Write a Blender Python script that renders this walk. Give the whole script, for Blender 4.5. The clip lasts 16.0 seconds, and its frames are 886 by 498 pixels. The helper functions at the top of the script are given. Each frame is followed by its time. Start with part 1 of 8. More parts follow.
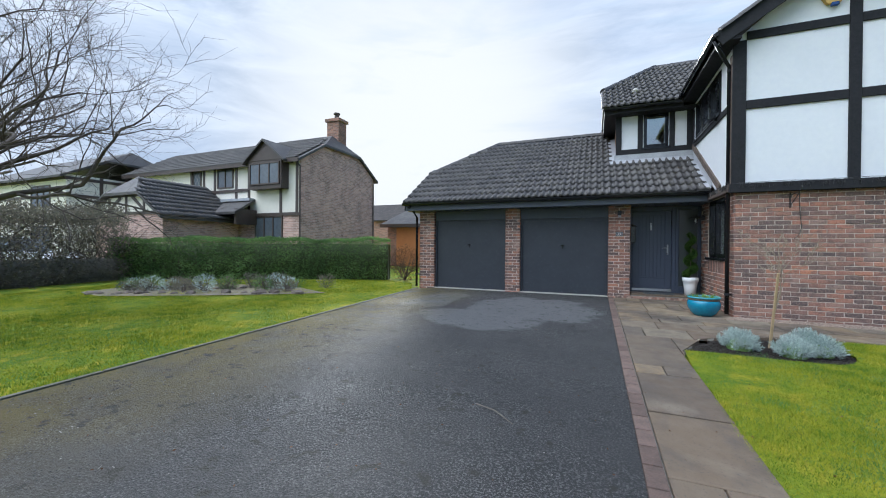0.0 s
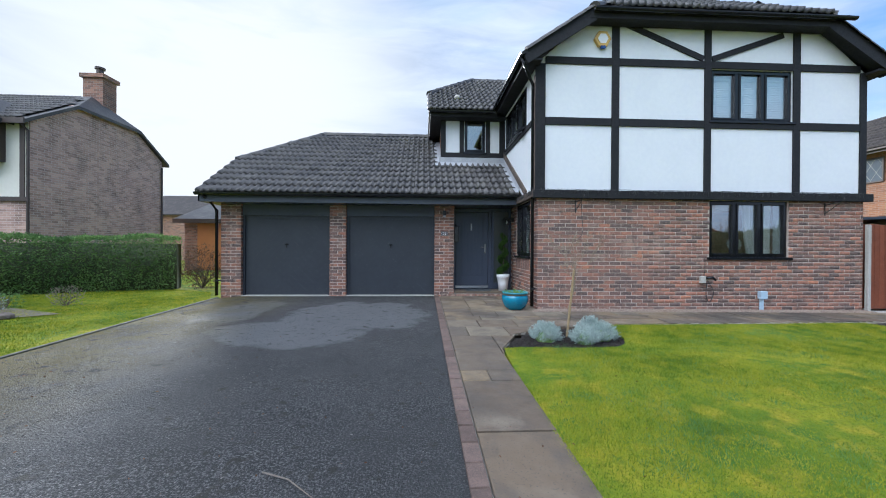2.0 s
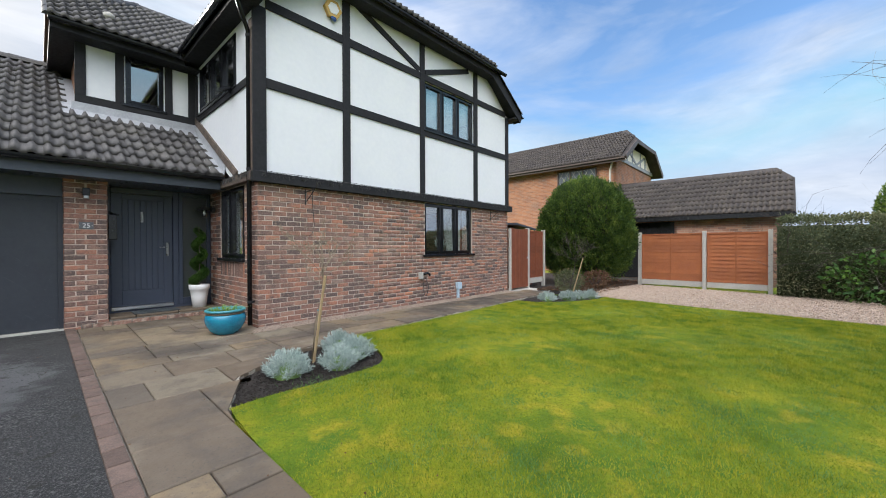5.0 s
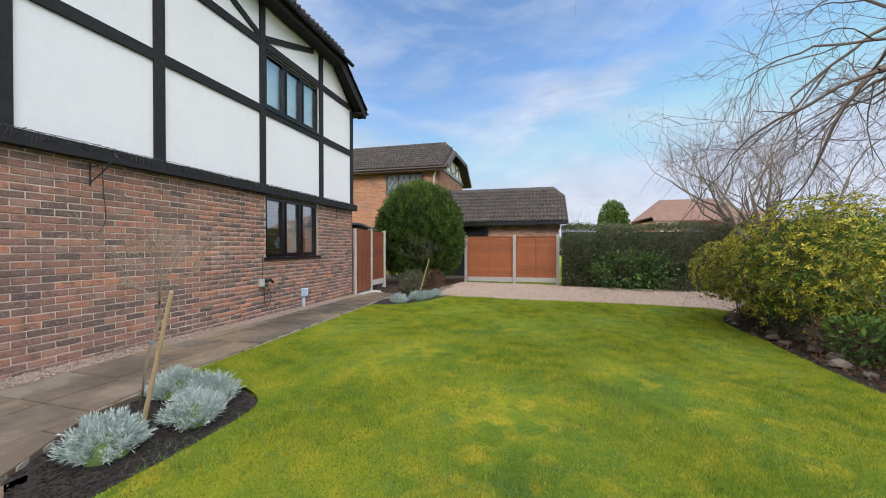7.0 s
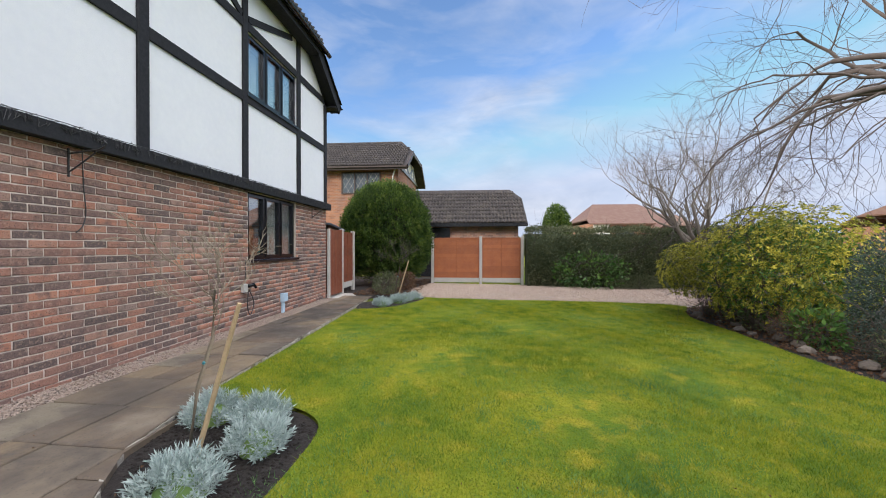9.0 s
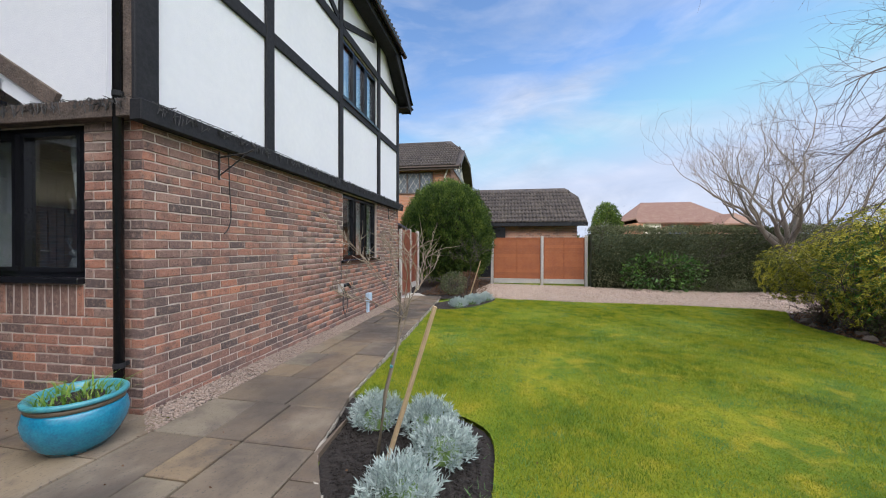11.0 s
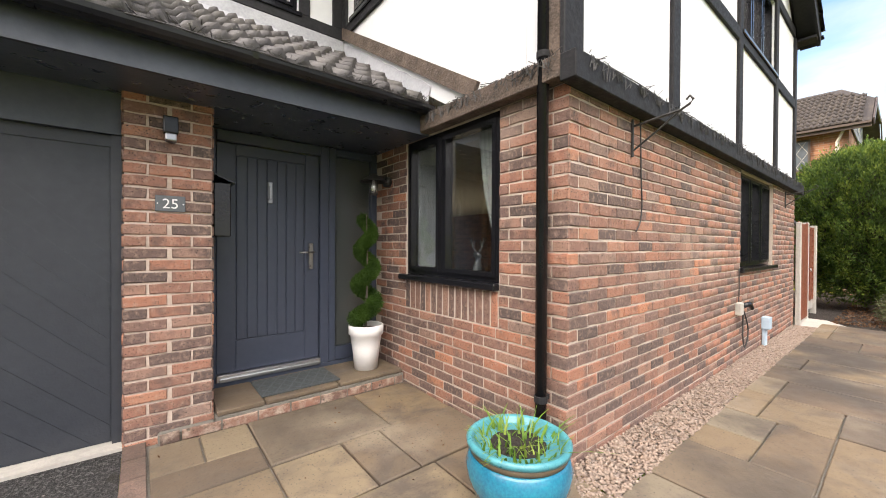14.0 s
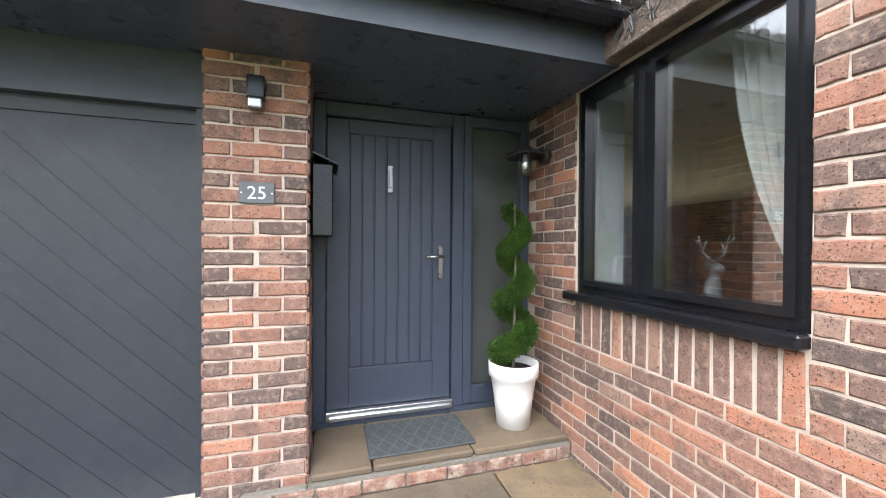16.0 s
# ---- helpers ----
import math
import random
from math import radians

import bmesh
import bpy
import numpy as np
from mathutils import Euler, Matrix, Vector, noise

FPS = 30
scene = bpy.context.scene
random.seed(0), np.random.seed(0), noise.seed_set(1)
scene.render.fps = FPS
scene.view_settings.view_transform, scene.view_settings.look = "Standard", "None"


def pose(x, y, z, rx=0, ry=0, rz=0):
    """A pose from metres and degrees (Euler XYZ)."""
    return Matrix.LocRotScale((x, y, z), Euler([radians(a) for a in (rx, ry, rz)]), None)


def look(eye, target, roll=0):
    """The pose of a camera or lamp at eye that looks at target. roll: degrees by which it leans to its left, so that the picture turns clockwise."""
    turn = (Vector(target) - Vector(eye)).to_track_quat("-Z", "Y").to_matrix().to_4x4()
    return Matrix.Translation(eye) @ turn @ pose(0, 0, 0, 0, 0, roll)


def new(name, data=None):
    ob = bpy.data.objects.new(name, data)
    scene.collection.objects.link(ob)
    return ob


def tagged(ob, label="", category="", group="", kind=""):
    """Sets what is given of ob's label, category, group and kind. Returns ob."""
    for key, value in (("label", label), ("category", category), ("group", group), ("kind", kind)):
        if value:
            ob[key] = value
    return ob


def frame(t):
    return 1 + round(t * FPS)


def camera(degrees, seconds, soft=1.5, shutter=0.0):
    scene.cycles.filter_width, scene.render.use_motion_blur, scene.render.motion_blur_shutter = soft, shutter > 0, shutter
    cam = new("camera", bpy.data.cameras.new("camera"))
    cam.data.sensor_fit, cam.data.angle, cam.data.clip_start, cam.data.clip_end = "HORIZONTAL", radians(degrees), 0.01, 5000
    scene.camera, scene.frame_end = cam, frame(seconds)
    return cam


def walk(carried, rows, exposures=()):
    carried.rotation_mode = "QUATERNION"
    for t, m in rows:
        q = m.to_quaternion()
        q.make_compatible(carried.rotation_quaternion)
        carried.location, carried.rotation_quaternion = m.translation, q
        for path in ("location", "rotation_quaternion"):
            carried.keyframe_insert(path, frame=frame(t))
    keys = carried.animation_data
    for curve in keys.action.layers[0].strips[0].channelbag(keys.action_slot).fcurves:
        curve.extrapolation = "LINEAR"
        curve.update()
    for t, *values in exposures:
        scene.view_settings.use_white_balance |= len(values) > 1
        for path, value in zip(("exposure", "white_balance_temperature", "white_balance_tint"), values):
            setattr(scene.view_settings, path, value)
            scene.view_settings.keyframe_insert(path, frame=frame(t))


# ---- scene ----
cam = camera(99.8, 16.0, soft=1.0)
METRES, EYE, TILT, LEAN, TURN = 8.0, 1.3636, 0.0, 0.0, 22.3
ROWS = [
    (0.0, 0.0, 0.0, 0.0, 0.0, -0.35, -0.48),
    (0.5, 0.0107, 0.0182, -0.0004, -6.17, -0.33, -0.4),
    (1.0, 0.0209, 0.039, -0.0005, -12.04, -0.28, -0.36),
    (1.5, 0.0292, 0.061, -0.0008, -18.18, -0.26, -0.36),
    (2.0, 0.0384, 0.088, 0.0, -25.23, -0.22, -0.32),
    (2.5, 0.0491, 0.1142, 0.0011, -33.06, -0.22, -0.12),
    (3.0, 0.0634, 0.1423, -0.0004, -40.16, -0.16, -0.01),
    (3.5, 0.0754, 0.1709, -0.0005, -47.5, -0.14, 0.02),
    (6.0, 0.1278, 0.3111, 0.0038, -84.57, -0.33, 0.08),
    (6.5, 0.1409, 0.3432, 0.0047, -91.91, -0.19, -0.01),
    (7.0, 0.1475, 0.3745, 0.0031, -98.22, -0.35, 0.1),
    (7.5, 0.1595, 0.4067, 0.004, -102.85, -0.36, 0.11),
    (8.0, 0.1694, 0.4401, 0.0046, -106.39, -0.32, 0.1),
    (10.5, 0.2206, 0.5939, 0.009, -108.17, -0.3, -0.02),
    (11.0, 0.2356, 0.6219, 0.0083, -102.88, -0.36, -0.08),
    (11.5, 0.2541, 0.6484, 0.0087, -97.24, -0.36, -0.13),
    (12.0, 0.2717, 0.6755, 0.0075, -90.73, -0.26, -0.16),
    (12.5, 0.29, 0.7029, 0.0096, -83.32, -0.38, -0.23),
    (13.0, 0.3141, 0.7269, 0.0095, -74.92, -0.44, -0.22),
    (13.5, 0.3398, 0.7477, 0.0114, -67.43, -0.57, -0.3),
    (14.0, 0.3649, 0.7687, 0.0096, -61.15, -0.46, -0.31),
    (14.5, 0.3912, 0.7908, 0.0105, -55.47, -0.45, -0.33),
    (15.0, 0.4171, 0.813, 0.011, -49.34, -0.46, -0.34),
    (15.5, 0.443, 0.8334, 0.0113, -43.52, -0.46, -0.33),
    (16.0, 0.4664, 0.8579, 0.0106, -39.09, -0.39, -0.39),
]
walk(cam, [(t, pose(0, 0, EYE, TILT, LEAN, TURN) @ pose(METRES * x, METRES * y, METRES * z, 90 + pitch, roll, yaw)) for t, x, y, z, yaw, pitch, roll in ROWS],
     [(0.0, 0.85, 5500, 9), (2.5, 0.92, 5350, 10), (3.5, 0.97, 5450, 10), (6.0, 0.95, 6350, 12), (8.0, 0.84, 6150, 14), (10.5, 0.86, 6050, 15), (12.0, 1.14, 6400, 16), (13.5, 1.64, 7250, 17), (14.5, 1.92, 6800, 15), (16.0, 2.4, 6300, 12)])

# ---- world and sun ----
SUN_AZ, SUN_EL = radians(26), radians(17)   # to the left of +y, above the horizon
world = bpy.data.worlds.new("sky")
scene.world = world
world.use_nodes = True
wn, wl = world.node_tree.nodes, world.node_tree.links
wn.clear()


def wnode(kind, **kw):
    n = wn.new(kind)
    for k, v in kw.items():
        n.inputs[k].default_value = v
    return n


sky = wn.new("ShaderNodeTexSky")
sky.sky_type = 'NISHITA'
sky.sun_disc = False
sky.sun_elevation, sky.sun_rotation = SUN_EL, -SUN_AZ
sky.air_density, sky.dust_density, sky.ozone_density = 1.0, 0.6, 3.0
coord = wn.new("ShaderNodeTexCoord")
stretch = wnode("ShaderNodeMapping", Scale=(1.0, 1.6, 5.0), Rotation=(0.25, 0.1, 0.5))
wl.new(coord.outputs["Generated"], stretch.inputs["Vector"])
streak = wnode("ShaderNodeTexNoise", Scale=1.7, Detail=6.0, Roughness=0.55, Distortion=0.35)
wl.new(stretch.outputs[0], streak.inputs["Vector"])
# cover grows towards the sun and the south-west, thins out to the east
aim = wn.new("ShaderNodeVectorMath")
aim.operation = 'DOT_PRODUCT'
wl.new(coord.outputs["Generated"], aim.inputs[0])
aim.inputs[1].default_value = (-0.5, 0.25, -0.75)
cover = wn.new("ShaderNodeMath")
cover.operation = 'MULTIPLY_ADD'
wl.new(aim.outputs["Value"], cover.inputs[0])
cover.inputs[1].default_value = 0.42
wl.new(streak.outputs["Fac"], cover.inputs[2])
ramp = wn.new("ShaderNodeValToRGB")
ramp.color_ramp.elements[0].position, ramp.color_ramp.elements[1].position = 0.09, 0.52
wl.new(cover.outputs[0], ramp.inputs[0])
# glow of the veiled sun
near_sun = wn.new("ShaderNodeVectorMath")
near_sun.operation = 'DOT_PRODUCT'
wl.new(coord.outputs["Generated"], near_sun.inputs[0])
near_sun.inputs[1].default_value = (-math.sin(SUN_AZ) * math.cos(SUN_EL), math.cos(SUN_AZ) * math.cos(SUN_EL), math.sin(SUN_EL))
glow = wn.new("ShaderNodeMapRange")
wl.new(near_sun.outputs["Value"], glow.inputs[0])
glow.inputs[1].default_value, glow.inputs[2].default_value = 0.86, 1.0
glow.inputs[3].default_value, glow.inputs[4].default_value = 0.0, 1.0
glow.interpolation_type = 'SMOOTHSTEP'
cloud = wn.new("ShaderNodeMix")
cloud.data_type = 'RGBA'
cloud.inputs[7].default_value = (0.58, 0.545, 0.485, 1)
fleece = wnode("ShaderNodeTexNoise", Scale=2.6, Detail=7.0, Roughness=0.6, Distortion=0.6)
wl.new(stretch.outputs[0], fleece.inputs["Vector"])
shade = wn.new("ShaderNodeValToRGB")
shade.color_ramp.elements[0].position, shade.color_ramp.elements[1].position = 0.32, 0.66
shade.color_ramp.elements[0].color, shade.color_ramp.elements[1].color = (0.29, 0.325, 0.375, 1), (0.5, 0.51, 0.525, 1)
wl.new(fleece.outputs["Fac"], shade.inputs[0])
# unseen bright cloud patch overhead, added as fill light for fronts and ground
sky_fill = wn.new("ShaderNodeVectorMath")
sky_fill.operation = 'DOT_PRODUCT'
wl.new(coord.outputs["Generated"], sky_fill.inputs[0])
sky_fill.inputs[1].default_value = (-0.33, -0.37, 0.868)
lit = wn.new("ShaderNodeMapRange")
lit.interpolation_type = 'SMOOTHSTEP'
wl.new(sky_fill.outputs["Value"], lit.inputs[0])
lit.inputs[1].default_value, lit.inputs[2].default_value = 0.58, 0.98
filled_sky = wn.new("ShaderNodeMix")
filled_sky.data_type = 'RGBA'
wl.new(lit.outputs[0], filled_sky.inputs[0])
wl.new(shade.outputs[0], filled_sky.inputs[6])
filled_sky.inputs[7].default_value = (2.9, 2.85, 2.8, 1)
wl.new(filled_sky.outputs[2], cloud.inputs[6])
wl.new(glow.outputs[0], cloud.inputs[0])
tint = wn.new("ShaderNodeMix")
tint.data_type, tint.blend_type = 'RGBA', 'MULTIPLY'
tint.inputs[0].default_value = 1.0
wl.new(sky.outputs[0], tint.inputs[6])
SKY = 0.15
tint.inputs[7].default_value = (SKY, SKY, SKY, 1)
both = wn.new("ShaderNodeMix")
both.data_type = 'RGBA'
full = wn.new("ShaderNodeMath")
full.operation = 'MAXIMUM'
wl.new(ramp.outputs[0], full.inputs[0])
wl.new(lit.outputs[0], full.inputs[1])
wl.new(full.outputs[0], both.inputs[0])
veil = wn.new("ShaderNodeMix")
veil.data_type, veil.blend_type = 'RGBA', 'DARKEN'
veil.inputs[0].default_value = 1.0
wl.new(tint.outputs[2], veil.inputs[6])
veil.inputs[7].default_value = (0.33, 0.385, 0.47, 1)
wl.new(veil.outputs[2], both.inputs[6])
wl.new(cloud.outputs[2], both.inputs[7])
bg = wnode("ShaderNodeBackground", Strength=1.0)
wl.new(both.outputs[2], bg.inputs[0])
wl.new(bg.outputs[0], wn.new("ShaderNodeOutputWorld").inputs[0])

sun = new("sun", bpy.data.lights.new("sun", 'SUN'))
sun.data.energy, sun.data.angle, sun.data.color = 3.2, radians(12), (1.0, 0.93, 0.82)
sun.matrix_world = look((0, 0, 30), (math.sin(SUN_AZ) * math.cos(SUN_EL), -math.cos(SUN_AZ) * math.cos(SUN_EL), 30 - math.sin(SUN_EL)))


# ---- materials ----
class Nodes:
    """A material with short calls for its nodes."""

    def __init__(self, name):
        self.m = bpy.data.materials.new(name)
        self.m.use_nodes = True
        self.t = self.m.node_tree
        self.b = self.t.nodes["Principled BSDF"]
        self.geo = None

    def n(self, kind, ins=(), operation=None, data_type=None, blend_type=None):
        nd = self.t.nodes.new(kind)
        if operation:
            nd.operation = operation
        if data_type:
            nd.data_type = data_type
        if blend_type:
            nd.blend_type = blend_type
        for k, v in dict(ins).items():
            if hasattr(v, "is_output"):
                self.t.links.new(v, nd.inputs[k])
            else:
                nd.inputs[k].default_value = v
        return nd

    def put(self, key, sock):
        if hasattr(sock, "is_output"):
            self.t.links.new(sock, self.b.inputs[key])
        else:
            self.b.inputs[key].default_value = sock

    def place(self):
        if not self.geo:
            self.geo = self.n("ShaderNodeNewGeometry")
        return self.geo.outputs["Position"]

    def noise(self, scale, detail=4.0, rough=0.55, vec=None, dist=0.0):
        return self.n("ShaderNodeTexNoise", {"Vector": vec or self.place(), "Scale": scale, "Detail": detail, "Roughness": rough, "Distortion": dist}).outputs["Fac"]

    def stretched(self, scale):
        return self.n("ShaderNodeMapping", {"Vector": self.place(), "Scale": scale}).outputs[0]

    def ramp(self, fac, stops):
        r = self.n("ShaderNodeValToRGB", {"Fac": fac})
        e = r.color_ramp.elements
        while len(e) < len(stops):
            e.new(0.5)
        for el, (p, c) in zip(e, stops):
            el.position, el.color = p, (*c, 1) if len(c) == 3 else c
        return r.outputs[0]

    def grey(self, fac, lo, hi):
        return self.n("ShaderNodeMapRange", {0: fac, 1: lo, 2: hi}).outputs[0]

    def mix(self, fac, a, b, blend='MIX'):
        nd = self.n("ShaderNodeMix", {0: fac}, data_type='RGBA', blend_type=blend)
        for i, v in ((6, a), (7, b)):
            if hasattr(v, "is_output"):
                self.t.links.new(v, nd.inputs[i])
            else:
                nd.inputs[i].default_value = (*v, 1)
        return nd.outputs[2]

    def random(self, island=False):
        if island:
            self.place()
            return self.geo.outputs["Random Per Island"]
        return self.n("ShaderNodeObjectInfo").outputs["Random"]

    def bump(self, height, dist, strength=1.0):
        self.put("Normal", self.n("ShaderNodeBump", {"Height": height, "Distance": dist, "Strength": strength}).outputs[0])


def surf(name, c1, c2, scale=6.0, rough=0.6, bump=0.0, bscale=60.0, metal=0.0, spec=0.5, vary=None, amount=0.25):
    """A plain worn surface: two colours mottled at two scales, a fine relief; vary: 'object' or 'island'."""
    k = Nodes(name)
    add = k.n("ShaderNodeMath", {0: k.noise(scale), 1: k.noise(scale * 9, 3.0)}, operation='ADD')
    col = k.mix(k.grey(add.outputs[0], 0.65, 1.35), c1, c2)
    if vary:
        val = k.grey(k.random(vary == 'island'), 0, 1)
        lo, hi = tuple([1 - amount] * 3), tuple([1 + amount] * 3)
        col = k.mix(1.0, col, k.mix(val, lo, hi), 'MULTIPLY')
    k.put("Base Color", col)
    k.put("Roughness", k.n("ShaderNodeMapRange", {0: k.noise(scale * 3), 1: 0.3, 2: 0.7, 3: rough * 0.85, 4: min(1, rough * 1.15)}).outputs[0])
    k.put("Metallic", metal)
    k.put("Specular IOR Level", spec)
    if bump:
        k.bump(k.noise(bscale, 5.0), bump)
    return k.m


def brick_material(name, island, pale=0.0):
    k = Nodes(name)
    r = k.random(island)
    base = k.ramp(r, [(0.0, (0.1, 0.077, 0.07)), (0.18, (0.15, 0.104, 0.09)), (0.36, (0.212, 0.13, 0.105)), (0.55, (0.268, 0.142, 0.105)),
                      (0.74, (0.33, 0.162, 0.112)), (0.86, (0.4, 0.18, 0.115)), (0.93, (0.26, 0.185, 0.152)), (1.0, (0.47, 0.205, 0.118))])
    smoke = k.mix(k.grey(k.noise(7.5, 4.0), 0.5, 0.72), base, (0.115, 0.085, 0.075))
    speck = k.mix(k.grey(k.noise(32, 6.0, 0.7), 0.5, 0.8), smoke, (0.42, 0.285, 0.22))
    dark = k.mix(k.grey(k.noise(120, 2.0), 0.58, 0.7), speck, (0.045, 0.035, 0.03))
    bloom = k.mix(k.grey(k.noise(1.1, 5.0), 0.58, 0.92), dark, (0.46, 0.335, 0.26))
    k.put("Base Color", bloom)
    k.put("Roughness", 0.88)
    k.put("Specular IOR Level", 0.25)
    k.bump(k.noise(60, 7.0, 0.65), 0.007)
    return k.m


def far_brick(name, stops, mortar):
    """Brickwork of walls that stay far off: real brick size, joints in the relief."""
    k = Nodes(name)
    sep = k.n("ShaderNodeSeparateXYZ", {0: k.place()})
    along = k.n("ShaderNodeMath", {0: sep.outputs[0], 1: sep.outputs[1]}, operation='ADD').outputs[0]
    vec = k.n("ShaderNodeCombineXYZ", {0: along, 1: sep.outputs[2]}).outputs[0]
    br = k.n("ShaderNodeTexBrick", {"Vector": vec, "Scale": 1.0, "Mortar Size": 0.006, "Brick Width": 0.225, "Row Height": 0.075,
                                    "Color1": (0, 0, 0, 1), "Color2": (1, 1, 1, 1), "Mortar": (0.5, 0.5, 0.5, 1), "Bias": 0.0})
    col = k.ramp(br.outputs["Color"], stops)
    col = k.mix(k.grey(k.noise(1.4, 5.0), 0.5, 0.8), col, (0.13, 0.09, 0.075))
    k.put("Base Color", k.mix(br.outputs["Fac"], col, mortar))
    k.put("Roughness", 0.9)
    k.bump(k.n("ShaderNodeMath", {0: 1.0, 1: br.outputs["Fac"]}, operation='SUBTRACT').outputs[0], 0.006)
    return k.m


M_BRICK_FAR = far_brick("far_red_brick", [(0.0, (0.185, 0.105, 0.08)), (0.5, (0.29, 0.155, 0.112)), (1.0, (0.37, 0.2, 0.135))], (0.3, 0.25, 0.21))
M_BRICK_ORANGE = far_brick("far_orange_brick", [(0.0, (0.219, 0.095, 0.051)), (0.5, (0.292, 0.125, 0.062)), (1.0, (0.343, 0.161, 0.085))], (0.292, 0.234, 0.194))
M_BRICK_PALE = far_brick("far_mauve_brick", [(0.0, (0.355, 0.231, 0.189)), (0.5, (0.514, 0.336, 0.275)), (1.0, (0.619, 0.417, 0.336))], (0.606, 0.510, 0.451))
M_KNOB = surf("dull_chrome", (0.3, 0.3, 0.31), (0.4, 0.4, 0.41), 12, 0.3, 0.0, metal=1.0)
M_SOFFIT_GLOSS = surf("satin_soffit_paint", (0.05, 0.062, 0.087), (0.07, 0.085, 0.115), 3, 0.3, 0.001, 40, spec=0.6)
M_RESIN = surf("grey_resin", (0.3, 0.3, 0.29), (0.2, 0.2, 0.2), 12, 0.6)
M_PLAQUE = surf("grey_slate", (0.12, 0.13, 0.14), (0.08, 0.088, 0.1), 20, 0.5)
M_DARK_SPRAY = surf("dark_spray", (0.018, 0.036, 0.026), (0.04, 0.062, 0.04), 9, 0.8, vary='island')
M_BED = surf("paving_bedding", (0.2, 0.185, 0.16), (0.12, 0.112, 0.095), 7, 0.95, 0.006, 40)
M_BRICK = brick_material("brick_fired", False)
M_BRICK_ISLAND = brick_material("brick_fired_run", True)
M_MORTAR = surf("mortar", (0.6, 0.51, 0.43), (0.44, 0.37, 0.31), 4, 0.95, 0.003, 90)
M_MORTAR_WHITE = surf("mortar_pale", (0.6, 0.5, 0.425), (0.42, 0.325, 0.265), 7, 0.95, 0.003, 90)
M_RENDER = surf("white_masonry_paint", (0.734, 0.746, 0.749), (0.682, 0.697, 0.712), 1.4, 0.75, 0.002, 120, spec=0.3)
M_CREAM = surf("cream_render", (0.80, 0.76, 0.66), (0.74, 0.70, 0.6), 1.0, 0.8, 0.002, 90)
M_TIMBER = surf("black_timber", (0.013, 0.0135, 0.015), (0.024, 0.024, 0.026), 8, 0.72, 0.003, 45, spec=0.25)
M_TIMBER_WORN = surf("worn_brown_timber", (0.035, 0.027, 0.022), (0.17, 0.125, 0.095), 9, 0.85, 0.012, 40)
M_BLACK = surf("black_gloss_paint", (0.008, 0.0085, 0.0095), (0.014, 0.0145, 0.016), 5, 0.2, 0.0, 30, spec=0.4)
M_GUTTER = surf("black_plastic", (0.008, 0.009, 0.011), (0.014, 0.015, 0.018), 9, 0.2, spec=0.35)
M_SOFFIT = surf("dark_grey_paint", (0.045, 0.054, 0.071), (0.062, 0.073, 0.093), 3, 0.5, 0.001, 40)
M_DOOR = surf("slate_grey_door_paint", (0.034, 0.044, 0.068), (0.044, 0.055, 0.082), 2.2, 0.42, 0.0006, 160)
M_GARAGE = surf("charcoal_boarding", (0.022, 0.026, 0.034), (0.032, 0.037, 0.046), 2.0, 0.5, 0.0015, 70)
M_LEAD = surf("lead_flashing", (0.42, 0.43, 0.45), (0.28, 0.29, 0.31), 5, 0.5, 0.004, 14, spec=0.6)
M_UPVC = surf("black_window_frame", (0.007, 0.0075, 0.009), (0.012, 0.0125, 0.015), 6, 0.18, spec=0.4)
M_WHITE = surf("white_plastic", (0.82, 0.82, 0.81), (0.76, 0.76, 0.75), 6, 0.35)
M_CHROME = surf("brushed_metal", (0.6, 0.6, 0.61), (0.48, 0.48, 0.5), 14, 0.28, metal=1.0)
M_IRON = surf("black_iron", (0.02, 0.02, 0.021), (0.035, 0.033, 0.03), 12, 0.5, 0.001, 80)
M_FENCE = surf("orange_stained_fence", (0.36, 0.115, 0.032), (0.25, 0.075, 0.024), 3.5, 0.7, 0.003, 50, vary='object', amount=0.12)
M_GATE = surf("red_brown_boards", (0.21, 0.062, 0.026), (0.15, 0.045, 0.022), 4, 0.6, 0.002, 60, vary='object', amount=0.12)
M_CONCRETE = surf("concrete", (0.48, 0.46, 0.41), (0.36, 0.345, 0.31), 4, 0.9, 0.003, 80)
# bare soil; also colours the conifer's core as painted shade
M_SOIL_AND_SHADE = surf("soil_and_crown_shade", (0.014, 0.010, 0.007), (0.026, 0.019, 0.014), 22, 0.95, 0.03, 40)
M_BARK = surf("grey_bark", (0.12, 0.098, 0.078), (0.2, 0.175, 0.145), 10, 0.9, 0.006, 50)
M_TWIG = surf("dark_twigs", (0.059, 0.046, 0.038), (0.098, 0.077, 0.064), 8, 0.85)
M_STEM = surf("pale_young_bark", (0.194, 0.150, 0.097), (0.292, 0.243, 0.175), 20, 0.85, 0.002, 60)
M_STAKE = surf("weathered_stake", (0.486, 0.351, 0.189), (0.338, 0.243, 0.135), 15, 0.8, 0.003, 60)
M_CURTAIN = surf("white_curtain", (0.86, 0.85, 0.8), (0.8, 0.79, 0.74), 4, 0.9)
M_ROOM = surf("room_wall", (0.72, 0.66, 0.55), (0.66, 0.6, 0.5), 1, 0.9)
M_PLASTIC_BLUE = surf("pale_blue_plastic", (0.45, 0.58, 0.68), (0.38, 0.5, 0.6), 8, 0.45)


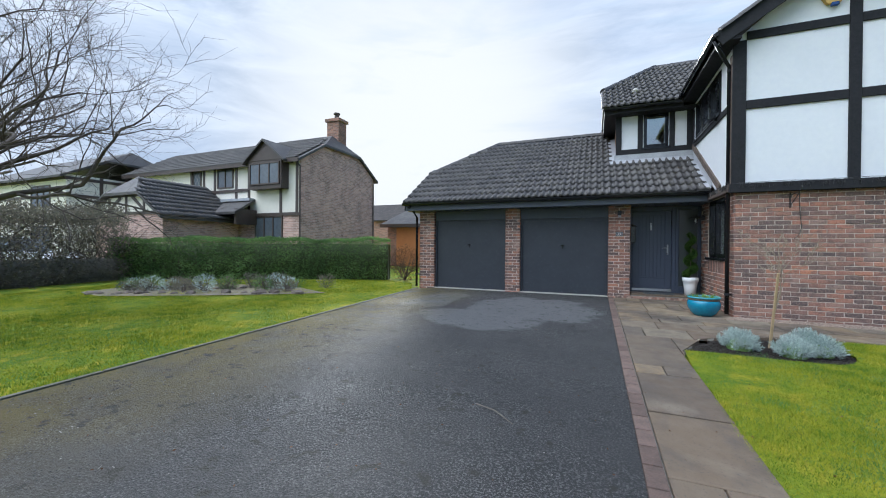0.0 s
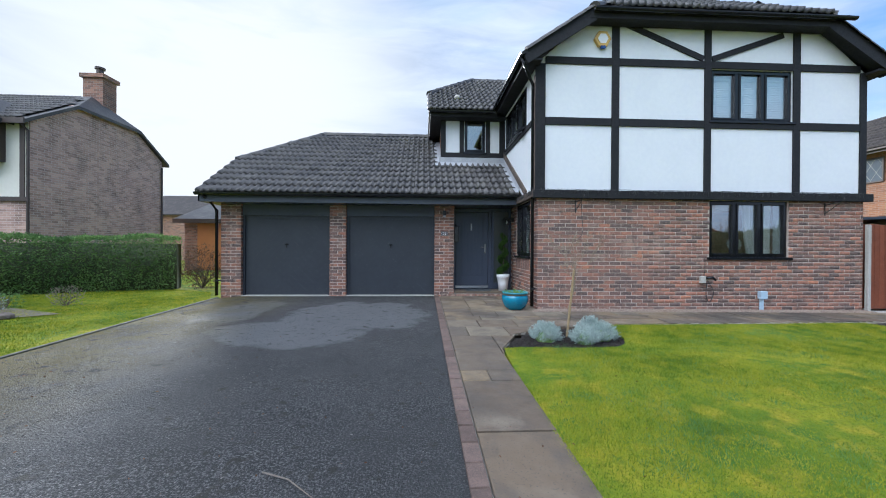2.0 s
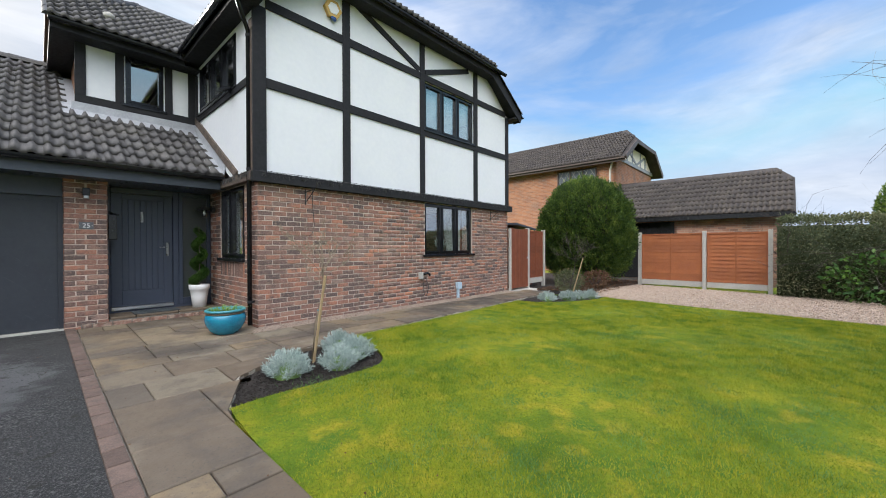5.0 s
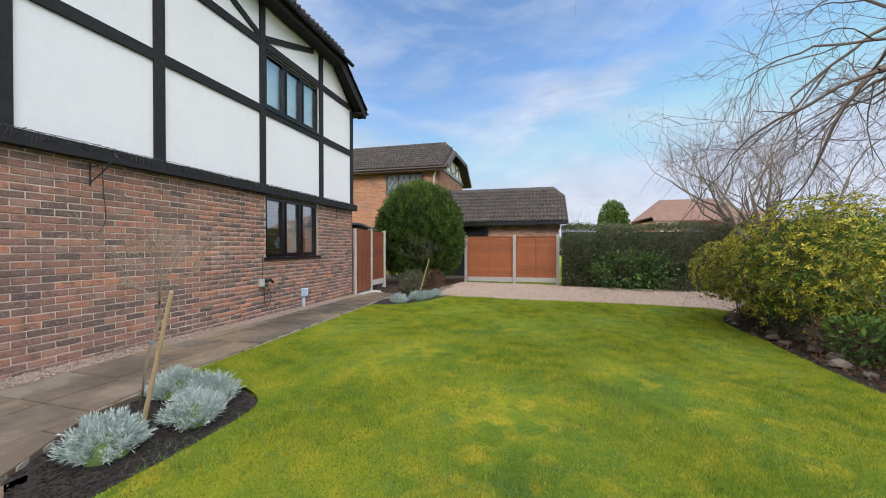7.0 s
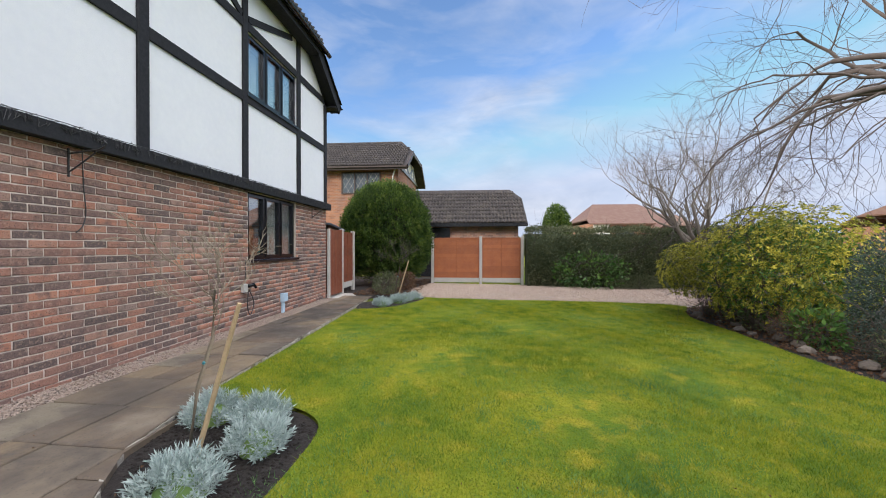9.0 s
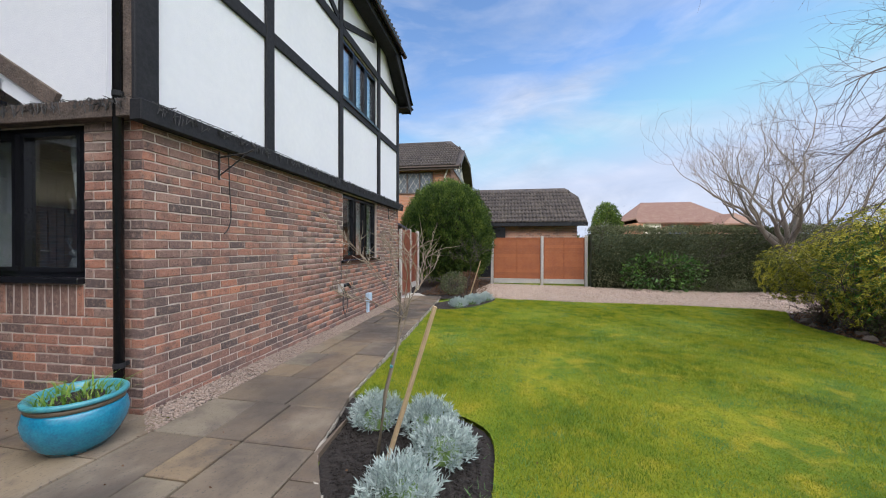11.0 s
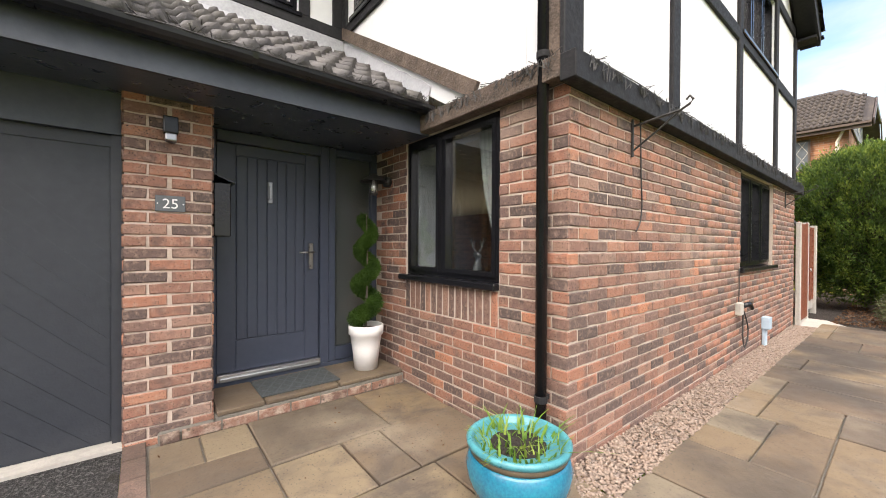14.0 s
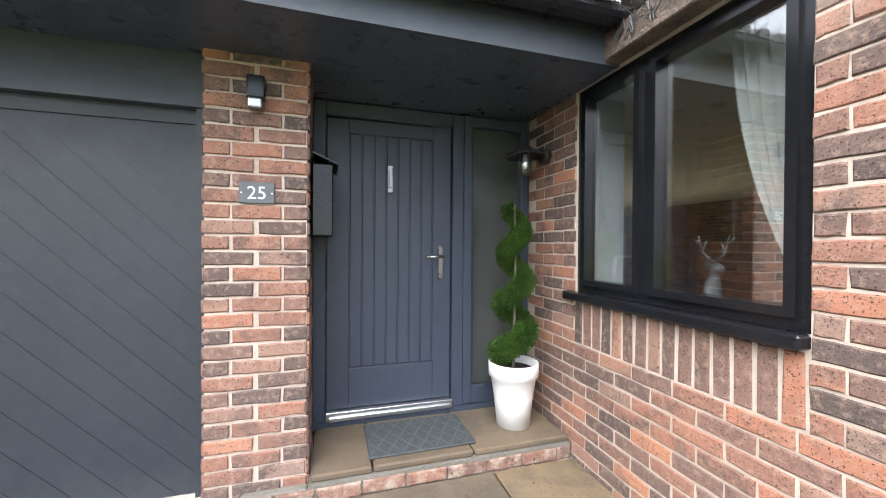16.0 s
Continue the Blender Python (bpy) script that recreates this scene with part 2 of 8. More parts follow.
def glass_material():
    k = Nodes("window_glass")
    k.put("Base Color", (0.9, 0.95, 0.95, 1))
    k.put("Roughness", 0.02)
    k.put("IOR", 1.45)
    clear = k.n("ShaderNodeBsdfTransparent", {"Color": (0.8, 0.84, 0.84, 1)})
    shine = k.n("ShaderNodeBsdfGlossy", {"Roughness": 0.02, "Color": (1, 1, 1, 1)})
    edge_on = k.n("ShaderNodeLayerWeight", {"Blend": 0.5})
    steep = k.n("ShaderNodeMath", {0: edge_on.outputs["Facing"], 1: 5.0}, operation='POWER')
    boost = k.n("ShaderNodeMapRange", {0: steep.outputs[0], 1: 0.0, 2: 1.0, 3: 0.27, 4: 1.0})
    mixed = k.n("ShaderNodeMixShader", {0: boost.outputs[0], 1: clear.outputs[0], 2: shine.outputs[0]})
    k.t.links.new(mixed.outputs[0], k.t.nodes["Material Output"].inputs[0])
    return k.m


M_GLASS = glass_material()


def obscure_glass():
    k = Nodes("frosted_glass")
    k.put("Base Color", (0.06, 0.068, 0.066, 1))
    k.put("Roughness", 0.12)
    k.put("Specular IOR Level", 0.7)
    k.bump(k.noise(40, 2.0), 0.002)
    return k.m


M_FROST = obscure_glass()


def tile_material(name, island, c1, c2, lichen, rough=0.54):
    k = Nodes(name)
    r = k.random(island)
    base = k.mix(k.grey(r, 0, 1), c1, c2)
    worn = k.mix(k.grey(k.noise(2.3, 5.0), 0.45, 0.75), base, lichen)
    spots = k.mix(k.grey(k.noise(48, 3.0), 0.66, 0.78), worn, (0.3, 0.29, 0.25))
    k.put("Base Color", spots)
    k.put("Roughness", rough)
    k.put("Specular IOR Level", 0.5)
    k.bump(k.noise(90, 4.0), 0.003)
    return k.m


M_TILE = tile_material("dark_roof_tile", False, (0.03, 0.028, 0.028), (0.055, 0.05, 0.048), (0.085, 0.078, 0.068))
M_TILE_RUN = tile_material("dark_roof_tile_run", True, (0.03, 0.028, 0.028), (0.055, 0.05, 0.048), (0.085, 0.078, 0.068))
M_TILE_RUST = tile_material("rust_roof_tile_run", True, (0.125, 0.063, 0.040), (0.156, 0.081, 0.050), (0.172, 0.111, 0.072))
M_TILE_BROWN = tile_material("brown_roof_tile_run", True, (0.021, 0.016, 0.014), (0.036, 0.028, 0.024), (0.054, 0.044, 0.034), 0.72)


def asphalt_material():
    k = Nodes("worn_tarmac")
    grit = k.n("ShaderNodeTexVoronoi", {"Vector": k.place(), "Scale": 70.0}).outputs["Distance"]
    stone = k.mix(k.grey(k.noise(75, 4.0, 0.7), 0.48, 0.66), (0.04, 0.04, 0.04), (0.25, 0.246, 0.238))
    broad = k.mix(k.grey(k.noise(0.55, 5.0, 0.6), 0.4, 0.68), stone, (0.066, 0.066, 0.065))
    sep = k.n("ShaderNodeSeparateXYZ", {0: k.place()})
    wob = k.noise(1.5, 4.0)

    def blot(cx, cy, rx, ry, edge):
        """A drying patch with a ragged edge."""
        dx = k.n("ShaderNodeMath", {0: sep.outputs[0], 1: cx}, operation='SUBTRACT')
        dy = k.n("ShaderNodeMath", {0: sep.outputs[1], 1: cy}, operation='SUBTRACT')
        qx = k.n("ShaderNodeMath", {0: dx.outputs[0], 1: rx}, operation='DIVIDE')
        qy = k.n("ShaderNodeMath", {0: dy.outputs[0], 1: ry}, operation='DIVIDE')
        xx = k.n("ShaderNodeMath", {0: qx.outputs[0], 1: qx.outputs[0]}, operation='MULTIPLY')
        rr = k.n("ShaderNodeMath", {0: qy.outputs[0], 1: qy.outputs[0], 2: xx.outputs[0]}, operation='MULTIPLY_ADD')
        ww = k.n("ShaderNodeMath", {0: wob, 1: 2.4, 2: rr.outputs[0]}, operation='MULTIPLY_ADD')
        return k.n("ShaderNodeMapRange", {0: ww.outputs[0], 1: 2.1 + edge, 2: 2.1 - edge}).outputs[0]

    dry = k.n("ShaderNodeMath", {0: blot(-1.15, 7.5, 1.35, 1.5, 0.14), 1: blot(-3.45, 8.0, 0.62, 1.15, 0.25)}, operation='MAXIMUM').outputs[0]
    dry = k.n("ShaderNodeMath", {0: dry, 1: blot(-1.9, 6.3, 1.1, 0.85, 0.2)}, operation='MAXIMUM').outputs[0]
    dusty = k.mix(k.n("ShaderNodeMath", {0: dry, 1: 0.8}, operation='MULTIPLY').outputs[0], broad, (0.18, 0.18, 0.18))
    moss_zone = k.n("ShaderNodeMapRange", {0: sep.outputs[0], 1: -2.4, 2: -4.5}).outputs[0]
    moss = k.n("ShaderNodeMath", {0: moss_zone, 1: k.grey(k.noise(1.3, 5.0), 0.22, 0.55)}, operation='MULTIPLY').outputs[0]
    col = k.mix(k.n("ShaderNodeMath", {0: moss, 1: 0.95}, operation='MULTIPLY').outputs[0], dusty, (0.15, 0.12, 0.035))
    spots = k.mix(k.grey(k.noise(7.5, 3.0), 0.6, 0.7), col, (0.05, 0.047, 0.04))
    k.put("Base Color", spots)
    k.put("Roughness", k.n("ShaderNodeMapRange", {0: k.noise(0.8, 4.0), 1: 0.35, 2: 0.65, 3: 0.75, 4: 0.98}).outputs[0])
    k.put("Specular IOR Level", 0.35)
    both_h = k.n("ShaderNodeMath", {0: grit, 1: k.noise(220, 2.0)}, operation='ADD').outputs[0]
    k.bump(both_h, 0.028)
    return k.m


M_ASPHALT = asphalt_material()


def slab_material(name, island=False):
    k = Nodes(name)
    base = k.ramp(k.random(island), [(0, (0.104, 0.079, 0.057)), (0.3, (0.150, 0.111, 0.072)), (0.5, (0.113, 0.092, 0.070)), (0.75, (0.204, 0.150, 0.089)), (0.9, (0.181, 0.155, 0.111)), (1, (0.136, 0.097, 0.066))])
    vein = k.mix(k.grey(k.noise(2.6, 7.0, 0.62, None, 0.4), 0.46, 0.66), base, (0.084, 0.069, 0.055))
    pale = k.mix(k.grey(k.noise(1.596, 5.040, 0.546), 0.54, 0.76), vein, (0.227, 0.189, 0.139))
    damp = k.mix(k.grey(k.noise(0.756, 4.200, 0.504), 0.52, 0.66), pale, (0.071, 0.059, 0.047))
    k.put("Base Color", k.mix(k.grey(k.noise(70, 3.0), 0.58, 0.76), damp, (0.063, 0.055, 0.047)))
    k.put("Roughness", k.n("ShaderNodeMapRange", {0: k.noise(4, 4.0), 1: 0.35, 2: 0.65, 3: 0.6, 4: 0.92}).outputs[0])
    k.put("Specular IOR Level", 0.35)
    k.bump(k.noise(14, 6.0), 0.006)
    return k.m


M_SLAB = slab_material("riven_sandstone")


def lawn_material():
    k = Nodes("mossy_turf")
    big = k.noise(1.1, 6.0, 0.68)
    col = k.ramp(big, [(0.33, (0.064, 0.126, 0.011)), (0.45, (0.126, 0.195, 0.013)), (0.55, (0.210, 0.246, 0.013)), (0.68, (0.332, 0.309, 0.018))])
    col = k.mix(k.grey(k.noise(3.469, 5.291, 0.483), 0.54, 0.68), col, (0.343, 0.296, 0.021))
    col = k.mix(k.grey(k.noise(4.2, 4.0), 0.54, 0.68), col, (0.064, 0.151, 0.016))
    col = k.mix(k.grey(k.noise(45, 3.0), 0.5, 0.8), col, (0.089, 0.113, 0.011))
    k.put("Base Color", col)
    k.put("Roughness", 0.9)
    k.put("Specular IOR Level", 0.2)
    k.bump(k.noise(60, 5.0), 0.03)
    return k.m


M_LAWN = lawn_material()


def leaf_material(name, stops, rough=0.6, patch=0.9, trans=0.3):
    """Leaves: colour by leaf and by broad patches."""
    k = Nodes(name)
    r = k.random(True)
    f = k.n("ShaderNodeMath", {0: r, 1: k.grey(k.noise(patch, 3.0), 0.3, 0.7)}, operation='ADD')
    half = k.n("ShaderNodeMath", {0: f.outputs[0], 1: 0.5}, operation='MULTIPLY')
    col = k.ramp(half.outputs[0], stops)
    k.put("Base Color", col)
    k.put("Roughness", rough)
    k.put("Specular IOR Level", 0.25)
    if trans:
        through_leaf = k.n("ShaderNodeBsdfTranslucent", {"Color": col})
        leafy = k.n("ShaderNodeMixShader", {0: trans, 1: k.b.outputs[0], 2: through_leaf.outputs[0]})
        k.t.links.new(leafy.outputs[0], k.t.nodes["Material Output"].inputs[0])
    return k.m


M_GRASS = leaf_material("grass_blade", [(0.12, (0.066, 0.134, 0.012)), (0.36, (0.140, 0.212, 0.013)), (0.56, (0.243, 0.283, 0.015)), (0.74, (0.382, 0.347, 0.021)), (0.9, (0.422, 0.381, 0.040))], 0.9, 4.2, 0.25)
M_TUFT = leaf_material("coarse_grass_blade", [(0.1, (0.047, 0.135, 0.039)), (0.5, (0.095, 0.216, 0.060)), (0.9, (0.189, 0.324, 0.105))], 0.6, 2)
M_CONIFER = leaf_material("conifer_spray", [(0.1, (0.018, 0.036, 0.01)), (0.45, (0.05, 0.095, 0.018)), (0.7, (0.11, 0.165, 0.025)), (0.92, (0.17, 0.21, 0.034))], 0.7, 3.5)
M_HEDGE = leaf_material("clipped_hedge_leaf", [(0.05, (0.062, 0.117, 0.040)), (0.5, (0.133, 0.226, 0.065)), (0.95, (0.250, 0.367, 0.107))], 0.7, 1.2)
M_HEDGE_BROWN = leaf_material("privet_hedge_leaf", [(0.05, (0.053, 0.068, 0.030)), (0.5, (0.113, 0.131, 0.063)), (0.95, (0.224, 0.212, 0.113))], 0.7, 0.8)
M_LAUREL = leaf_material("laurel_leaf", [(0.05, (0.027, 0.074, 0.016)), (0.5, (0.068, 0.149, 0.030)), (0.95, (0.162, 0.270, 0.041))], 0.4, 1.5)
M_PIERIS = leaf_material("yellow_green_leaf", [(0.08, (0.066, 0.092, 0.018)), (0.35, (0.172, 0.191, 0.026)), (0.6, (0.384, 0.356, 0.040)), (0.9, (0.661, 0.569, 0.079))], 0.55, 2.2)
M_SILVER = leaf_material("silver_leaf", [(0.05, (0.23, 0.29, 0.27)), (0.5, (0.4, 0.48, 0.44)), (0.95, (0.6, 0.67, 0.63))], 0.85, 3)
M_TOPIARY = leaf_material("topiary_leaf", [(0.05, (0.018, 0.047, 0.009)), (0.5, (0.046, 0.104, 0.014)), (0.95, (0.091, 0.170, 0.027))], 0.65, 8)
M_BULB = leaf_material("bulb_leaf", [(0.05, (0.06, 0.14, 0.02)), (0.5, (0.13, 0.24, 0.03)), (0.95, (0.3, 0.36, 0.07))], 0.45, 10)
M_DRY = leaf_material("dry_brown_leaf", [(0.05, (0.06, 0.035, 0.02)), (0.5, (0.13, 0.07, 0.04)), (0.95, (0.22, 0.14, 0.08))], 0.85, 2)
M_GRAVEL = leaf_material("pink_gravel_stone", [(0.05, (0.220, 0.151, 0.112)), (0.3, (0.396, 0.295, 0.223)), (0.55, (0.510, 0.402, 0.317)), (0.8, (0.317, 0.245, 0.194)), (0.95, (0.634, 0.541, 0.440))], 0.85, 9, 0)
M_PEBBLE = leaf_material("mixed_pebbles", [(0.05, (0.134, 0.092, 0.069)), (0.3, (0.240, 0.180, 0.138)), (0.55, (0.309, 0.244, 0.196)), (0.8, (0.193, 0.149, 0.120)), (0.95, (0.385, 0.330, 0.271))], 0.85, 14, 0)
M_GRIT = leaf_material("tarmac_chippings", [(0.05, (0.03, 0.03, 0.032)), (0.5, (0.09, 0.09, 0.09)), (0.8, (0.2, 0.19, 0.18)), (0.95, (0.4, 0.37, 0.34))], 0.85, 5, 0)
M_GRAVEL_BED = surf("gravel_bed", (0.4, 0.325, 0.28), (0.25, 0.2, 0.17), 60, 0.95, 0.02, 70)
M_ROCK = surf("garden_rock", (0.163, 0.129, 0.102), (0.088, 0.075, 0.058), 5, 0.9, 0.02, 12, vary='object', amount=0.3)
M_GLAZE = surf("turquoise_glaze", (0.015, 0.24, 0.34), (0.01, 0.12, 0.22), 9, 0.12, 0.001, 20, spec=0.7)
# hedge cores: the shade between the leaves is put into this dark green
M_HEDGE_SHADE = surf("hedge_core_shade", (0.035, 0.05, 0.02), (0.06, 0.075, 0.03), 14, 0.95)
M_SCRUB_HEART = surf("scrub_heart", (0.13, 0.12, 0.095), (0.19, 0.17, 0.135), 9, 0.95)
M_ROCKERY = surf("rockery_earth", (0.12, 0.1, 0.055), (0.2, 0.175, 0.12), 9, 0.95, 0.03, 30)
M_HAUNCH = surf("pale_haunching", (0.46, 0.42, 0.35), (0.14, 0.125, 0.1), 14, 0.95, 0.008, 45)
M_ALU = surf("aluminium_strip", (0.62, 0.63, 0.64), (0.56, 0.57, 0.58), 1.5, 0.32, metal=1.0)
M_SCRUB = leaf_material("bleached_scrub_leaf", [(0.05, (0.1, 0.095, 0.07)), (0.5, (0.19, 0.175, 0.13)), (0.95, (0.3, 0.26, 0.19))], 0.8, 0.8)
M_KERB = surf("mossy_concrete", (0.124, 0.118, 0.093), (0.068, 0.071, 0.037), 6, 0.95, 0.004, 60)
M_EDGE = surf("weathered_edging_brick", (0.165, 0.112, 0.09), (0.085, 0.066, 0.056), 13, 0.95, 0.006, 60, spec=0.25, vary='object', amount=0.2)


def step_material():
    """Old step bricks with mortar smeared over their faces."""
    k = Nodes("worn_step_brick")
    base = k.ramp(k.random(), [(0.0, (0.13, 0.09, 0.075)), (0.4, (0.22, 0.13, 0.1)), (0.75, (0.3, 0.16, 0.115)), (1.0, (0.2, 0.14, 0.115))])
    smear = k.mix(k.grey(k.noise(9, 6.0, 0.65), 0.46, 0.62), base, (0.42, 0.33, 0.265))
    k.put("Base Color", k.mix(k.grey(k.noise(26, 4.0), 0.56, 0.72), smear, (0.09, 0.075, 0.06)))
    k.put("Roughness", 0.95)
    k.put("Specular IOR Level", 0.2)
    k.bump(k.noise(30, 6.0, 0.65), 0.02)
    return k.m


M_STEP = step_material()
M_GLAZE_RIM = surf("worn_turquoise_rim", (0.07, 0.3, 0.33), (0.035, 0.18, 0.22), 14, 0.3)
M_POT_BROWN = surf("bare_clay_band", (0.1, 0.075, 0.045), (0.16, 0.12, 0.07), 20, 0.5)


# ---- building helpers ----
def part(name, bm, material, parent=None, label="", smooth=False):
    """Links a bmesh as one mesh object under a thing or a part."""
    bmesh.ops.recalc_face_normals(bm, faces=bm.faces)
    me = bpy.data.meshes.new(name)
    bm.to_mesh(me)
    bm.free()
    return link_mesh(name, me, material, parent, label, smooth)


def link_mesh(name, me, material, parent=None, label="", smooth=False):
    me.materials.append(material)
    if smooth:
        me.polygons.foreach_set("use_smooth", [True] * len(me.polygons))
    ob = new(name, me)
    if label:
        ob["label"] = label
    if parent:
        hang(ob, parent)
    return ob


def hang(ob, parent):
    ob.parent = parent
    m = parent.matrix_basis.copy()
    up = parent
    while up.parent:
        m = up.parent.matrix_basis @ up.matrix_parent_inverse @ m
        up = up.parent
    ob.matrix_parent_inverse = m.inverted()


def thing(name, x, y, z, label, category, group="", kind=""):
    """An Empty at a thing's base."""
    ob = new(name)
    ob.empty_display_size = 0.1
    ob.matrix_basis = pose(x, y, z)
    return tagged(ob, label, category, group, kind)


def from_arrays(name, verts, faces, material, parent=None, label="", smooth=False):
    me = bpy.data.meshes.new(name)
    verts, faces = np.asarray(verts, np.float32), np.asarray(faces, np.int32)
    n = faces.shape[1]
    me.vertices.add(len(verts))
    me.vertices.foreach_set("co", verts.ravel())
    me.loops.add(faces.size)
    me.loops.foreach_set("vertex_index", faces.ravel())
    me.polygons.add(len(faces))
    me.polygons.foreach_set("loop_start", np.arange(0, faces.size, n, dtype=np.int32))
    me.update(calc_edges=True)
    return link_mesh(name, me, material, parent, label, smooth)


def south(y):
    """Wall frame facing -y: u along +x, d outwards, v up."""
    return lambda u, d, v: (u, y - d, v)


def west(x):
    """Wall frame facing -x: u along -y."""
    return lambda u, d, v: (x - d, -u, v)


def east(x):
    return lambda u, d, v: (x + d, u, v)


def plain(u, d, v):
    return (u, d, v)


def box(bm, at, u0, u1, d0, d1, v0, v1):
    c = [bm.verts.new(at(u, d, v)) for v in (v0, v1) for d in (d0, d1) for u in (u0, u1)]
    for f in ((0, 1, 3, 2), (4, 6, 7, 5), (0, 4, 5, 1), (2, 3, 7, 6), (0, 2, 6, 4), (1, 5, 7, 3)):
        bm.faces.new([c[i] for i in f])


def boxes(at, *rows):
    bm = bmesh.new()
    for r in rows:
        box(bm, at, *r)
    return bm


def bevelled(bm, width, segments=1):
    bmesh.ops.bevel(bm, geom=list(bm.edges), offset=width, segments=segments, affect='EDGES', profile=0.6)
    return bm


def bar(bm, at, p, q, wide, d0, d1):
    """A straight board on a wall from (u, v) p to q."""
    (u0, v0), (u1, v1) = p, q
    ln = math.hypot(u1 - u0, v1 - v0)
    nx, nv = -(v1 - v0) / ln * wide / 2, (u1 - u0) / ln * wide / 2
    ring = [(u0 + nx, v0 + nv), (u0 - nx, v0 - nv), (u1 - nx, v1 - nv), (u1 + nx, v1 + nv)]
    lo = [bm.verts.new(at(u, d0, v)) for u, v in ring]
    hi = [bm.verts.new(at(u, d1, v)) for u, v in ring]
    bm.faces.new(lo), bm.faces.new(hi[::-1])
    for i in range(4):
        bm.faces.new((lo[i], lo[i - 1], hi[i - 1], hi[i]))


def prism(bm, at, ring, d0, d1):
    """A flat shape given by its (u, v) ring, with thickness."""
    lo = [bm.verts.new(at(u, d0, v)) for u, v in ring]
    hi = [bm.verts.new(at(u, d1, v)) for u, v in ring]
    bm.faces.new(lo), bm.faces.new(hi[::-1])
    for i in range(len(ring)):
        bm.faces.new((lo[i], lo[i - 1], hi[i - 1], hi[i]))


def tube(bm, pts, r0, r1=None, sides=8):
    """A round bar along points, tapering from r0 to r1."""
    r1 = r0 if r1 is None else r1
    pts = [Vector(p) for p in pts]
    rings = []
    for i, p in enumerate(pts):
        way = (pts[min(i + 1, len(pts) - 1)] - pts[max(i - 1, 0)]).normalized()
        a = way.orthogonal().normalized() if abs(way.z) > 0.99 else way.cross(Vector((0, 0, 1))).normalized()
        b = way.cross(a)
        r = r0 + (r1 - r0) * i / (len(pts) - 1)
        rings.append([bm.verts.new(p + (a * math.cos(k * math.tau / sides) + b * math.sin(k * math.tau / sides)) * r) for k in range(sides)])
    for lo, hi in zip(rings, rings[1:]):
        for k in range(sides):
            bm.faces.new((lo[k - 1], lo[k], hi[k], hi[k - 1]))
    bm.faces.new(rings[0][::-1]), bm.faces.new(rings[-1])


def turned(profile, cx, cy, sides=32):
    """A shape turned round an upright axis from (radius, z) pairs."""
    bm = bmesh.new()
    rings = [[bm.verts.new((cx + r * math.cos(k * math.tau / sides), cy + r * math.sin(k * math.tau / sides), z)) for k in range(sides)] for r, z in profile]
    for lo, hi in zip(rings, rings[1:]):
        for k in range(sides):
            bm.faces.new((lo[k - 1], lo[k], hi[k], hi[k - 1]))
    bm.faces.new(rings[0]), bm.faces.new(rings[-1])
    return bm


def holed(at, u0, u1, d0, d1, v0, v1, holes):
    """A wall with openings that go through it."""
    us = sorted({u0, u1, *[h[0] for h in holes], *[h[1] for h in holes]})
    bm = bmesh.new()
    for a, b in zip(us, us[1:]):
        gaps = sorted((h[2], h[3]) for h in holes if h[0] <= a and h[1] >= b)
        low = v0
        for g0, g1 in gaps:
            if g0 > low + 1e-6:
                box(bm, at, a, b, d0, d1, low, g0)
            low = g1
        if low < v1 - 1e-6:
            box(bm, at, a, b, d0, d1, low, v1)
    return bm


def gz(x, y):
    """Height of the ground, which rises gently towards the houses."""
    return 0.02 * min(max(y, 0), 10) * (1 - 0.3 * min(max((x - 3) / 6, 0), 1))


def leaves(name, pts, normals, length, width, material, parent=None, rng=None, droop=0.3, label=""):
    """Many small leaves: one bent diamond each, turned about the given outward ways."""
    rng = rng or np.random.default_rng(1)
    pts = np.asarray(pts, float)
    n = len(pts)
    way = np.asarray(normals, float) + rng.normal(0, 0.55, (n, 3))
    way[:, 2] -= droop * rng.random(n)
    way /= np.linalg.norm(way, axis=1)[:, None] + 1e-9
    side = np.cross(way, rng.normal(0, 1, (n, 3)))
    side /= np.linalg.norm(side, axis=1)[:, None] + 1e-9
    ln = (length * rng.uniform(0.6, 1.25, n))[:, None]
    wd = (width * rng.uniform(0.7, 1.2, n))[:, None]
    up = np.cross(side, way)
    v = np.stack([pts, pts + way * ln * 0.5 + side * wd * 0.5 + up * wd * 0.12, pts + way * ln, pts + way * ln * 0.5 - side * wd * 0.5 + up * wd * 0.12], 1).reshape(-1, 3)
    f = np.arange(4 * n).reshape(n, 4)
    return from_arrays(name, v, f, material, parent, label)


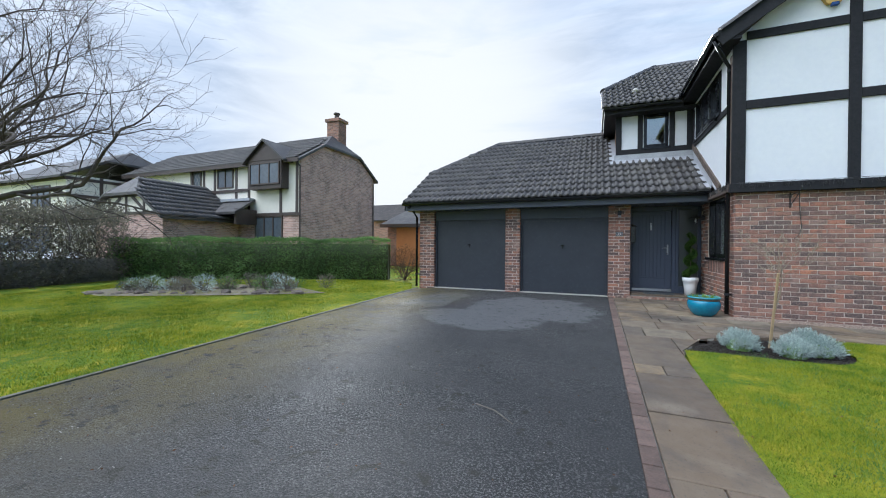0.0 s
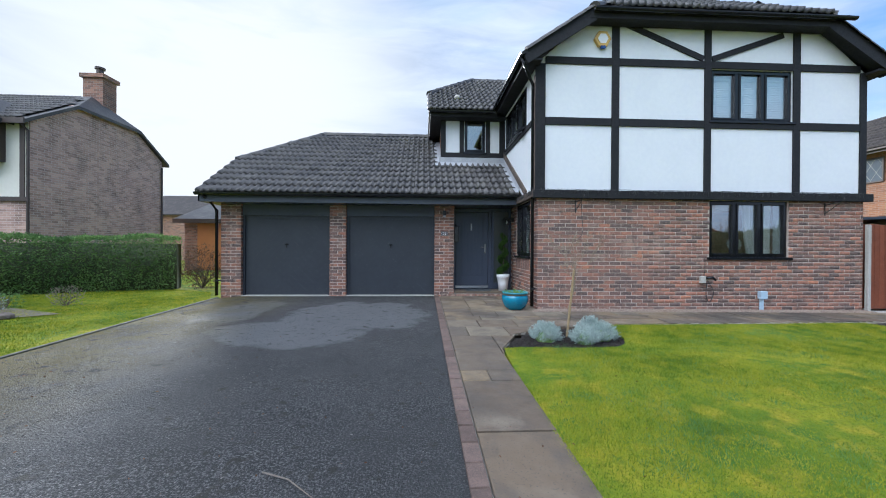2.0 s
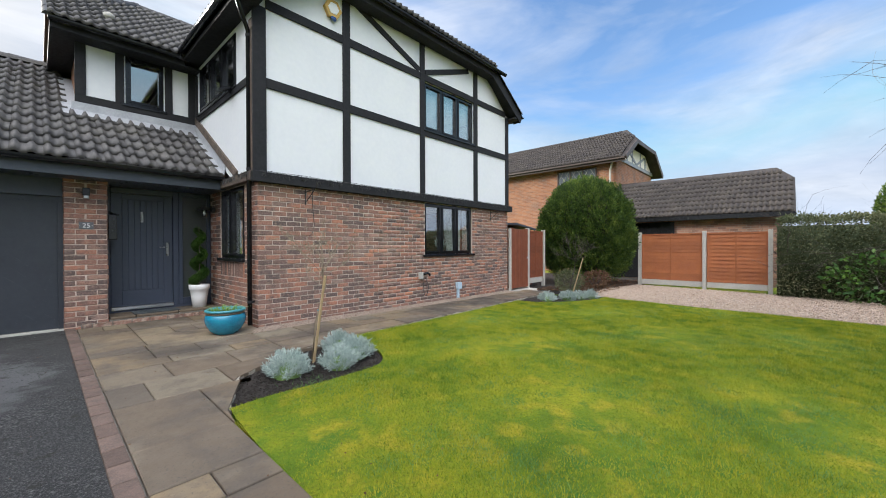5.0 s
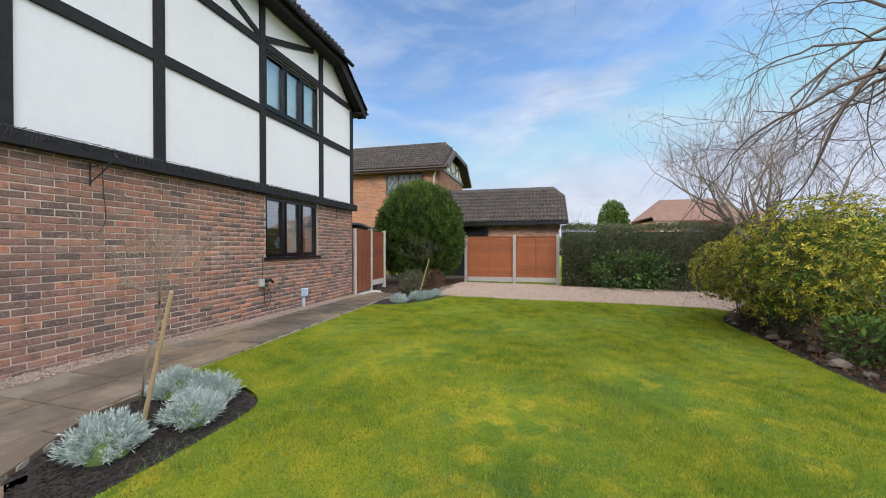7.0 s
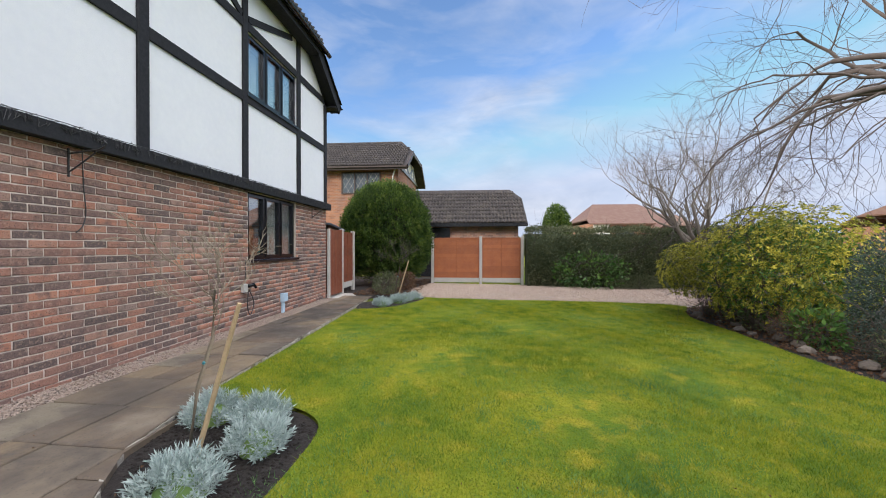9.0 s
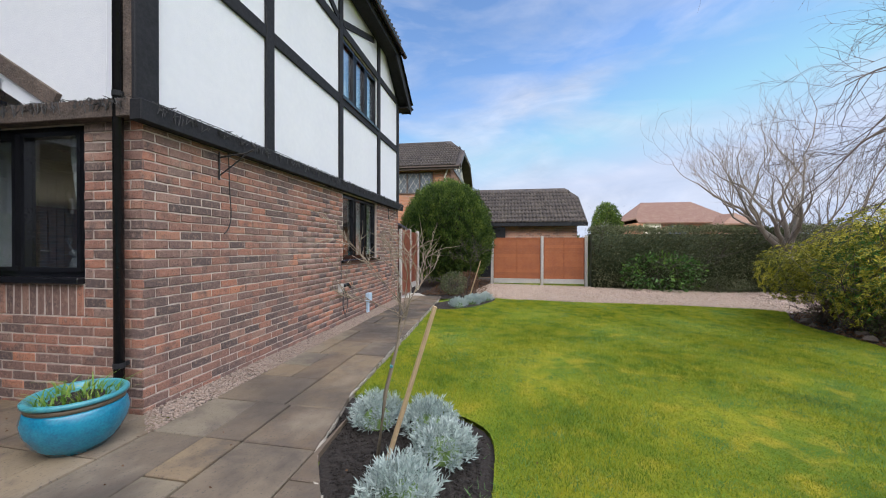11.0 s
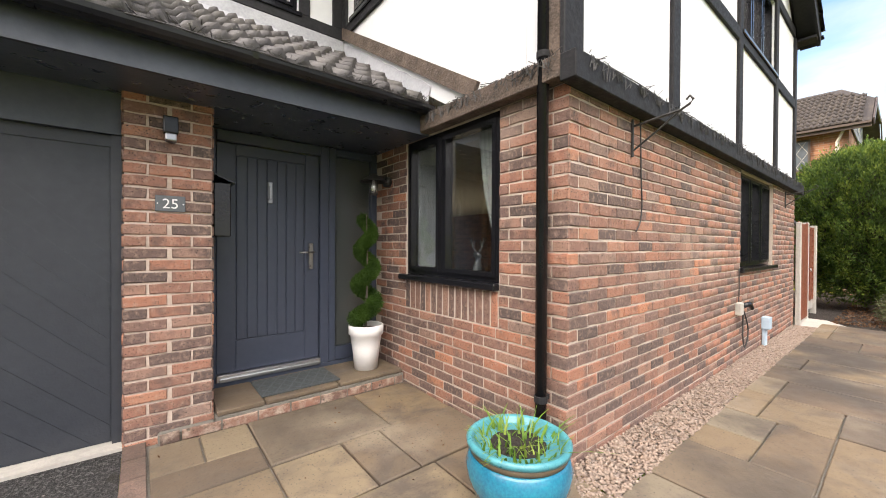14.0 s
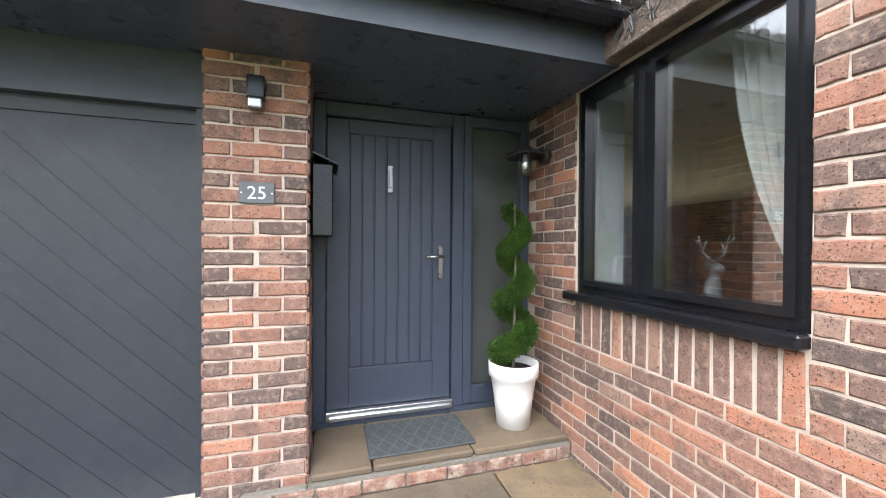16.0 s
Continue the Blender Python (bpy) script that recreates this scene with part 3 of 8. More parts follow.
def branching(rng, start, way, length, radius, levels, spread=0.6, kids=3, lift=0.12, out=None, gravity=0.0, sides=6, shrink=0.68):
    """A bare tree's limbs as (points, r0, r1, level) rows."""
    out = [] if out is None else out
    p, d = Vector(start), Vector(way).normalized()
    pts, steps = [p.copy()], 5 if levels > 1 else 3
    for i in range(steps):
        d = (d + Vector(rng.normal(0, 0.16, 3)) + Vector((0, 0, lift - gravity * (i / steps)))).normalized()
        p = p + d * (length / steps)
        pts.append(p.copy())
    tip = radius * (0.55 if levels > 0 else 0.35)
    out.append((pts, radius, tip, levels))
    if levels > 0:
        for k in range(kids):
            f = rng.uniform(0.35, 1.0) if k else 1.0
            i = min(int(f * steps), steps)
            side = Vector(rng.normal(0, 1, 3))
            side = (side - d * side.dot(d)).normalized()
            nd = (d + side * spread * rng.uniform(0.6, 1.3)).normalized()
            branching(rng, pts[i], nd, length * shrink * rng.uniform(0.75, 1.2), max(tip * rng.uniform(0.6, 0.95), 0.003), levels - 1, spread, kids, lift, out, gravity, sides, shrink)
    return out


def limbs_mesh(name, limbs, material, parent, sides=5):
    """All limbs of one tree as one mesh."""
    V, F, base = [], [], 0
    for pts, r0, r1, lev in limbs:
        n = sides if lev > 0 else 3
        P = np.array([tuple(p) for p in pts])
        way = np.gradient(P, axis=0)
        way /= np.linalg.norm(way, axis=1)[:, None] + 1e-9
        a = np.cross(way, (0.3, 0.2, 0.93))
        a /= np.linalg.norm(a, axis=1)[:, None] + 1e-9
        b = np.cross(way, a)
        r = np.linspace(r0, r1, len(P))[:, None, None]
        ang = np.arange(n) * math.tau / n
        ring = P[:, None] + r * (a[:, None] * np.cos(ang)[None, :, None] + b[:, None] * np.sin(ang)[None, :, None])
        V.append(ring.reshape(-1, 3))
        first, base = base, base + len(P) * n
        for i in range(len(P) - 1):
            for k in range(n):
                k2 = (k + 1) % n
                F.append((first + i * n + k, first + i * n + k2, first + (i + 1) * n + k2, first + (i + 1) * n + k))
    return from_arrays(name, np.concatenate(V), F, material, parent, smooth=True)


# ---- ground ----
def sheet(name, ring_pts, lift, material, label, category="", kind="structure", fine=0.5):
    """A patch of ground that follows gz(), cut to an outline, raised by lift."""
    bm = bmesh.new()
    bm.faces.new([bm.verts.new((x, y, 0)) for x, y in ring_pts])
    xs, ys = [p[0] for p in ring_pts], [p[1] for p in ring_pts]
    for axis, lo, hi in ((0, min(xs), max(xs)), (1, min(ys), max(ys))):
        k = lo + fine
        while k < hi:
            if -20 < k < 20:
                co, no = ((k, 0, 0), (1, 0, 0)) if axis == 0 else ((0, k, 0), (0, 1, 0))
                bmesh.ops.bisect_plane(bm, geom=bm.verts[:] + bm.edges[:] + bm.faces[:], plane_co=co, plane_no=no)
            k += fine
    for v in bm.verts:
        v.co.z = gz(v.co.x, v.co.y) + lift
    ob = part(name, bm, material)
    return tagged(ob, label, category or name, kind=kind)


def ground_field():
    """One sheet of earth that reaches the horizon."""
    us = [-900, -300, -120, -60, -40, -30, -24] + [x * 1.5 for x in range(-14, 15)] + [24, 30, 40, 60, 120, 300, 900]
    verts = [(x, y, gz(x, y) - 0.05) for y in us for x in us]
    n = len(us)
    faces = [(j * n + i, j * n + i + 1, (j + 1) * n + i + 1, (j + 1) * n + i) for j in range(n - 1) for i in range(n - 1)]
    ob = from_arrays("ground", verts, faces, M_LAWN)
    tagged(ob, "green ground reaching out to the horizon", "ground", kind="structure")


ground_field()
DRIVE = [(-4.65, -6), (0.27, -6), (0.27, 9.75), (-4.3, 9.75), (-4.65, 9.4)]
sheet("driveway", DRIVE, 0.0, M_ASPHALT, "worn dark tarmac driveway with pale drying patches", "driveway")
sheet("lawn_west", [(-15, -6), (-4.72, -6), (-4.72, 9.3), (-5.3, 10.4), (-6.8, 11.6), (-15, 8.2)], 0.0, M_LAWN, "mossy yellow-green front lawn beside the driveway", "lawn")


def curve_pts(pts, steps=6):
    """A smooth line through the given points."""
    out = []
    for i in range(len(pts) - 1):
        p0, p1, p2, p3 = (Vector(pts[max(0, min(len(pts) - 1, i + k))]) for k in (-1, 0, 1, 2))
        for s in range(steps):
            t = s / steps
            out.append(0.5 * ((2 * p1) + (p2 - p0) * t + (2 * p0 - 5 * p1 + 4 * p2 - p3) * t * t + (3 * p1 - p0 - 3 * p2 + p3) * t ** 3))
    out.append(Vector(pts[-1]))
    return [tuple(p) for p in out]


# lawn edge: along the path, round the planting bed, along the house, then the gravel and the border
LAWN_PATH = curve_pts([(0.95, -6.0), (0.95, 0.0), (0.93, 3.0), (0.97, 4.6), (1.03, 5.4)], 4)
BED_FRONT = curve_pts([(1.03, 5.4), (1.4, 5.42), (1.9, 5.38), (2.5, 5.42), (2.78, 5.75), (2.85, 6.2), (2.95, 6.62)], 5)
LAWN_HOUSE = [(4.3, 6.66), (5.8, 6.72), (7.6, 6.8)]
BED2_FRONT = curve_pts([(7.6, 6.8), (7.75, 6.35), (8.4, 5.9), (9.2, 5.6), (9.75, 5.55)], 4)
LAWN_EAST = curve_pts([(9.62, 5.2), (9.6, 3.9), (9.65, 1.2), (9.5, -0.3), (9.1, -0.75)], 4)
BORDER = curve_pts([(9.1, -0.75), (7.8, -0.1), (6.5, -0.05), (5.2, 0.05), (4.0, 0.0), (2.6, -0.6), (1.9, -2.0), (1.7, -6.0)], 4)
LAWN = LAWN_PATH + BED_FRONT[1:] + LAWN_HOUSE + BED2_FRONT + LAWN_EAST + BORDER[1:]
sheet("lawn_east", LAWN, 0.0, M_LAWN, "mossy green front lawn with coarse tufts", "lawn")
sheet("soil_bed", [(1.06, 5.42), (1.08, 5.75), (1.3, 6.08), (1.75, 6.35), (2.4, 6.6), (2.95, 6.66)] + BED_FRONT[::-1][1:-1], -0.03, M_SOIL_AND_SHADE, "dark bare soil planting bed cut into the lawn", "planting bed", fine=0.25)
sheet("soil_bed_far", [(7.6, 6.8), (8.6, 7.0), (9.3, 6.6), (9.75, 5.9)] + BED2_FRONT[::-1][:-1], -0.02, M_SOIL_AND_SHADE, "dark soil planting bed beside the gravel", "planting bed")
sheet("conifer_bed", [(9.2, 7.3), (10.2, 7.75), (10.4, 10.5), (16.3, 10.5), (16.3, 5.7), (13.6, 5.75), (11.5, 6.2), (9.8, 6.0)], -0.015, M_SOIL_AND_SHADE, "dark soil and leaf litter under the conifer", "planting bed")
sheet("border_soil", BORDER + [(1.7, -6.5), (9.4, -6.5), (9.4, -2.2)], -0.02, M_SOIL_AND_SHADE, "dark leafy soil border along the lawn", "planting bed")
sheet("gravel_drive", LAWN_EAST + [(9.4, -2.2), (9.4, -9), (13.6, -9), (13.6, 5.85), (11.5, 6.2), (9.8, 6.0), (9.75, 5.5)], -0.01, M_GRAVEL_BED, "pinkish gravel drive along the fence", "gravel drive")
sheet("gravel_strip", [(2.3, 7.72), (9.05, 7.72), (9.05, 8.05), (2.3, 8.05)], 0.0, M_GRAVEL_BED, "pinkish gravel strip along the brick wall", "gravel strip")
sheet("paving_bed", [(0.27, -6), (0.95, -6), (0.95, 5.3), (1.3, 6.08), (2.0, 6.48), (3.0, 6.68), (9.1, 7.0), (9.3, 7.72), (2.25, 7.72), (2.25, 9.7), (0.27, 9.75)], -0.012, M_BED, "grey mortar bed under the stone paving", "paving bed")
sheet("gate_path", [(9.0, 7.0), (10.2, 7.7), (10.2, 12), (9.0, 12)], -0.005, M_CONCRETE, "concrete side path behind the gate", "path")

# ---- the house ----
GABLE_Y, SIDE_X, EAST_X, BACK_Y = 8.0, 2.25, 9.05, 17.5
FRONT_Y, PORCH_Y = 9.76, 10.23
GROUND_WINDOW = (5.76, 7.44, 1.2, 2.34)
UPPER_WINDOW = (5.782, 7.518, 3.955, 4.997)
SIDE_WINDOW = (-9.675, -8.53, 1.185, 2.37)      # u of the west frame is -y
SIDE_UPPER = (-10.7, -8.75, 4.0, 4.85)
S8, W2 = south(GABLE_Y), west(SIDE_X)


def setting(ob, label, category):
    return tagged(ob, label, category, kind="structure")


wall_gable = setting(part("wall_south", holed(S8, SIDE_X + 0.006, EAST_X, -0.3, -0.006, -0.2, 2.4, [GROUND_WINDOW]), M_MORTAR), "red and brown brick ground-floor gable wall", "wall")
wall_side = setting(part("wall_west", holed(W2, -10.3, -GABLE_Y - 0.3, -0.3, -0.006, -0.2, 2.45, [SIDE_WINDOW]), M_MORTAR), "red brick side wall beside the front door", "wall")
setting(part("wall_east", boxes(plain, (EAST_X - 0.3, EAST_X, GABLE_Y + 0.3, BACK_Y, -0.2, 5.0)), M_BRICK_FAR), "brick wall facing the side gate", "wall")
# the hole is out of view, added so that daylight reaches the rooms
setting(part("wall_north", holed(south(BACK_Y), 0.45, EAST_X - 0.3, 0.0, 0.3, -0.2, 5.0, [(2.9, 5.3, 0.45, 2.4)]), M_BRICK_FAR), "plain brick back wall with an unseen opening added to let in daylight", "wall")
HIP_Z, HIP_L, HIP_R, EAVE_Z, EAVE_L, EAVE_R, RIDGE_X = 5.96, 3.22, 8.08, 5.1, 1.93, 9.37, 5.65
RISE = (HIP_Z - EAVE_Z) / (HIP_L - EAVE_L)


def gable_upper():
    """White rendered first-floor gable wall, clipped by the roof."""
    bm = holed(S8, SIDE_X - 0.03, EAST_X + 0.03, -0.28, -0.03, 2.38, 5.02, [UPPER_WINDOW])
    prism(bm, S8, [(SIDE_X - 0.03, 5.02), (EAST_X + 0.03, 5.02), (HIP_R, 5.86), (HIP_L, 5.86)], -0.28, -0.03)
    return bm


setting(part("wall_south_upper", gable_upper(), M_RENDER), "white rendered first-floor wall between black timbers", "wall")


def side_upper():
    """White side wall whose lower edge follows the porch roof."""
    bm = holed(W2, -11.0, -GABLE_Y - 0.285, -0.25, 0.028, 3.95, 5.0, [SIDE_UPPER])
    prism(bm, W2, [(-8.285, 2.45), (-8.9, 2.45), (-11.0, 3.7), (-11.0, 3.95), (-8.285, 3.95)], -0.25, 0.028)
    return bm


setting(part("wall_west_upper", side_upper(), M_RENDER), "white rendered side wall above the porch roof", "wall")
DORMER_WINDOW = (1.12, 1.68, 3.98, 4.84)
S11 = south(11.0)
setting(part("wall_dormer", holed(S11, 0.5, 2.22, -0.25, 0.0, 3.5, 5.0, [DORMER_WINDOW]), M_RENDER), "white rendered wall above the porch roof", "wall")
setting(part("wall_dormer_side", boxes(plain, (0.5, 0.7, 11.25, BACK_Y - 0.3, 2.4, 5.0)), M_BRICK_ORANGE), "orange brick return wall above the garage roof", "wall")
bm = bmesh.new()
prism(bm, west(0.5), [(-11.0, 5.0), (-16.9, 5.0), (-15.6, 5.9), (-12.0, 5.9)], 0.0, -0.2)
setting(part("wall_dormer_gable", bm, M_BRICK_ORANGE), "orange brick gable above the garage roof", "wall")
setting(part("floor", boxes(plain, (SIDE_X + 0.3, EAST_X - 0.3, 8.3, 17.2, 0.3, 0.38), (0.7, SIDE_X + 0.3, 10.4, 17.2, 0.3, 0.38)), M_ROOM), "plain floor inside the house", "floor")
setting(part("ceiling", boxes(plain, (SIDE_X + 0.3, EAST_X - 0.3, 8.3, 17.2, 2.46, 2.7), (SIDE_X + 0.3, EAST_X - 0.3, 8.3, 17.2, 5.0, 5.1), (0.5, SIDE_X, 11.0, 17.2, 5.0, 5.1)), M_ROOM), "plain ceilings inside the house", "ceiling")
setting(part("partition", boxes(plain, (2.6, 8.75, 11.3, 11.4, 2.7, 5.0), (2.55, 2.65, 10.6, 12.0, 0.38, 2.46)), M_ROOM), "plain room walls inside the house", "wall")


# ---- roofs ----
def tile_points(cols=5):
    """Cross-section of a double-roman tile: (across, lift) pairs."""
    out = []
    for i in range(cols * 2 + 1):
        s = i / (cols * 2)
        out.append((s, 0.05 * max(0, math.sin(s * math.tau * 2 - 0.5)) ** 0.7 if math.sin(s * math.tau * 2 - 0.5) > 0 else 0.0))
    return out


TILE_W, TILE_L = 0.3, 0.345
PROFILE = tile_points()


def tile_arrays(width=TILE_W, length=TILE_L):
    """One tile lying along +y, its tail raised over the tile below."""
    V, F = [], []
    n = len(PROFILE)
    for y, z, drop in ((0.0, 0.046, 0.0), (length * 1.06, 0.0, 0.0)):
        V += [(s * width, y, z + h) for s, h in PROFILE]
    V += [(s * width, 0.0, 0.004 + h * 0.55) for s, h in PROFILE]
    for i in range(n - 1):
        F += [(i, i + 1, n + i + 1, n + i), (2 * n + i, 2 * n + i + 1, i + 1, i)]
    return np.array(V), np.array(F)


TV, TF = tile_arrays()
tile_mesh = None


def roof_frame(origin, across, upward):
    """A matrix whose x runs along the eave and y up the slope."""
    a, u = Vector(across).normalized(), Vector(upward).normalized()
    n = a.cross(u)
    return Matrix(((a.x, u.x, n.x, origin[0]), (a.y, u.y, n.y, origin[1]), (a.z, u.z, n.z, origin[2]), (0, 0, 0, 1)))


def tile_slope(name, m, across, up, inside, parent, material, singles=None, single_material=None):
    """Tiles a slope where inside(s, t) holds; those for which singles(s, t) holds are objects of their own."""
    global tile_mesh
    V, F, count = [], [], 0
    rng = np.random.default_rng(len(name))
    M3, o = np.array(m.to_3x3()), np.array(m.translation)
    for j in range(int(up / TILE_L)):
        for i in range(int(across / TILE_W)):
            s, t = i * TILE_W, j * TILE_L
            if not inside(s + TILE_W / 2, t + TILE_L / 2):
                continue
            shift = np.array((rng.normal(0, 0.002), rng.normal(0, 0.004), rng.normal(0, 0.002)))
            if singles and singles(s, t):
                if tile_mesh is None:
                    tile_mesh = bpy.data.meshes.new("roof_tile")
                    tile_mesh.from_pydata([tuple(v) for v in TV], [], [tuple(int(k) for k in f) for f in TF])
                    tile_mesh.materials.append(single_material)
                    tile_mesh.polygons.foreach_set("use_smooth", [True] * len(tile_mesh.polygons))
                ob = new("roof_tile", tile_mesh)
                hang(ob, parent)
                ob.matrix_basis = m @ Matrix.Translation((s + shift[0], t + shift[1], shift[2]))
            else:
                V.append((TV + (s, t, 0) + shift) @ M3.T + o)
                F.append(TF + count)
                count += len(TV)
    if V:
        ob = from_arrays(name, np.concatenate(V), np.concatenate(F), material, parent, smooth=False)
        ob["kind"] = "stuff"


def ridge_caps(pts, parent, material, radius=0.11, step=0.42):
    """A row of half-round cappings along a line."""
    p, q = Vector(pts[0]), Vector(pts[1])
    ln = (q - p).length
    way = (q - p) / ln
    side = way.cross(Vector((0, 0, 1))).normalized()
    up = side.cross(way)
    bm = bmesh.new()
    k = 0.0
    while k < ln - 0.05:
        e = min(k + step * 1.04, ln)
        rows = []
        for at_k, rad in ((k, radius * 1.06), (e, radius * 0.97)):
            rows.append([bm.verts.new(p + way * at_k + side * rad * math.cos(a) + up * (rad * math.sin(a) - 0.03)) for a in [i * math.pi / 6 for i in range(7)]])
        for i in range(6):
            bm.faces.new((rows[0][i], rows[0][i + 1], rows[1][i + 1], rows[1][i]))
        bm.faces.new(rows[0])
        k += step
    return part("ridge_tiles", bm, material, parent, "half-round ridge tiles bedded in mortar")


# garage and porch roof
G_EAVE_Y, G_EAVE_Z, G_RIDGE_Y, G_RIDGE_Z, G_LEFT = 9.29, 2.57, 13.3, 5.07, -5.02
G_RISE = (G_RIDGE_Z - G_EAVE_Z) / (G_RIDGE_Y - G_EAVE_Y)
G_LEN = math.hypot(G_RIDGE_Y - G_EAVE_Y, G_RIDGE_Z - G_EAVE_Z)
G_UP = (0, G_RIDGE_Y - G_EAVE_Y, G_RIDGE_Z - G_EAVE_Z)
G_HIP_Y, G_HIP_X = 11.1, -3.28


def deck(bm, pts, thick=0.06):
    """A roof plane as a slab under its tiles."""
    top = [Vector(p) for p in pts]
    lo = [bm.verts.new(p - Vector((0, 0, thick))) for p in top]
    hi = [bm.verts.new(p - Vector((0, 0, 0.004))) for p in top]
    bm.faces.new(lo), bm.faces.new(hi[::-1])
    for i in range(len(top)):
        bm.faces.new((lo[i], lo[i - 1], hi[i - 1], hi[i]))


def on_garage(x, y):
    return (x, y, G_EAVE_Z + G_RISE * (y - G_EAVE_Y))


garage_roof = setting(thing("roof_garage", -1.4, 13.3, 2.5, "x", "roof"), "dark grey interlocking tiled roof over garage and porch", "roof")
bm = bmesh.new()
deck(bm, [on_garage(G_LEFT, G_EAVE_Y), on_garage(SIDE_X - 0.04, G_EAVE_Y), on_garage(SIDE_X - 0.04, 11.0), on_garage(0.5, 11.0), on_garage(0.5, G_RIDGE_Y), on_garage(G_HIP_X, G_RIDGE_Y), on_garage(G_LEFT, G_HIP_Y)])
hip_z = on_garage(0, G_HIP_Y)[2]
deck(bm, [(G_LEFT, G_HIP_Y, hip_z), (G_HIP_X, G_RIDGE_Y, G_RIDGE_Z), (G_LEFT, 2 * G_RIDGE_Y - G_HIP_Y, hip_z)])
back_y = 2 * G_RIDGE_Y - G_EAVE_Y
deck(bm, [(G_LEFT, 2 * G_RIDGE_Y - G_HIP_Y, hip_z), (G_HIP_X, G_RIDGE_Y, G_RIDGE_Z), (0.5, G_RIDGE_Y, G_RIDGE_Z), (0.5, back_y, G_EAVE_Z), (G_LEFT, back_y, G_EAVE_Z)])
part("roof_deck", bm, M_TILE_RUN, garage_roof)


def in_garage(s, t):
    x, y = G_LEFT + s, G_EAVE_Y + t / G_LEN * (G_RIDGE_Y - G_EAVE_Y)
    if x > 0.5 and y > 10.98 or x > SIDE_X - 0.06:
        return False
    if y > G_HIP_Y and x < G_LEFT + (y - G_HIP_Y) / (G_RIDGE_Y - G_HIP_Y) * (G_HIP_X - G_LEFT):
        return False
    return True


tile_slope("roof_tiles", roof_frame((G_LEFT, G_EAVE_Y - 0.03, G_EAVE_Z + 0.004), (1, 0, 0), G_UP), SIDE_X - G_LEFT, G_LEN, in_garage, garage_roof, M_TILE_RUN,
           lambda s, t: s > 3.0 or t < 1.5, M_TILE)
ridge_caps([(G_HIP_X, G_RIDGE_Y, G_RIDGE_Z), (0.5, G_RIDGE_Y, G_RIDGE_Z)], garage_roof, M_TILE_RUN)
ridge_caps([(G_LEFT, G_HIP_Y, hip_z), (G_HIP_X, G_RIDGE_Y, G_RIDGE_Z)], garage_roof, M_TILE_RUN)
ridge_caps([on_garage(G_LEFT, G_EAVE_Y), on_garage(G_LEFT, G_HIP_Y)], garage_roof, M_TILE_RUN, 0.05)
# lead along the two walls
bm = bmesh.new()
for x0, x1, y0, y1 in ((SIDE_X - 0.22, SIDE_X - 0.035, G_EAVE_Y - 0.02, 11.0),):
    a, b, c, d = on_garage(x0, y0), on_garage(x1, y0), on_garage(x1, y1), on_garage(x0, y1)
    n = 14
    rows = []
    for i in range(n + 1):
        y = y0 + (y1 - y0) * i / n
        z = on_garage(0, y)[2]
        j = 0.012 * (i % 2)
        rows.append([bm.verts.new((x0, y, z + 0.045)), bm.verts.new((x1 - 0.02, y, z + 0.06 + j)), bm.verts.new((x1, y, z + 0.20 + j)), bm.verts.new((x1 + 0.01, y, z + 0.20 + j))])
    for r0, r1 in zip(rows, rows[1:]):
        for k in range(3):
            bm.faces.new((r0[k], r0[k + 1], r1[k + 1], r1[k]))
part("lead_flashing", bm, M_LEAD, garage_roof, "stepped grey lead flashing against the white wall")
bm = bmesh.new()
z11 = on_garage(0, 11.0)[2]
box(bm, plain, 0.42, SIDE_X - 0.04, 10.97, 10.995, z11, z11 + 0.2)
prism(bm, south(10.96), [(0.42, z11 + 0.03), (SIDE_X - 0.05, z11 + 0.03), (SIDE_X - 0.05, z11 + 0.1), (0.42, z11 + 0.1)], 0, 0.02)
deck(bm, [(0.42, 10.78, on_garage(0, 10.78)[2] + 0.055), (SIDE_X - 0.05, 10.78, on_garage(0, 10.78)[2] + 0.055), (SIDE_X - 0.05, 10.98, z11 + 0.1), (0.42, 10.98, z11 + 0.1)], 0.015)
deck(bm, [(0.28, 10.8, on_garage(0, 10.8)[2] + 0.06), (0.5, 10.8, on_garage(0, 10.8)[2] + 0.07), (0.5, 12.6, on_garage(0, 12.6)[2] + 0.07), (0.28, 12.6, on_garage(0, 12.6)[2] + 0.06)], 0.015)
part("lead_apron", bm, M_LEAD, garage_roof, "grey lead apron below the window wall")


# main roof: half-hipped gable to the south
M_EAVE_Y = 7.76
main_roof = setting(thing("roof_house", RIDGE_X, 12.5, 5.0, "x", "roof"), "dark tiled main roof with a clipped hip over the gable", "roof")
RIDGE_Z = EAVE_Z + RISE * (RIDGE_X - EAVE_L)
HIP_BACK = M_EAVE_Y + 2.1
bm = bmesh.new()
deck(bm, [(EAVE_L, M_EAVE_Y, EAVE_Z), (HIP_L, M_EAVE_Y, HIP_Z), (RIDGE_X, HIP_BACK, RIDGE_Z), (RIDGE_X, BACK_Y + 0.4, RIDGE_Z), (EAVE_L, BACK_Y + 0.4, EAVE_Z)], 0.1)
deck(bm, [(EAVE_R, M_EAVE_Y, EAVE_Z), (HIP_R, M_EAVE_Y, HIP_Z), (RIDGE_X, HIP_BACK, RIDGE_Z), (RIDGE_X, BACK_Y + 0.4, RIDGE_Z), (EAVE_R, BACK_Y + 0.4, EAVE_Z)], 0.1)
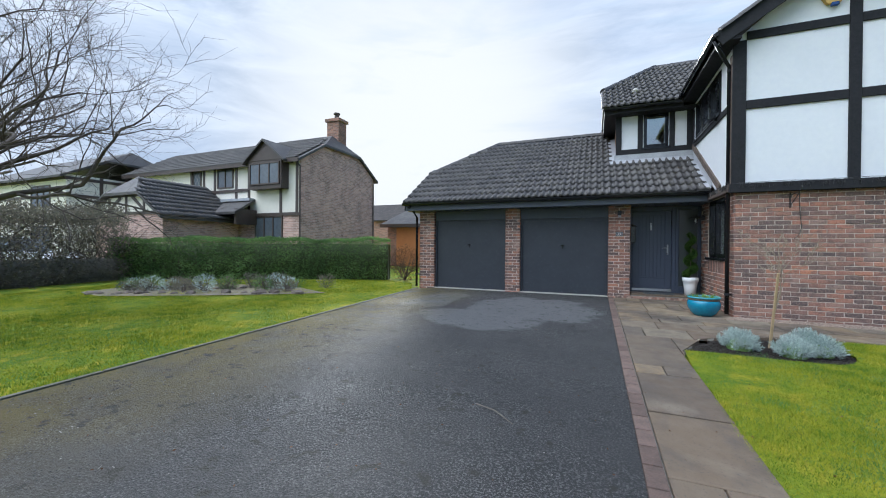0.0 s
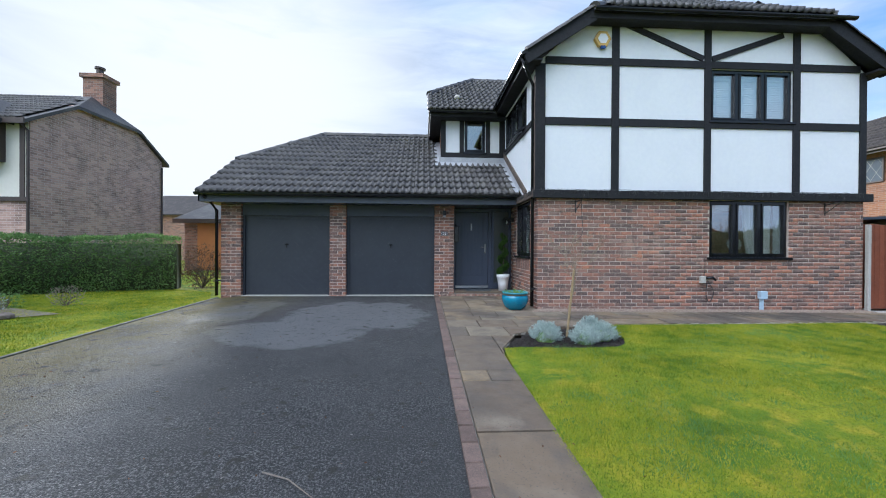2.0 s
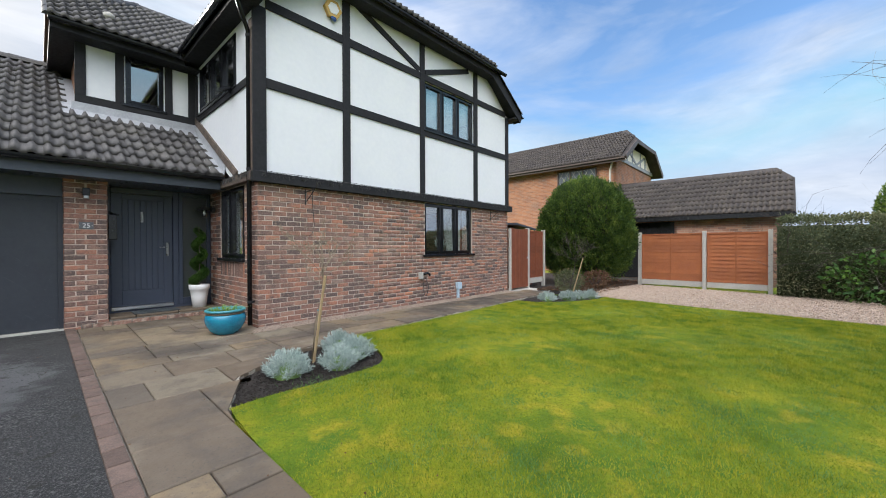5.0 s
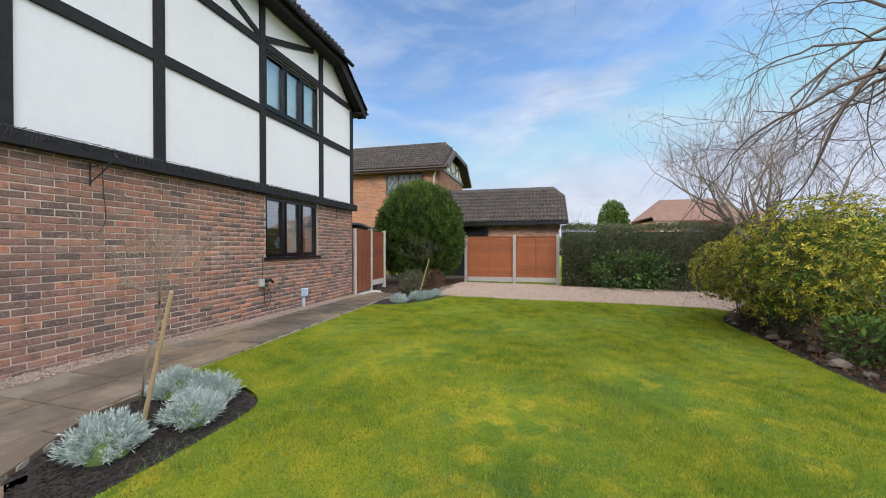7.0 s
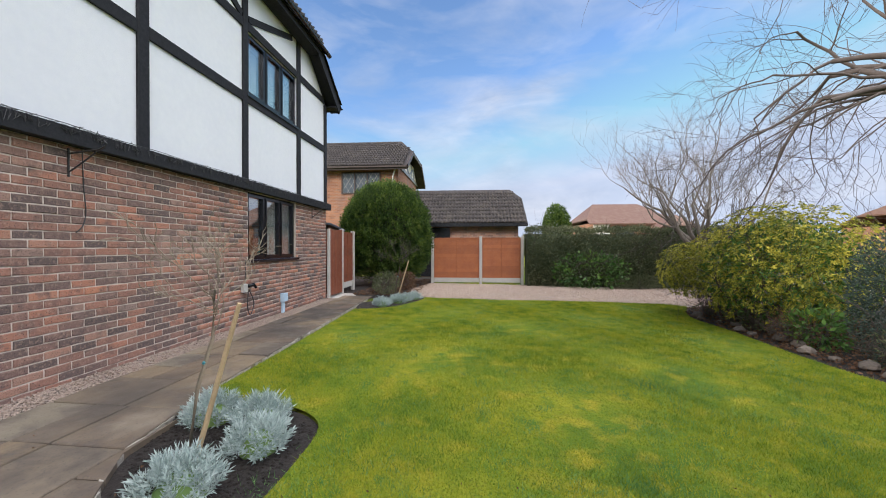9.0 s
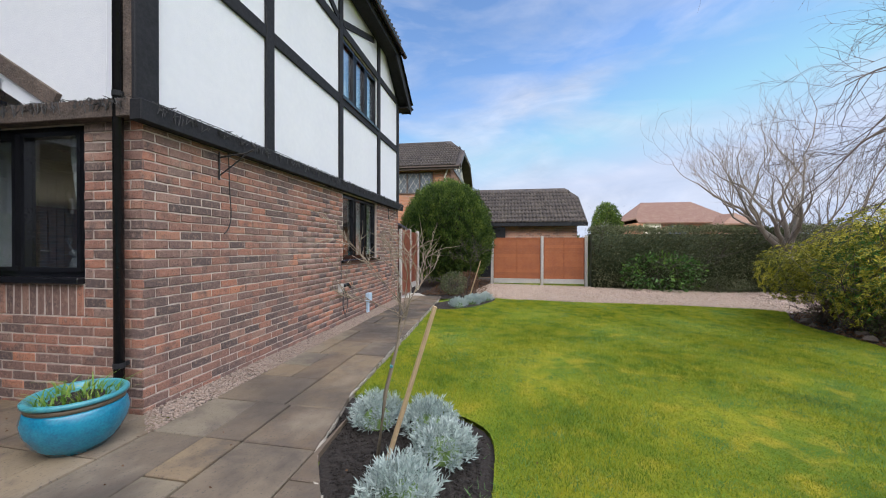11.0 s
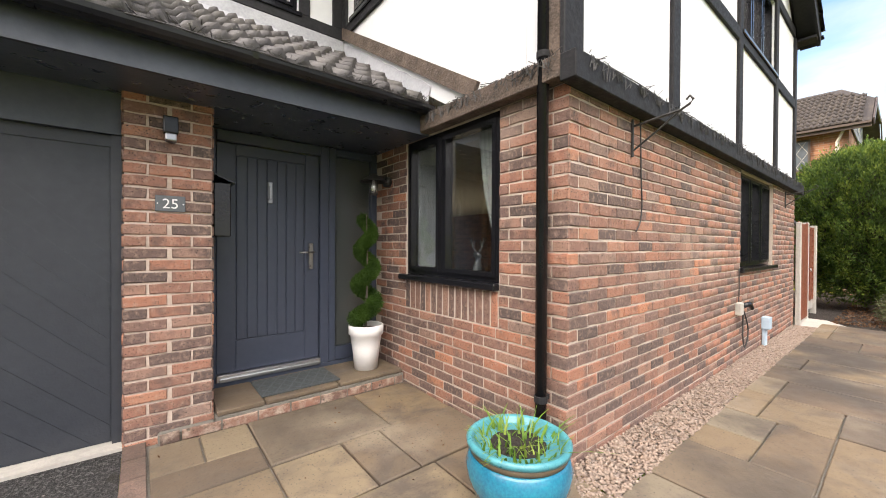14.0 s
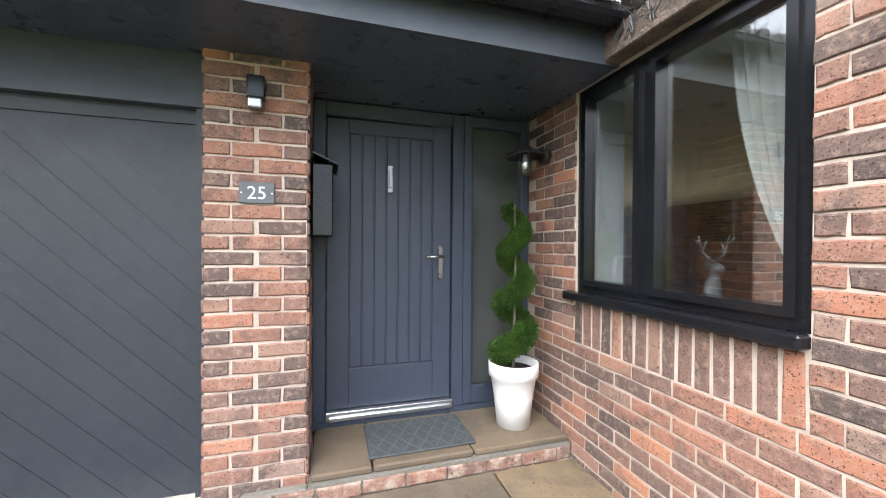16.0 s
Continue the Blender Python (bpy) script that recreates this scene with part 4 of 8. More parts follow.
deck(bm, [(HIP_L, M_EAVE_Y - 0.05, HIP_Z), (RIDGE_X, HIP_BACK, RIDGE_Z), (HIP_R, M_EAVE_Y - 0.05, HIP_Z)], 0.1)
part("roof_deck", bm, M_TILE_RUN, main_roof)
slope_len = math.hypot(RIDGE_X - EAVE_L, RIDGE_Z - EAVE_Z)


def in_main(s, t):
    z = EAVE_Z + t / slope_len * (RIDGE_Z - EAVE_Z)
    return not (z > HIP_Z and s < (z - HIP_Z) / (RIDGE_Z - HIP_Z) * (HIP_BACK - M_EAVE_Y))


def flipped(s, t):
    return in_main(BACK_Y + 0.4 - M_EAVE_Y - s, t)


run = BACK_Y + 0.4 - M_EAVE_Y
tile_slope("roof_tiles", roof_frame((EAVE_L - 0.03, BACK_Y + 0.4, EAVE_Z), (0, -1, 0), (RIDGE_X - EAVE_L, 0, RIDGE_Z - EAVE_Z)), run, slope_len, flipped, main_roof, M_TILE_RUN)
tile_slope("roof_tiles_b", roof_frame((EAVE_R + 0.03, M_EAVE_Y, EAVE_Z), (0, 1, 0), (RIDGE_X - EAVE_R, 0, RIDGE_Z - EAVE_Z)), run, slope_len, in_main, main_roof, M_TILE_RUN)
hip_len = math.hypot(HIP_BACK - M_EAVE_Y, RIDGE_Z - HIP_Z)
tile_slope("hip_tiles", roof_frame((HIP_L, M_EAVE_Y - 0.1, HIP_Z), (1, 0, 0), (0, HIP_BACK - M_EAVE_Y, RIDGE_Z - HIP_Z)), HIP_R - HIP_L, hip_len,
           lambda s, t: (RIDGE_X - HIP_L) * t / hip_len < s < (HIP_R - HIP_L) - (HIP_R - RIDGE_X) * t / hip_len, main_roof, M_TILE_RUN)
ridge_caps([(HIP_L, M_EAVE_Y - 0.05, HIP_Z), (RIDGE_X, HIP_BACK, RIDGE_Z)], main_roof, M_TILE_RUN)
ridge_caps([(HIP_R, M_EAVE_Y - 0.05, HIP_Z), (RIDGE_X, HIP_BACK, RIDGE_Z)], main_roof, M_TILE_RUN)
ridge_caps([(EAVE_L, M_EAVE_Y, EAVE_Z + 0.03), (HIP_L, M_EAVE_Y, HIP_Z + 0.03)], main_roof, M_TILE_RUN, 0.07, 0.34)
ridge_caps([(EAVE_R, M_EAVE_Y, EAVE_Z + 0.03), (HIP_R, M_EAVE_Y, HIP_Z + 0.03)], main_roof, M_TILE_RUN, 0.07, 0.34)
# barge boards, fascia and soffits
bm = bmesh.new()
SV = south(M_EAVE_Y)
bar(bm, SV, (EAVE_L - 0.02, EAVE_Z - 0.13), (HIP_L + 0.02, HIP_Z - 0.12), 0.24, -0.02, 0.02)
bar(bm, SV, (EAVE_R + 0.02, EAVE_Z - 0.13), (HIP_R - 0.02, HIP_Z - 0.12), 0.24, -0.02, 0.02)
part("barge_board", bm, M_TIMBER, main_roof, "black barge boards")
bm = bmesh.new()
box(bm, SV, HIP_L - 0.05, HIP_R + 0.05, 0.0, 0.025, HIP_Z - 0.2, HIP_Z - 0.02)
part("fascia", bm, M_TIMBER, main_roof, "black fascia under the hip")
bm = bmesh.new()
for (a, az), (b, bz) in (((EAVE_L, EAVE_Z), (HIP_L, HIP_Z)), ((EAVE_R, EAVE_Z), (HIP_R, HIP_Z)), ((HIP_L, HIP_Z), (HIP_R, HIP_Z))):
    vs = [bm.verts.new(p) for p in ((a, M_EAVE_Y, az - 0.2), (b, M_EAVE_Y, bz - 0.2), (b, GABLE_Y, bz - 0.2), (a, GABLE_Y, az - 0.2))]
    vt = [bm.verts.new(v.co + Vector((0, 0, 0.03))) for v in vs]
    bm.faces.new(vs), bm.faces.new(vt[::-1])
    for i in range(4):
        bm.faces.new((vs[i], vs[i - 1], vt[i - 1], vt[i]))
box(bm, plain, EAVE_L + 0.02, SIDE_X, M_EAVE_Y, 11.0, EAVE_Z - 0.16, EAVE_Z - 0.12)
box(bm, plain, EAST_X, EAVE_R - 0.02, M_EAVE_Y, BACK_Y, EAVE_Z - 0.16, EAVE_Z - 0.12)
box(bm, plain, EAVE_L, EAVE_L + 0.025, M_EAVE_Y, 10.6, EAVE_Z - 0.17, EAVE_Z - 0.01)
box(bm, plain, EAVE_R - 0.025, EAVE_R, M_EAVE_Y, BACK_Y, EAVE_Z - 0.17, EAVE_Z - 0.01)
part("soffit", bm, M_TIMBER, main_roof, "black soffit and fascia boards")


def gutter(name, p, q, parent, out, r=0.055):
    """A half-round gutter between two points; out: its open side's outward way."""
    p, q = Vector(p), Vector(q)
    o = Vector(out)
    bm = bmesh.new()
    rows = []
    for e in (p, q):
        rows.append([bm.verts.new(e + o * rad * math.cos(a) + Vector((0, 0, -rad * math.sin(a)))) for rad in (r, r - 0.006) for a in ([i * math.pi / 8 for i in range(9)] if rad == r else [i * math.pi / 8 for i in range(8, -1, -1)])])
    n = len(rows[0])
    for i in range(n):
        bm.faces.new((rows[0][i - 1], rows[0][i], rows[1][i], rows[1][i - 1]))
    way = (q - p).normalized()
    ln, k = (q - p).length, 0.5
    while k < ln:
        c = p + way * k
        ring = [bm.verts.new(c + o * (r + 0.006) * math.cos(a) + Vector((0, 0, -(r + 0.006) * math.sin(a))) + way * w) for w in (-0.015, 0.015) for a in [i * math.pi / 6 for i in range(7)]]
        for i in range(6):
            bm.faces.new((ring[i], ring[i + 1], ring[8 + i], ring[7 + i]))
        k += 0.9
    return part(name, bm, M_GUTTER, parent, "black half-round plastic gutter")


gutter("gutter", (EAVE_L - 0.06, M_EAVE_Y - 0.05, EAVE_Z - 0.04), (EAVE_L - 0.06, 10.62, EAVE_Z - 0.04), main_roof, (1, 0, 0))
gutter("gutter", (HIP_L, M_EAVE_Y - 0.1, HIP_Z - 0.05), (HIP_R + 0.36, M_EAVE_Y - 0.1, HIP_Z - 0.05), main_roof, (0, -1, 0))
gutter("gutter", (EAVE_R + 0.06, M_EAVE_Y - 0.05, EAVE_Z - 0.04), (EAVE_R + 0.06, BACK_Y, EAVE_Z - 0.04), main_roof, (1, 0, 0))
gutter("gutter", (G_LEFT, G_EAVE_Y - 0.055, G_EAVE_Z - 0.012), (SIDE_X - 0.06, G_EAVE_Y - 0.055, G_EAVE_Z - 0.012), garage_roof, (0, -1, 0), 0.064)
# garage fascia and porch soffit
bm = bmesh.new()
box(bm, plain, G_LEFT + 0.02, SIDE_X - 0.01, G_EAVE_Y + 0.03, G_EAVE_Y + 0.055, 2.36, G_EAVE_Z - 0.02)
part("fascia", bm, M_SOFFIT, garage_roof, "dark grey painted fascia board")
bm = bmesh.new()
box(bm, plain, G_LEFT + 0.02, SIDE_X - 0.01, G_EAVE_Y + 0.055, PORCH_Y, 2.365, 2.39)
part("soffit", bm, M_SOFFIT_GLOSS, garage_roof, "black painted porch soffit")
bm = bmesh.new()
prism(bm, west(G_LEFT + 0.02), [(-G_EAVE_Y - 0.03, 2.37), (-back_y, 2.37), (-back_y, G_EAVE_Z - 0.05), (-(2 * G_RIDGE_Y - G_HIP_Y), hip_z - 0.05), (-G_HIP_Y, hip_z - 0.05), (-G_EAVE_Y - 0.03, G_EAVE_Z - 0.05)], 0, -0.03)
part("gable_boards", bm, M_TIMBER, garage_roof, "black boarded gable end")

# dormer-like roof over the landing window: hipped to the west
D_EAVE_Y, D_EAVE_L, D_Z = 10.62, 0.15, 5.0
dormer_roof = setting(thing("roof_landing", 1.2, 12.0, 5.0, "x", "roof"), "dark tiled hipped roof over the landing window", "roof")
D_RISE, D_RIDGE_Y, D_HIP_Y = 0.69, 13.8, 12.0
dz = D_Z + D_RISE * (D_RIDGE_Y - D_EAVE_Y)
hx, dhz = 1.7, D_Z + D_RISE * (D_HIP_Y - D_EAVE_Y)
bm = bmesh.new()
deck(bm, [(D_EAVE_L, D_EAVE_Y, D_Z), (2.0, D_EAVE_Y, D_Z), (5.6, D_RIDGE_Y, dz), (hx, D_RIDGE_Y, dz), (D_EAVE_L, D_HIP_Y, dhz)], 0.08)
deck(bm, [(D_EAVE_L, D_HIP_Y, dhz), (hx, D_RIDGE_Y, dz), (D_EAVE_L, 2 * D_RIDGE_Y - D_HIP_Y, dhz)], 0.08)
deck(bm, [(D_EAVE_L, 2 * D_RIDGE_Y - D_EAVE_Y, D_Z), (D_EAVE_L, 2 * D_RIDGE_Y - D_HIP_Y, dhz), (hx, D_RIDGE_Y, dz), (5.6, D_RIDGE_Y, dz), (2.0, 2 * D_RIDGE_Y - D_EAVE_Y, D_Z)], 0.08)
part("roof_deck", bm, M_TILE_RUN, dormer_roof)
dl = math.hypot(D_RIDGE_Y - D_EAVE_Y, dz - D_Z)
tile_slope("roof_tiles", roof_frame((D_EAVE_L, D_EAVE_Y - 0.04, D_Z + 0.004), (1, 0, 0), (0, D_RIDGE_Y - D_EAVE_Y, dz - D_Z)), 5.4, dl,
           lambda s, t: s > max(0, t - 1.68) / (dl - 1.68) * (hx - D_EAVE_L) and s < 1.7 + 3.6 * t / dl, dormer_roof, M_TILE_RUN)
ridge_caps([(D_EAVE_L, D_EAVE_Y, D_Z + 0.02), (D_EAVE_L, D_HIP_Y, dhz + 0.02)], dormer_roof, M_TILE_RUN, 0.06)
ridge_caps([(D_EAVE_L, D_HIP_Y, dhz + 0.03), (hx, D_RIDGE_Y, dz + 0.03)], dormer_roof, M_TILE_RUN)
ridge_caps([(hx, D_RIDGE_Y, dz), (5.5, D_RIDGE_Y, dz)], dormer_roof, M_TILE_RUN)
part("fascia", boxes(plain, (D_EAVE_L + 0.02, EAVE_L + 0.02, D_EAVE_Y + 0.03, D_EAVE_Y + 0.055, D_Z - 0.16, D_Z - 0.02), (D_EAVE_L + 0.02, D_EAVE_L + 0.045, D_EAVE_Y + 0.055, 17.4, D_Z - 0.16, D_Z - 0.02)), M_TIMBER, dormer_roof, "black fascia")
part("soffit", boxes(plain, (D_EAVE_L + 0.045, SIDE_X, D_EAVE_Y + 0.055, 11.0, D_Z - 0.16, D_Z - 0.13), (D_EAVE_L + 0.045, 0.5, 11.0, 17.4, D_Z - 0.16, D_Z - 0.13)), M_TIMBER, dormer_roof, "black soffit")
gutter("gutter", (D_EAVE_L, D_EAVE_Y - 0.04, D_Z - 0.03), (EAVE_L - 0.05, D_EAVE_Y - 0.04, D_Z - 0.03), dormer_roof, (0, -1, 0))
part("vent_pipe", turned([(0.06, D_Z + 0.3), (0.06, D_Z + 0.62), (0.085, D_Z + 0.63), (0.085, D_Z + 0.7), (0.03, D_Z + 0.74)], 0.95, 11.45, 12), M_CONCRETE, dormer_roof, "grey soil vent terminal", True)

# garage walls behind the piers
setting(part("wall_garage_west", boxes(plain, (-4.73, -4.45, FRONT_Y + 0.33, 17.0, -0.1, 2.37)), M_BRICK_FAR), "brick side wall of the garage", "wall")
setting(part("wall_garage_back", boxes(plain, (-4.45, 0.5, 16.7, 17.0, -0.1, 2.37), (0.5, 0.7, 10.4, 17.2, -0.1, 2.4)), M_MORTAR), "plain back wall of the garage", "wall")

# ---- timber framing and windows ----
upper = bpy.data.objects["wall_south_upper"]
S_T = south(GABLE_Y + 0.03)


def timber(name, parent, at, u0, u1, v0, v1, d=0.03, material=M_TIMBER):
    bm = boxes(at, (u0, u1, 0, d, v0, v1))
    bevelled(bm, 0.006)
    return part(name, bm, material, parent)


POSTS = [(SIDE_X - 0.06, 2.39), (3.73, 3.88), (5.64, 5.78), (7.52, 7.67), (8.97, EAST_X + 0.06)]
for (a, b), top in zip(POSTS, (5.0, 5.86, 5.86, 5.86, 5.0)):
    timber("timber_post", upper, S_T, a, b, 2.505, top, 0.034)
for (a, _), (_, b) in zip([(p[1], 0) for p in POSTS[:-1]], [(0, p[0]) for p in POSTS[1:]]):
    for v0, v1 in ((3.80, 3.95), (5.0, 5.145)):
        timber("timber_rail", upper, S_T, a, b, v0, v1, 0.03)
timber("timber_beam", upper, south(GABLE_Y), SIDE_X - 0.1, EAST_X + 0.1, 2.345, 2.5, 0.1)
for p, q in (((4.0, 5.84), (5.62, 5.19)), ((5.8, 5.19), (7.3, 5.72))):
    bm = bmesh.new()
    bar(bm, S_T, p, q, 0.11, 0, 0.028)
    part("timber_brace", bm, M_TIMBER, upper)
side_up = bpy.data.objects["wall_west_upper"]
W_T = west(SIDE_X - 0.028)
timber("timber_post", side_up, W_T, -GABLE_Y - 0.16, -GABLE_Y - 0.032, 2.512, 4.8, 0.03, M_TIMBER_WORN)
timber("timber_beam", side_up, west(SIDE_X), -9.34, -GABLE_Y - 0.001, 2.375, 2.51, 0.1, M_TIMBER_WORN)
timber("timber_rail", side_up, W_T, -10.86, -GABLE_Y - 0.14, 3.86, 3.98, 0.03)
timber("timber_post", side_up, W_T, -11.0, -10.86, 3.85, 4.8, 0.03)
bm = bmesh.new()
bar(bm, W_T, (-8.72, 2.545), (-10.98, 3.93), 0.12, 0, 0.035)
part("timber_brace", bm, M_TIMBER_WORN, side_up, "weathered brown board along the lead flashing")
dorm = bpy.data.objects["wall_dormer"]
for a, b in ((0.46, 0.6), (0.98, 1.1), (1.7, 1.82), (2.08, 2.21)):
    timber("timber_post", dorm, S11, a, b, 3.97, 4.86, 0.03)
timber("timber_rail", dorm, S11, 0.46, 2.21, 3.84, 3.97, 0.034)

WINDOWS = [0]


def window(at, rect, lights, depth=0.12, sill=True, label="black framed window", over=(0.05, 0.05), glass=M_GLASS):
    """A casement window: frame, a sash frame and pane for each light, and a sill. lights: shares of the width."""
    WINDOWS[0] += 1
    u0, u1, v0, v1 = rect
    c = at((u0 + u1) / 2, -depth, v0)
    w = thing("window_%d" % WINDOWS[0], *c, "x", "window")
    setting(w, label, "window")
    f = 0.042
    bm = boxes(at, (u0, u0 + f, -depth, -depth + 0.07, v0, v1), (u1 - f, u1, -depth, -depth + 0.07, v0, v1), (u0 + f, u1 - f, -depth, -depth + 0.07, v0, v0 + f), (u0 + f, u1 - f, -depth, -depth + 0.07, v1 - f, v1))
    total, k = sum(lights), u0 + f
    edges = []
    for share in lights:
        wide = (u1 - u0 - 2 * f) * share / total
        edges.append((k, k + wide))
        k += wide
    for a, b in edges[:-1]:
        box(bm, at, b - 0.03, b + 0.03, -depth, -depth + 0.068, v0 + f, v1 - f)
    part("window_frame", bm, M_UPVC, w)
    for i, (a, b) in enumerate(edges):
        a2 = a + (0.03 if i else 0)
        b2 = b - (0.03 if i < len(edges) - 1 else 0)
        s = 0.034
        bm = boxes(at, (a2, a2 + s, -depth + 0.012, -depth + 0.085, v0 + f, v1 - f), (b2 - s, b2, -depth + 0.012, -depth + 0.085, v0 + f, v1 - f),
                   (a2 + s, b2 - s, -depth + 0.012, -depth + 0.085, v0 + f, v0 + f + s), (a2 + s, b2 - s, -depth + 0.012, -depth + 0.085, v1 - f - s, v1 - f))
        part("sash", bm, M_UPVC, w)
        p = part("pane", boxes(at, (a2 + s, b2 - s, -depth + 0.03, -depth + 0.036, v0 + f + s, v1 - f - s)), glass, w)
        p.visible_shadow = False
    if sill:
        part("window_sill", bevelled(boxes(at, (u0 - over[0], u1 + over[1], -depth, 0.05, v0 - 0.05, v0)), 0.008), M_UPVC, w)
    return w


window(S8, GROUND_WINDOW, (1, 1, 1), label="black three-light casement window with white curtains behind")
window(south(GABLE_Y + 0.03), UPPER_WINDOW, (1, 1, 1), 0.1, label="black three-light bedroom window with white blinds")
window(W2, SIDE_WINDOW, (0.86, 1.14), 0.09, label="black two-light side window beside the porch", over=(0.06, 0.0))
window(west(SIDE_X - 0.03), SIDE_UPPER, (1, 1, 1), 0.06, label="dark leaded-look landing window high on the side wall")
window(S11, DORMER_WINDOW, (1,), 0.06, label="small black framed window above the porch roof")

# soldier course and reveals are set with the bricks below


def curtain(x0, x1, y, z0, z1, gather, label):
    """A hanging curtain with folds, drawn aside at its foot by gather."""
    V, F = [], []
    nu, nv = 40, 12
    for j in range(nv + 1):
        t = j / nv
        for i in range(nu + 1):
            s = i / nu
            narrow = 1 - gather * t ** 2.2
            V.append((x1 + (x0 - x1) * s * narrow, y + 0.03 * math.sin(s * math.tau * 6 + 0.8 * t), z1 + (z0 - z1) * t))
    for j in range(nv):
        for i in range(nu):
            k = j * (nu + 1) + i
            F.append((k, k + 1, k + nu + 2, k + nu + 1))
    ob = from_arrays("curtain", V, F, M_CURTAIN, smooth=True)
    ob.modifiers.new("cloth", 'SOLIDIFY').thickness = 0.004
    return tagged(ob, label, "curtain", "curtains at the windows")


curtain(6.75, 7.4, 8.36, 1.0, 2.4, 0.3, "white curtain hanging inside the ground-floor window")
curtain(5.8, 6.0, 8.36, 1.0, 2.4, 0.2, "white curtain drawn aside inside the ground-floor window")


def blind(x0, x1, z0, z1):
    """A slatted blind, mostly closed."""
    b = thing("window_blind", (x0 + x1) / 2, 8.2, z0, "white slatted blind behind the bedroom window", "blind", "blinds of the bedroom window")
    part("head_rail", boxes(plain, (x0, x1, 8.17, 8.21, z1 - 0.04, z1)), M_WHITE, b)
    z = z0
    while z < z1 - 0.05:
        part("slat", boxes(lambda u, d, v: (u, 8.19 + d + (v - z) * 0.3, v), (x0, x1, -0.001, 0.002, z, z + 0.034)), M_WHITE, b)
        z += 0.037


for k in range(3):
    w = (UPPER_WINDOW[1] - UPPER_WINDOW[0]) / 3
    blind(UPPER_WINDOW[0] + k * w + 0.06, UPPER_WINDOW[0] + (k + 1) * w - 0.04, 4.02, 4.88)
side_curtain = curtain(0.0, 0.28, 0.0, 1.4, 2.42, 0.75, "white curtain tied back inside the side window")
side_curtain.matrix_basis = pose(2.45, 8.91, 0, 0, 0, -90)
setting(part("window_reveal", boxes(plain, (2.37, 2.57, 9.64, 9.675, 1.2, 2.37), (2.37, 2.57, 8.53, 8.56, 1.2, 2.37), (2.37, 2.57, 8.56, 9.64, 2.34, 2.37)), M_RENDER), "white plastered reveal inside the side window", "window reveal")
setting(part("window_reveal", boxes(plain, (5.76, 5.79, 8.14, 8.32, 1.2, 2.34), (7.41, 7.44, 8.14, 8.32, 1.2, 2.34)), M_RENDER), "white plastered reveal inside the front window", "window reveal")


def deer_ornament():
    """A pale deer bust with antlers on the inner sill; one plain mesh."""
    bm = bmesh.new()
    x, y, z = 2.6, 9.1, 1.2
    tube(bm, [(x, y, z), (x, y, z + 0.08), (x - 0.01, y - 0.02, z + 0.16)], 0.045, 0.025, 10)
    tube(bm, [(x, y + 0.02, z + 0.17), (x - 0.02, y - 0.06, z + 0.15)], 0.03, 0.014, 8)
    for s in (-1, 1):
        tube(bm, [(x, y, z + 0.18), (x, y + s * 0.06, z + 0.23), (x, y + s * 0.075, z + 0.31)], 0.008, 0.004, 6)
        tube(bm, [(x, y + s * 0.055, z + 0.23), (x, y + s * 0.03, z + 0.29)], 0.006, 0.003, 6)
        tube(bm, [(x, y + s * 0.068, z + 0.26), (x, y + s * 0.1, z + 0.3)], 0.006, 0.003, 6)
    ob = part("deer_ornament", bm, M_RESIN, smooth=True)
    tagged(ob, "grey deer head ornament on the window ledge", "ornament")


part_ledge = setting(part("window_ledge", boxes(plain, (2.36, 2.75, 8.5, 9.7, 1.16, 1.2), (5.7, 7.5, 8.13, 8.36, 1.14, 1.18)), M_WHITE), "white inner window ledges", "ledge")
deer_ornament()
vase = thing("flower_vase", 6.5, 8.25, 1.18, "white flowers in a small vase on the window ledge", "vase")
part("vase", turned([(0.04, 1.18), (0.06, 1.24), (0.035, 1.33), (0.045, 1.36)], 6.5, 8.25, 16), M_GLAZE_RIM, vase, "glazed vase", True)
rng = np.random.default_rng(5)
dirs = rng.normal(0, 1, (260, 3))
dirs /= np.linalg.norm(dirs, axis=1)[:, None]
leaves("flower_head", np.array((6.5, 8.25, 1.47)) + dirs * (0.1, 0.07, 0.1), dirs, 0.05, 0.04, M_WHITE, vase, rng, 0, "white petals")

# ---- porch: front door, step and fittings ----
S_D = south(PORCH_Y)
setting(part("wall_porch", boxes(plain, (0.7, SIDE_X, PORCH_Y + 0.1, PORCH_Y + 0.3, 2.34, 2.5), (0.3, 0.74, FRONT_Y + 0.33, PORCH_Y + 0.1, 0.0, 2.37)), M_BRICK_FAR), "brick reveal beside the front door", "wall")
door = setting(thing("door_1", 1.2, PORCH_Y, 0.36, "x", "door"), "slate grey boarded front door with chrome handle, closed", "door")
part("door_frame", bevelled(boxes(S_D, (0.74, 0.82, -0.08, 0.02, 0.34, 2.36), (1.655, 1.735, -0.08, 0.02, 0.34, 2.36), (0.82, 1.655, -0.08, 0.02, 2.27, 2.36)), 0.006), M_DOOR, door)
leaf = part("door_leaf", bevelled(boxes(S_D, (0.825, 1.65, -0.07, -0.025, 0.4, 2.265)), 0.004), M_DOOR, door)
for k in range(7):
    a = 0.965 + k * 0.079
    part("board", bevelled(boxes(S_D, (a + 0.0035, a + 0.0755, -0.026, -0.017, 0.66, 2.17)), 0.004), M_DOOR, leaf)
for r in ((0.825, 0.962, 0.4, 2.265), (1.523, 1.65, 0.4, 2.265), (0.962, 1.523, 0.4, 0.655), (0.962, 1.523, 2.175, 2.265)):
    part("rail", bevelled(boxes(S_D, (r[0], r[1], -0.026, -0.013, r[2], r[3])), 0.004), M_DOOR, leaf)
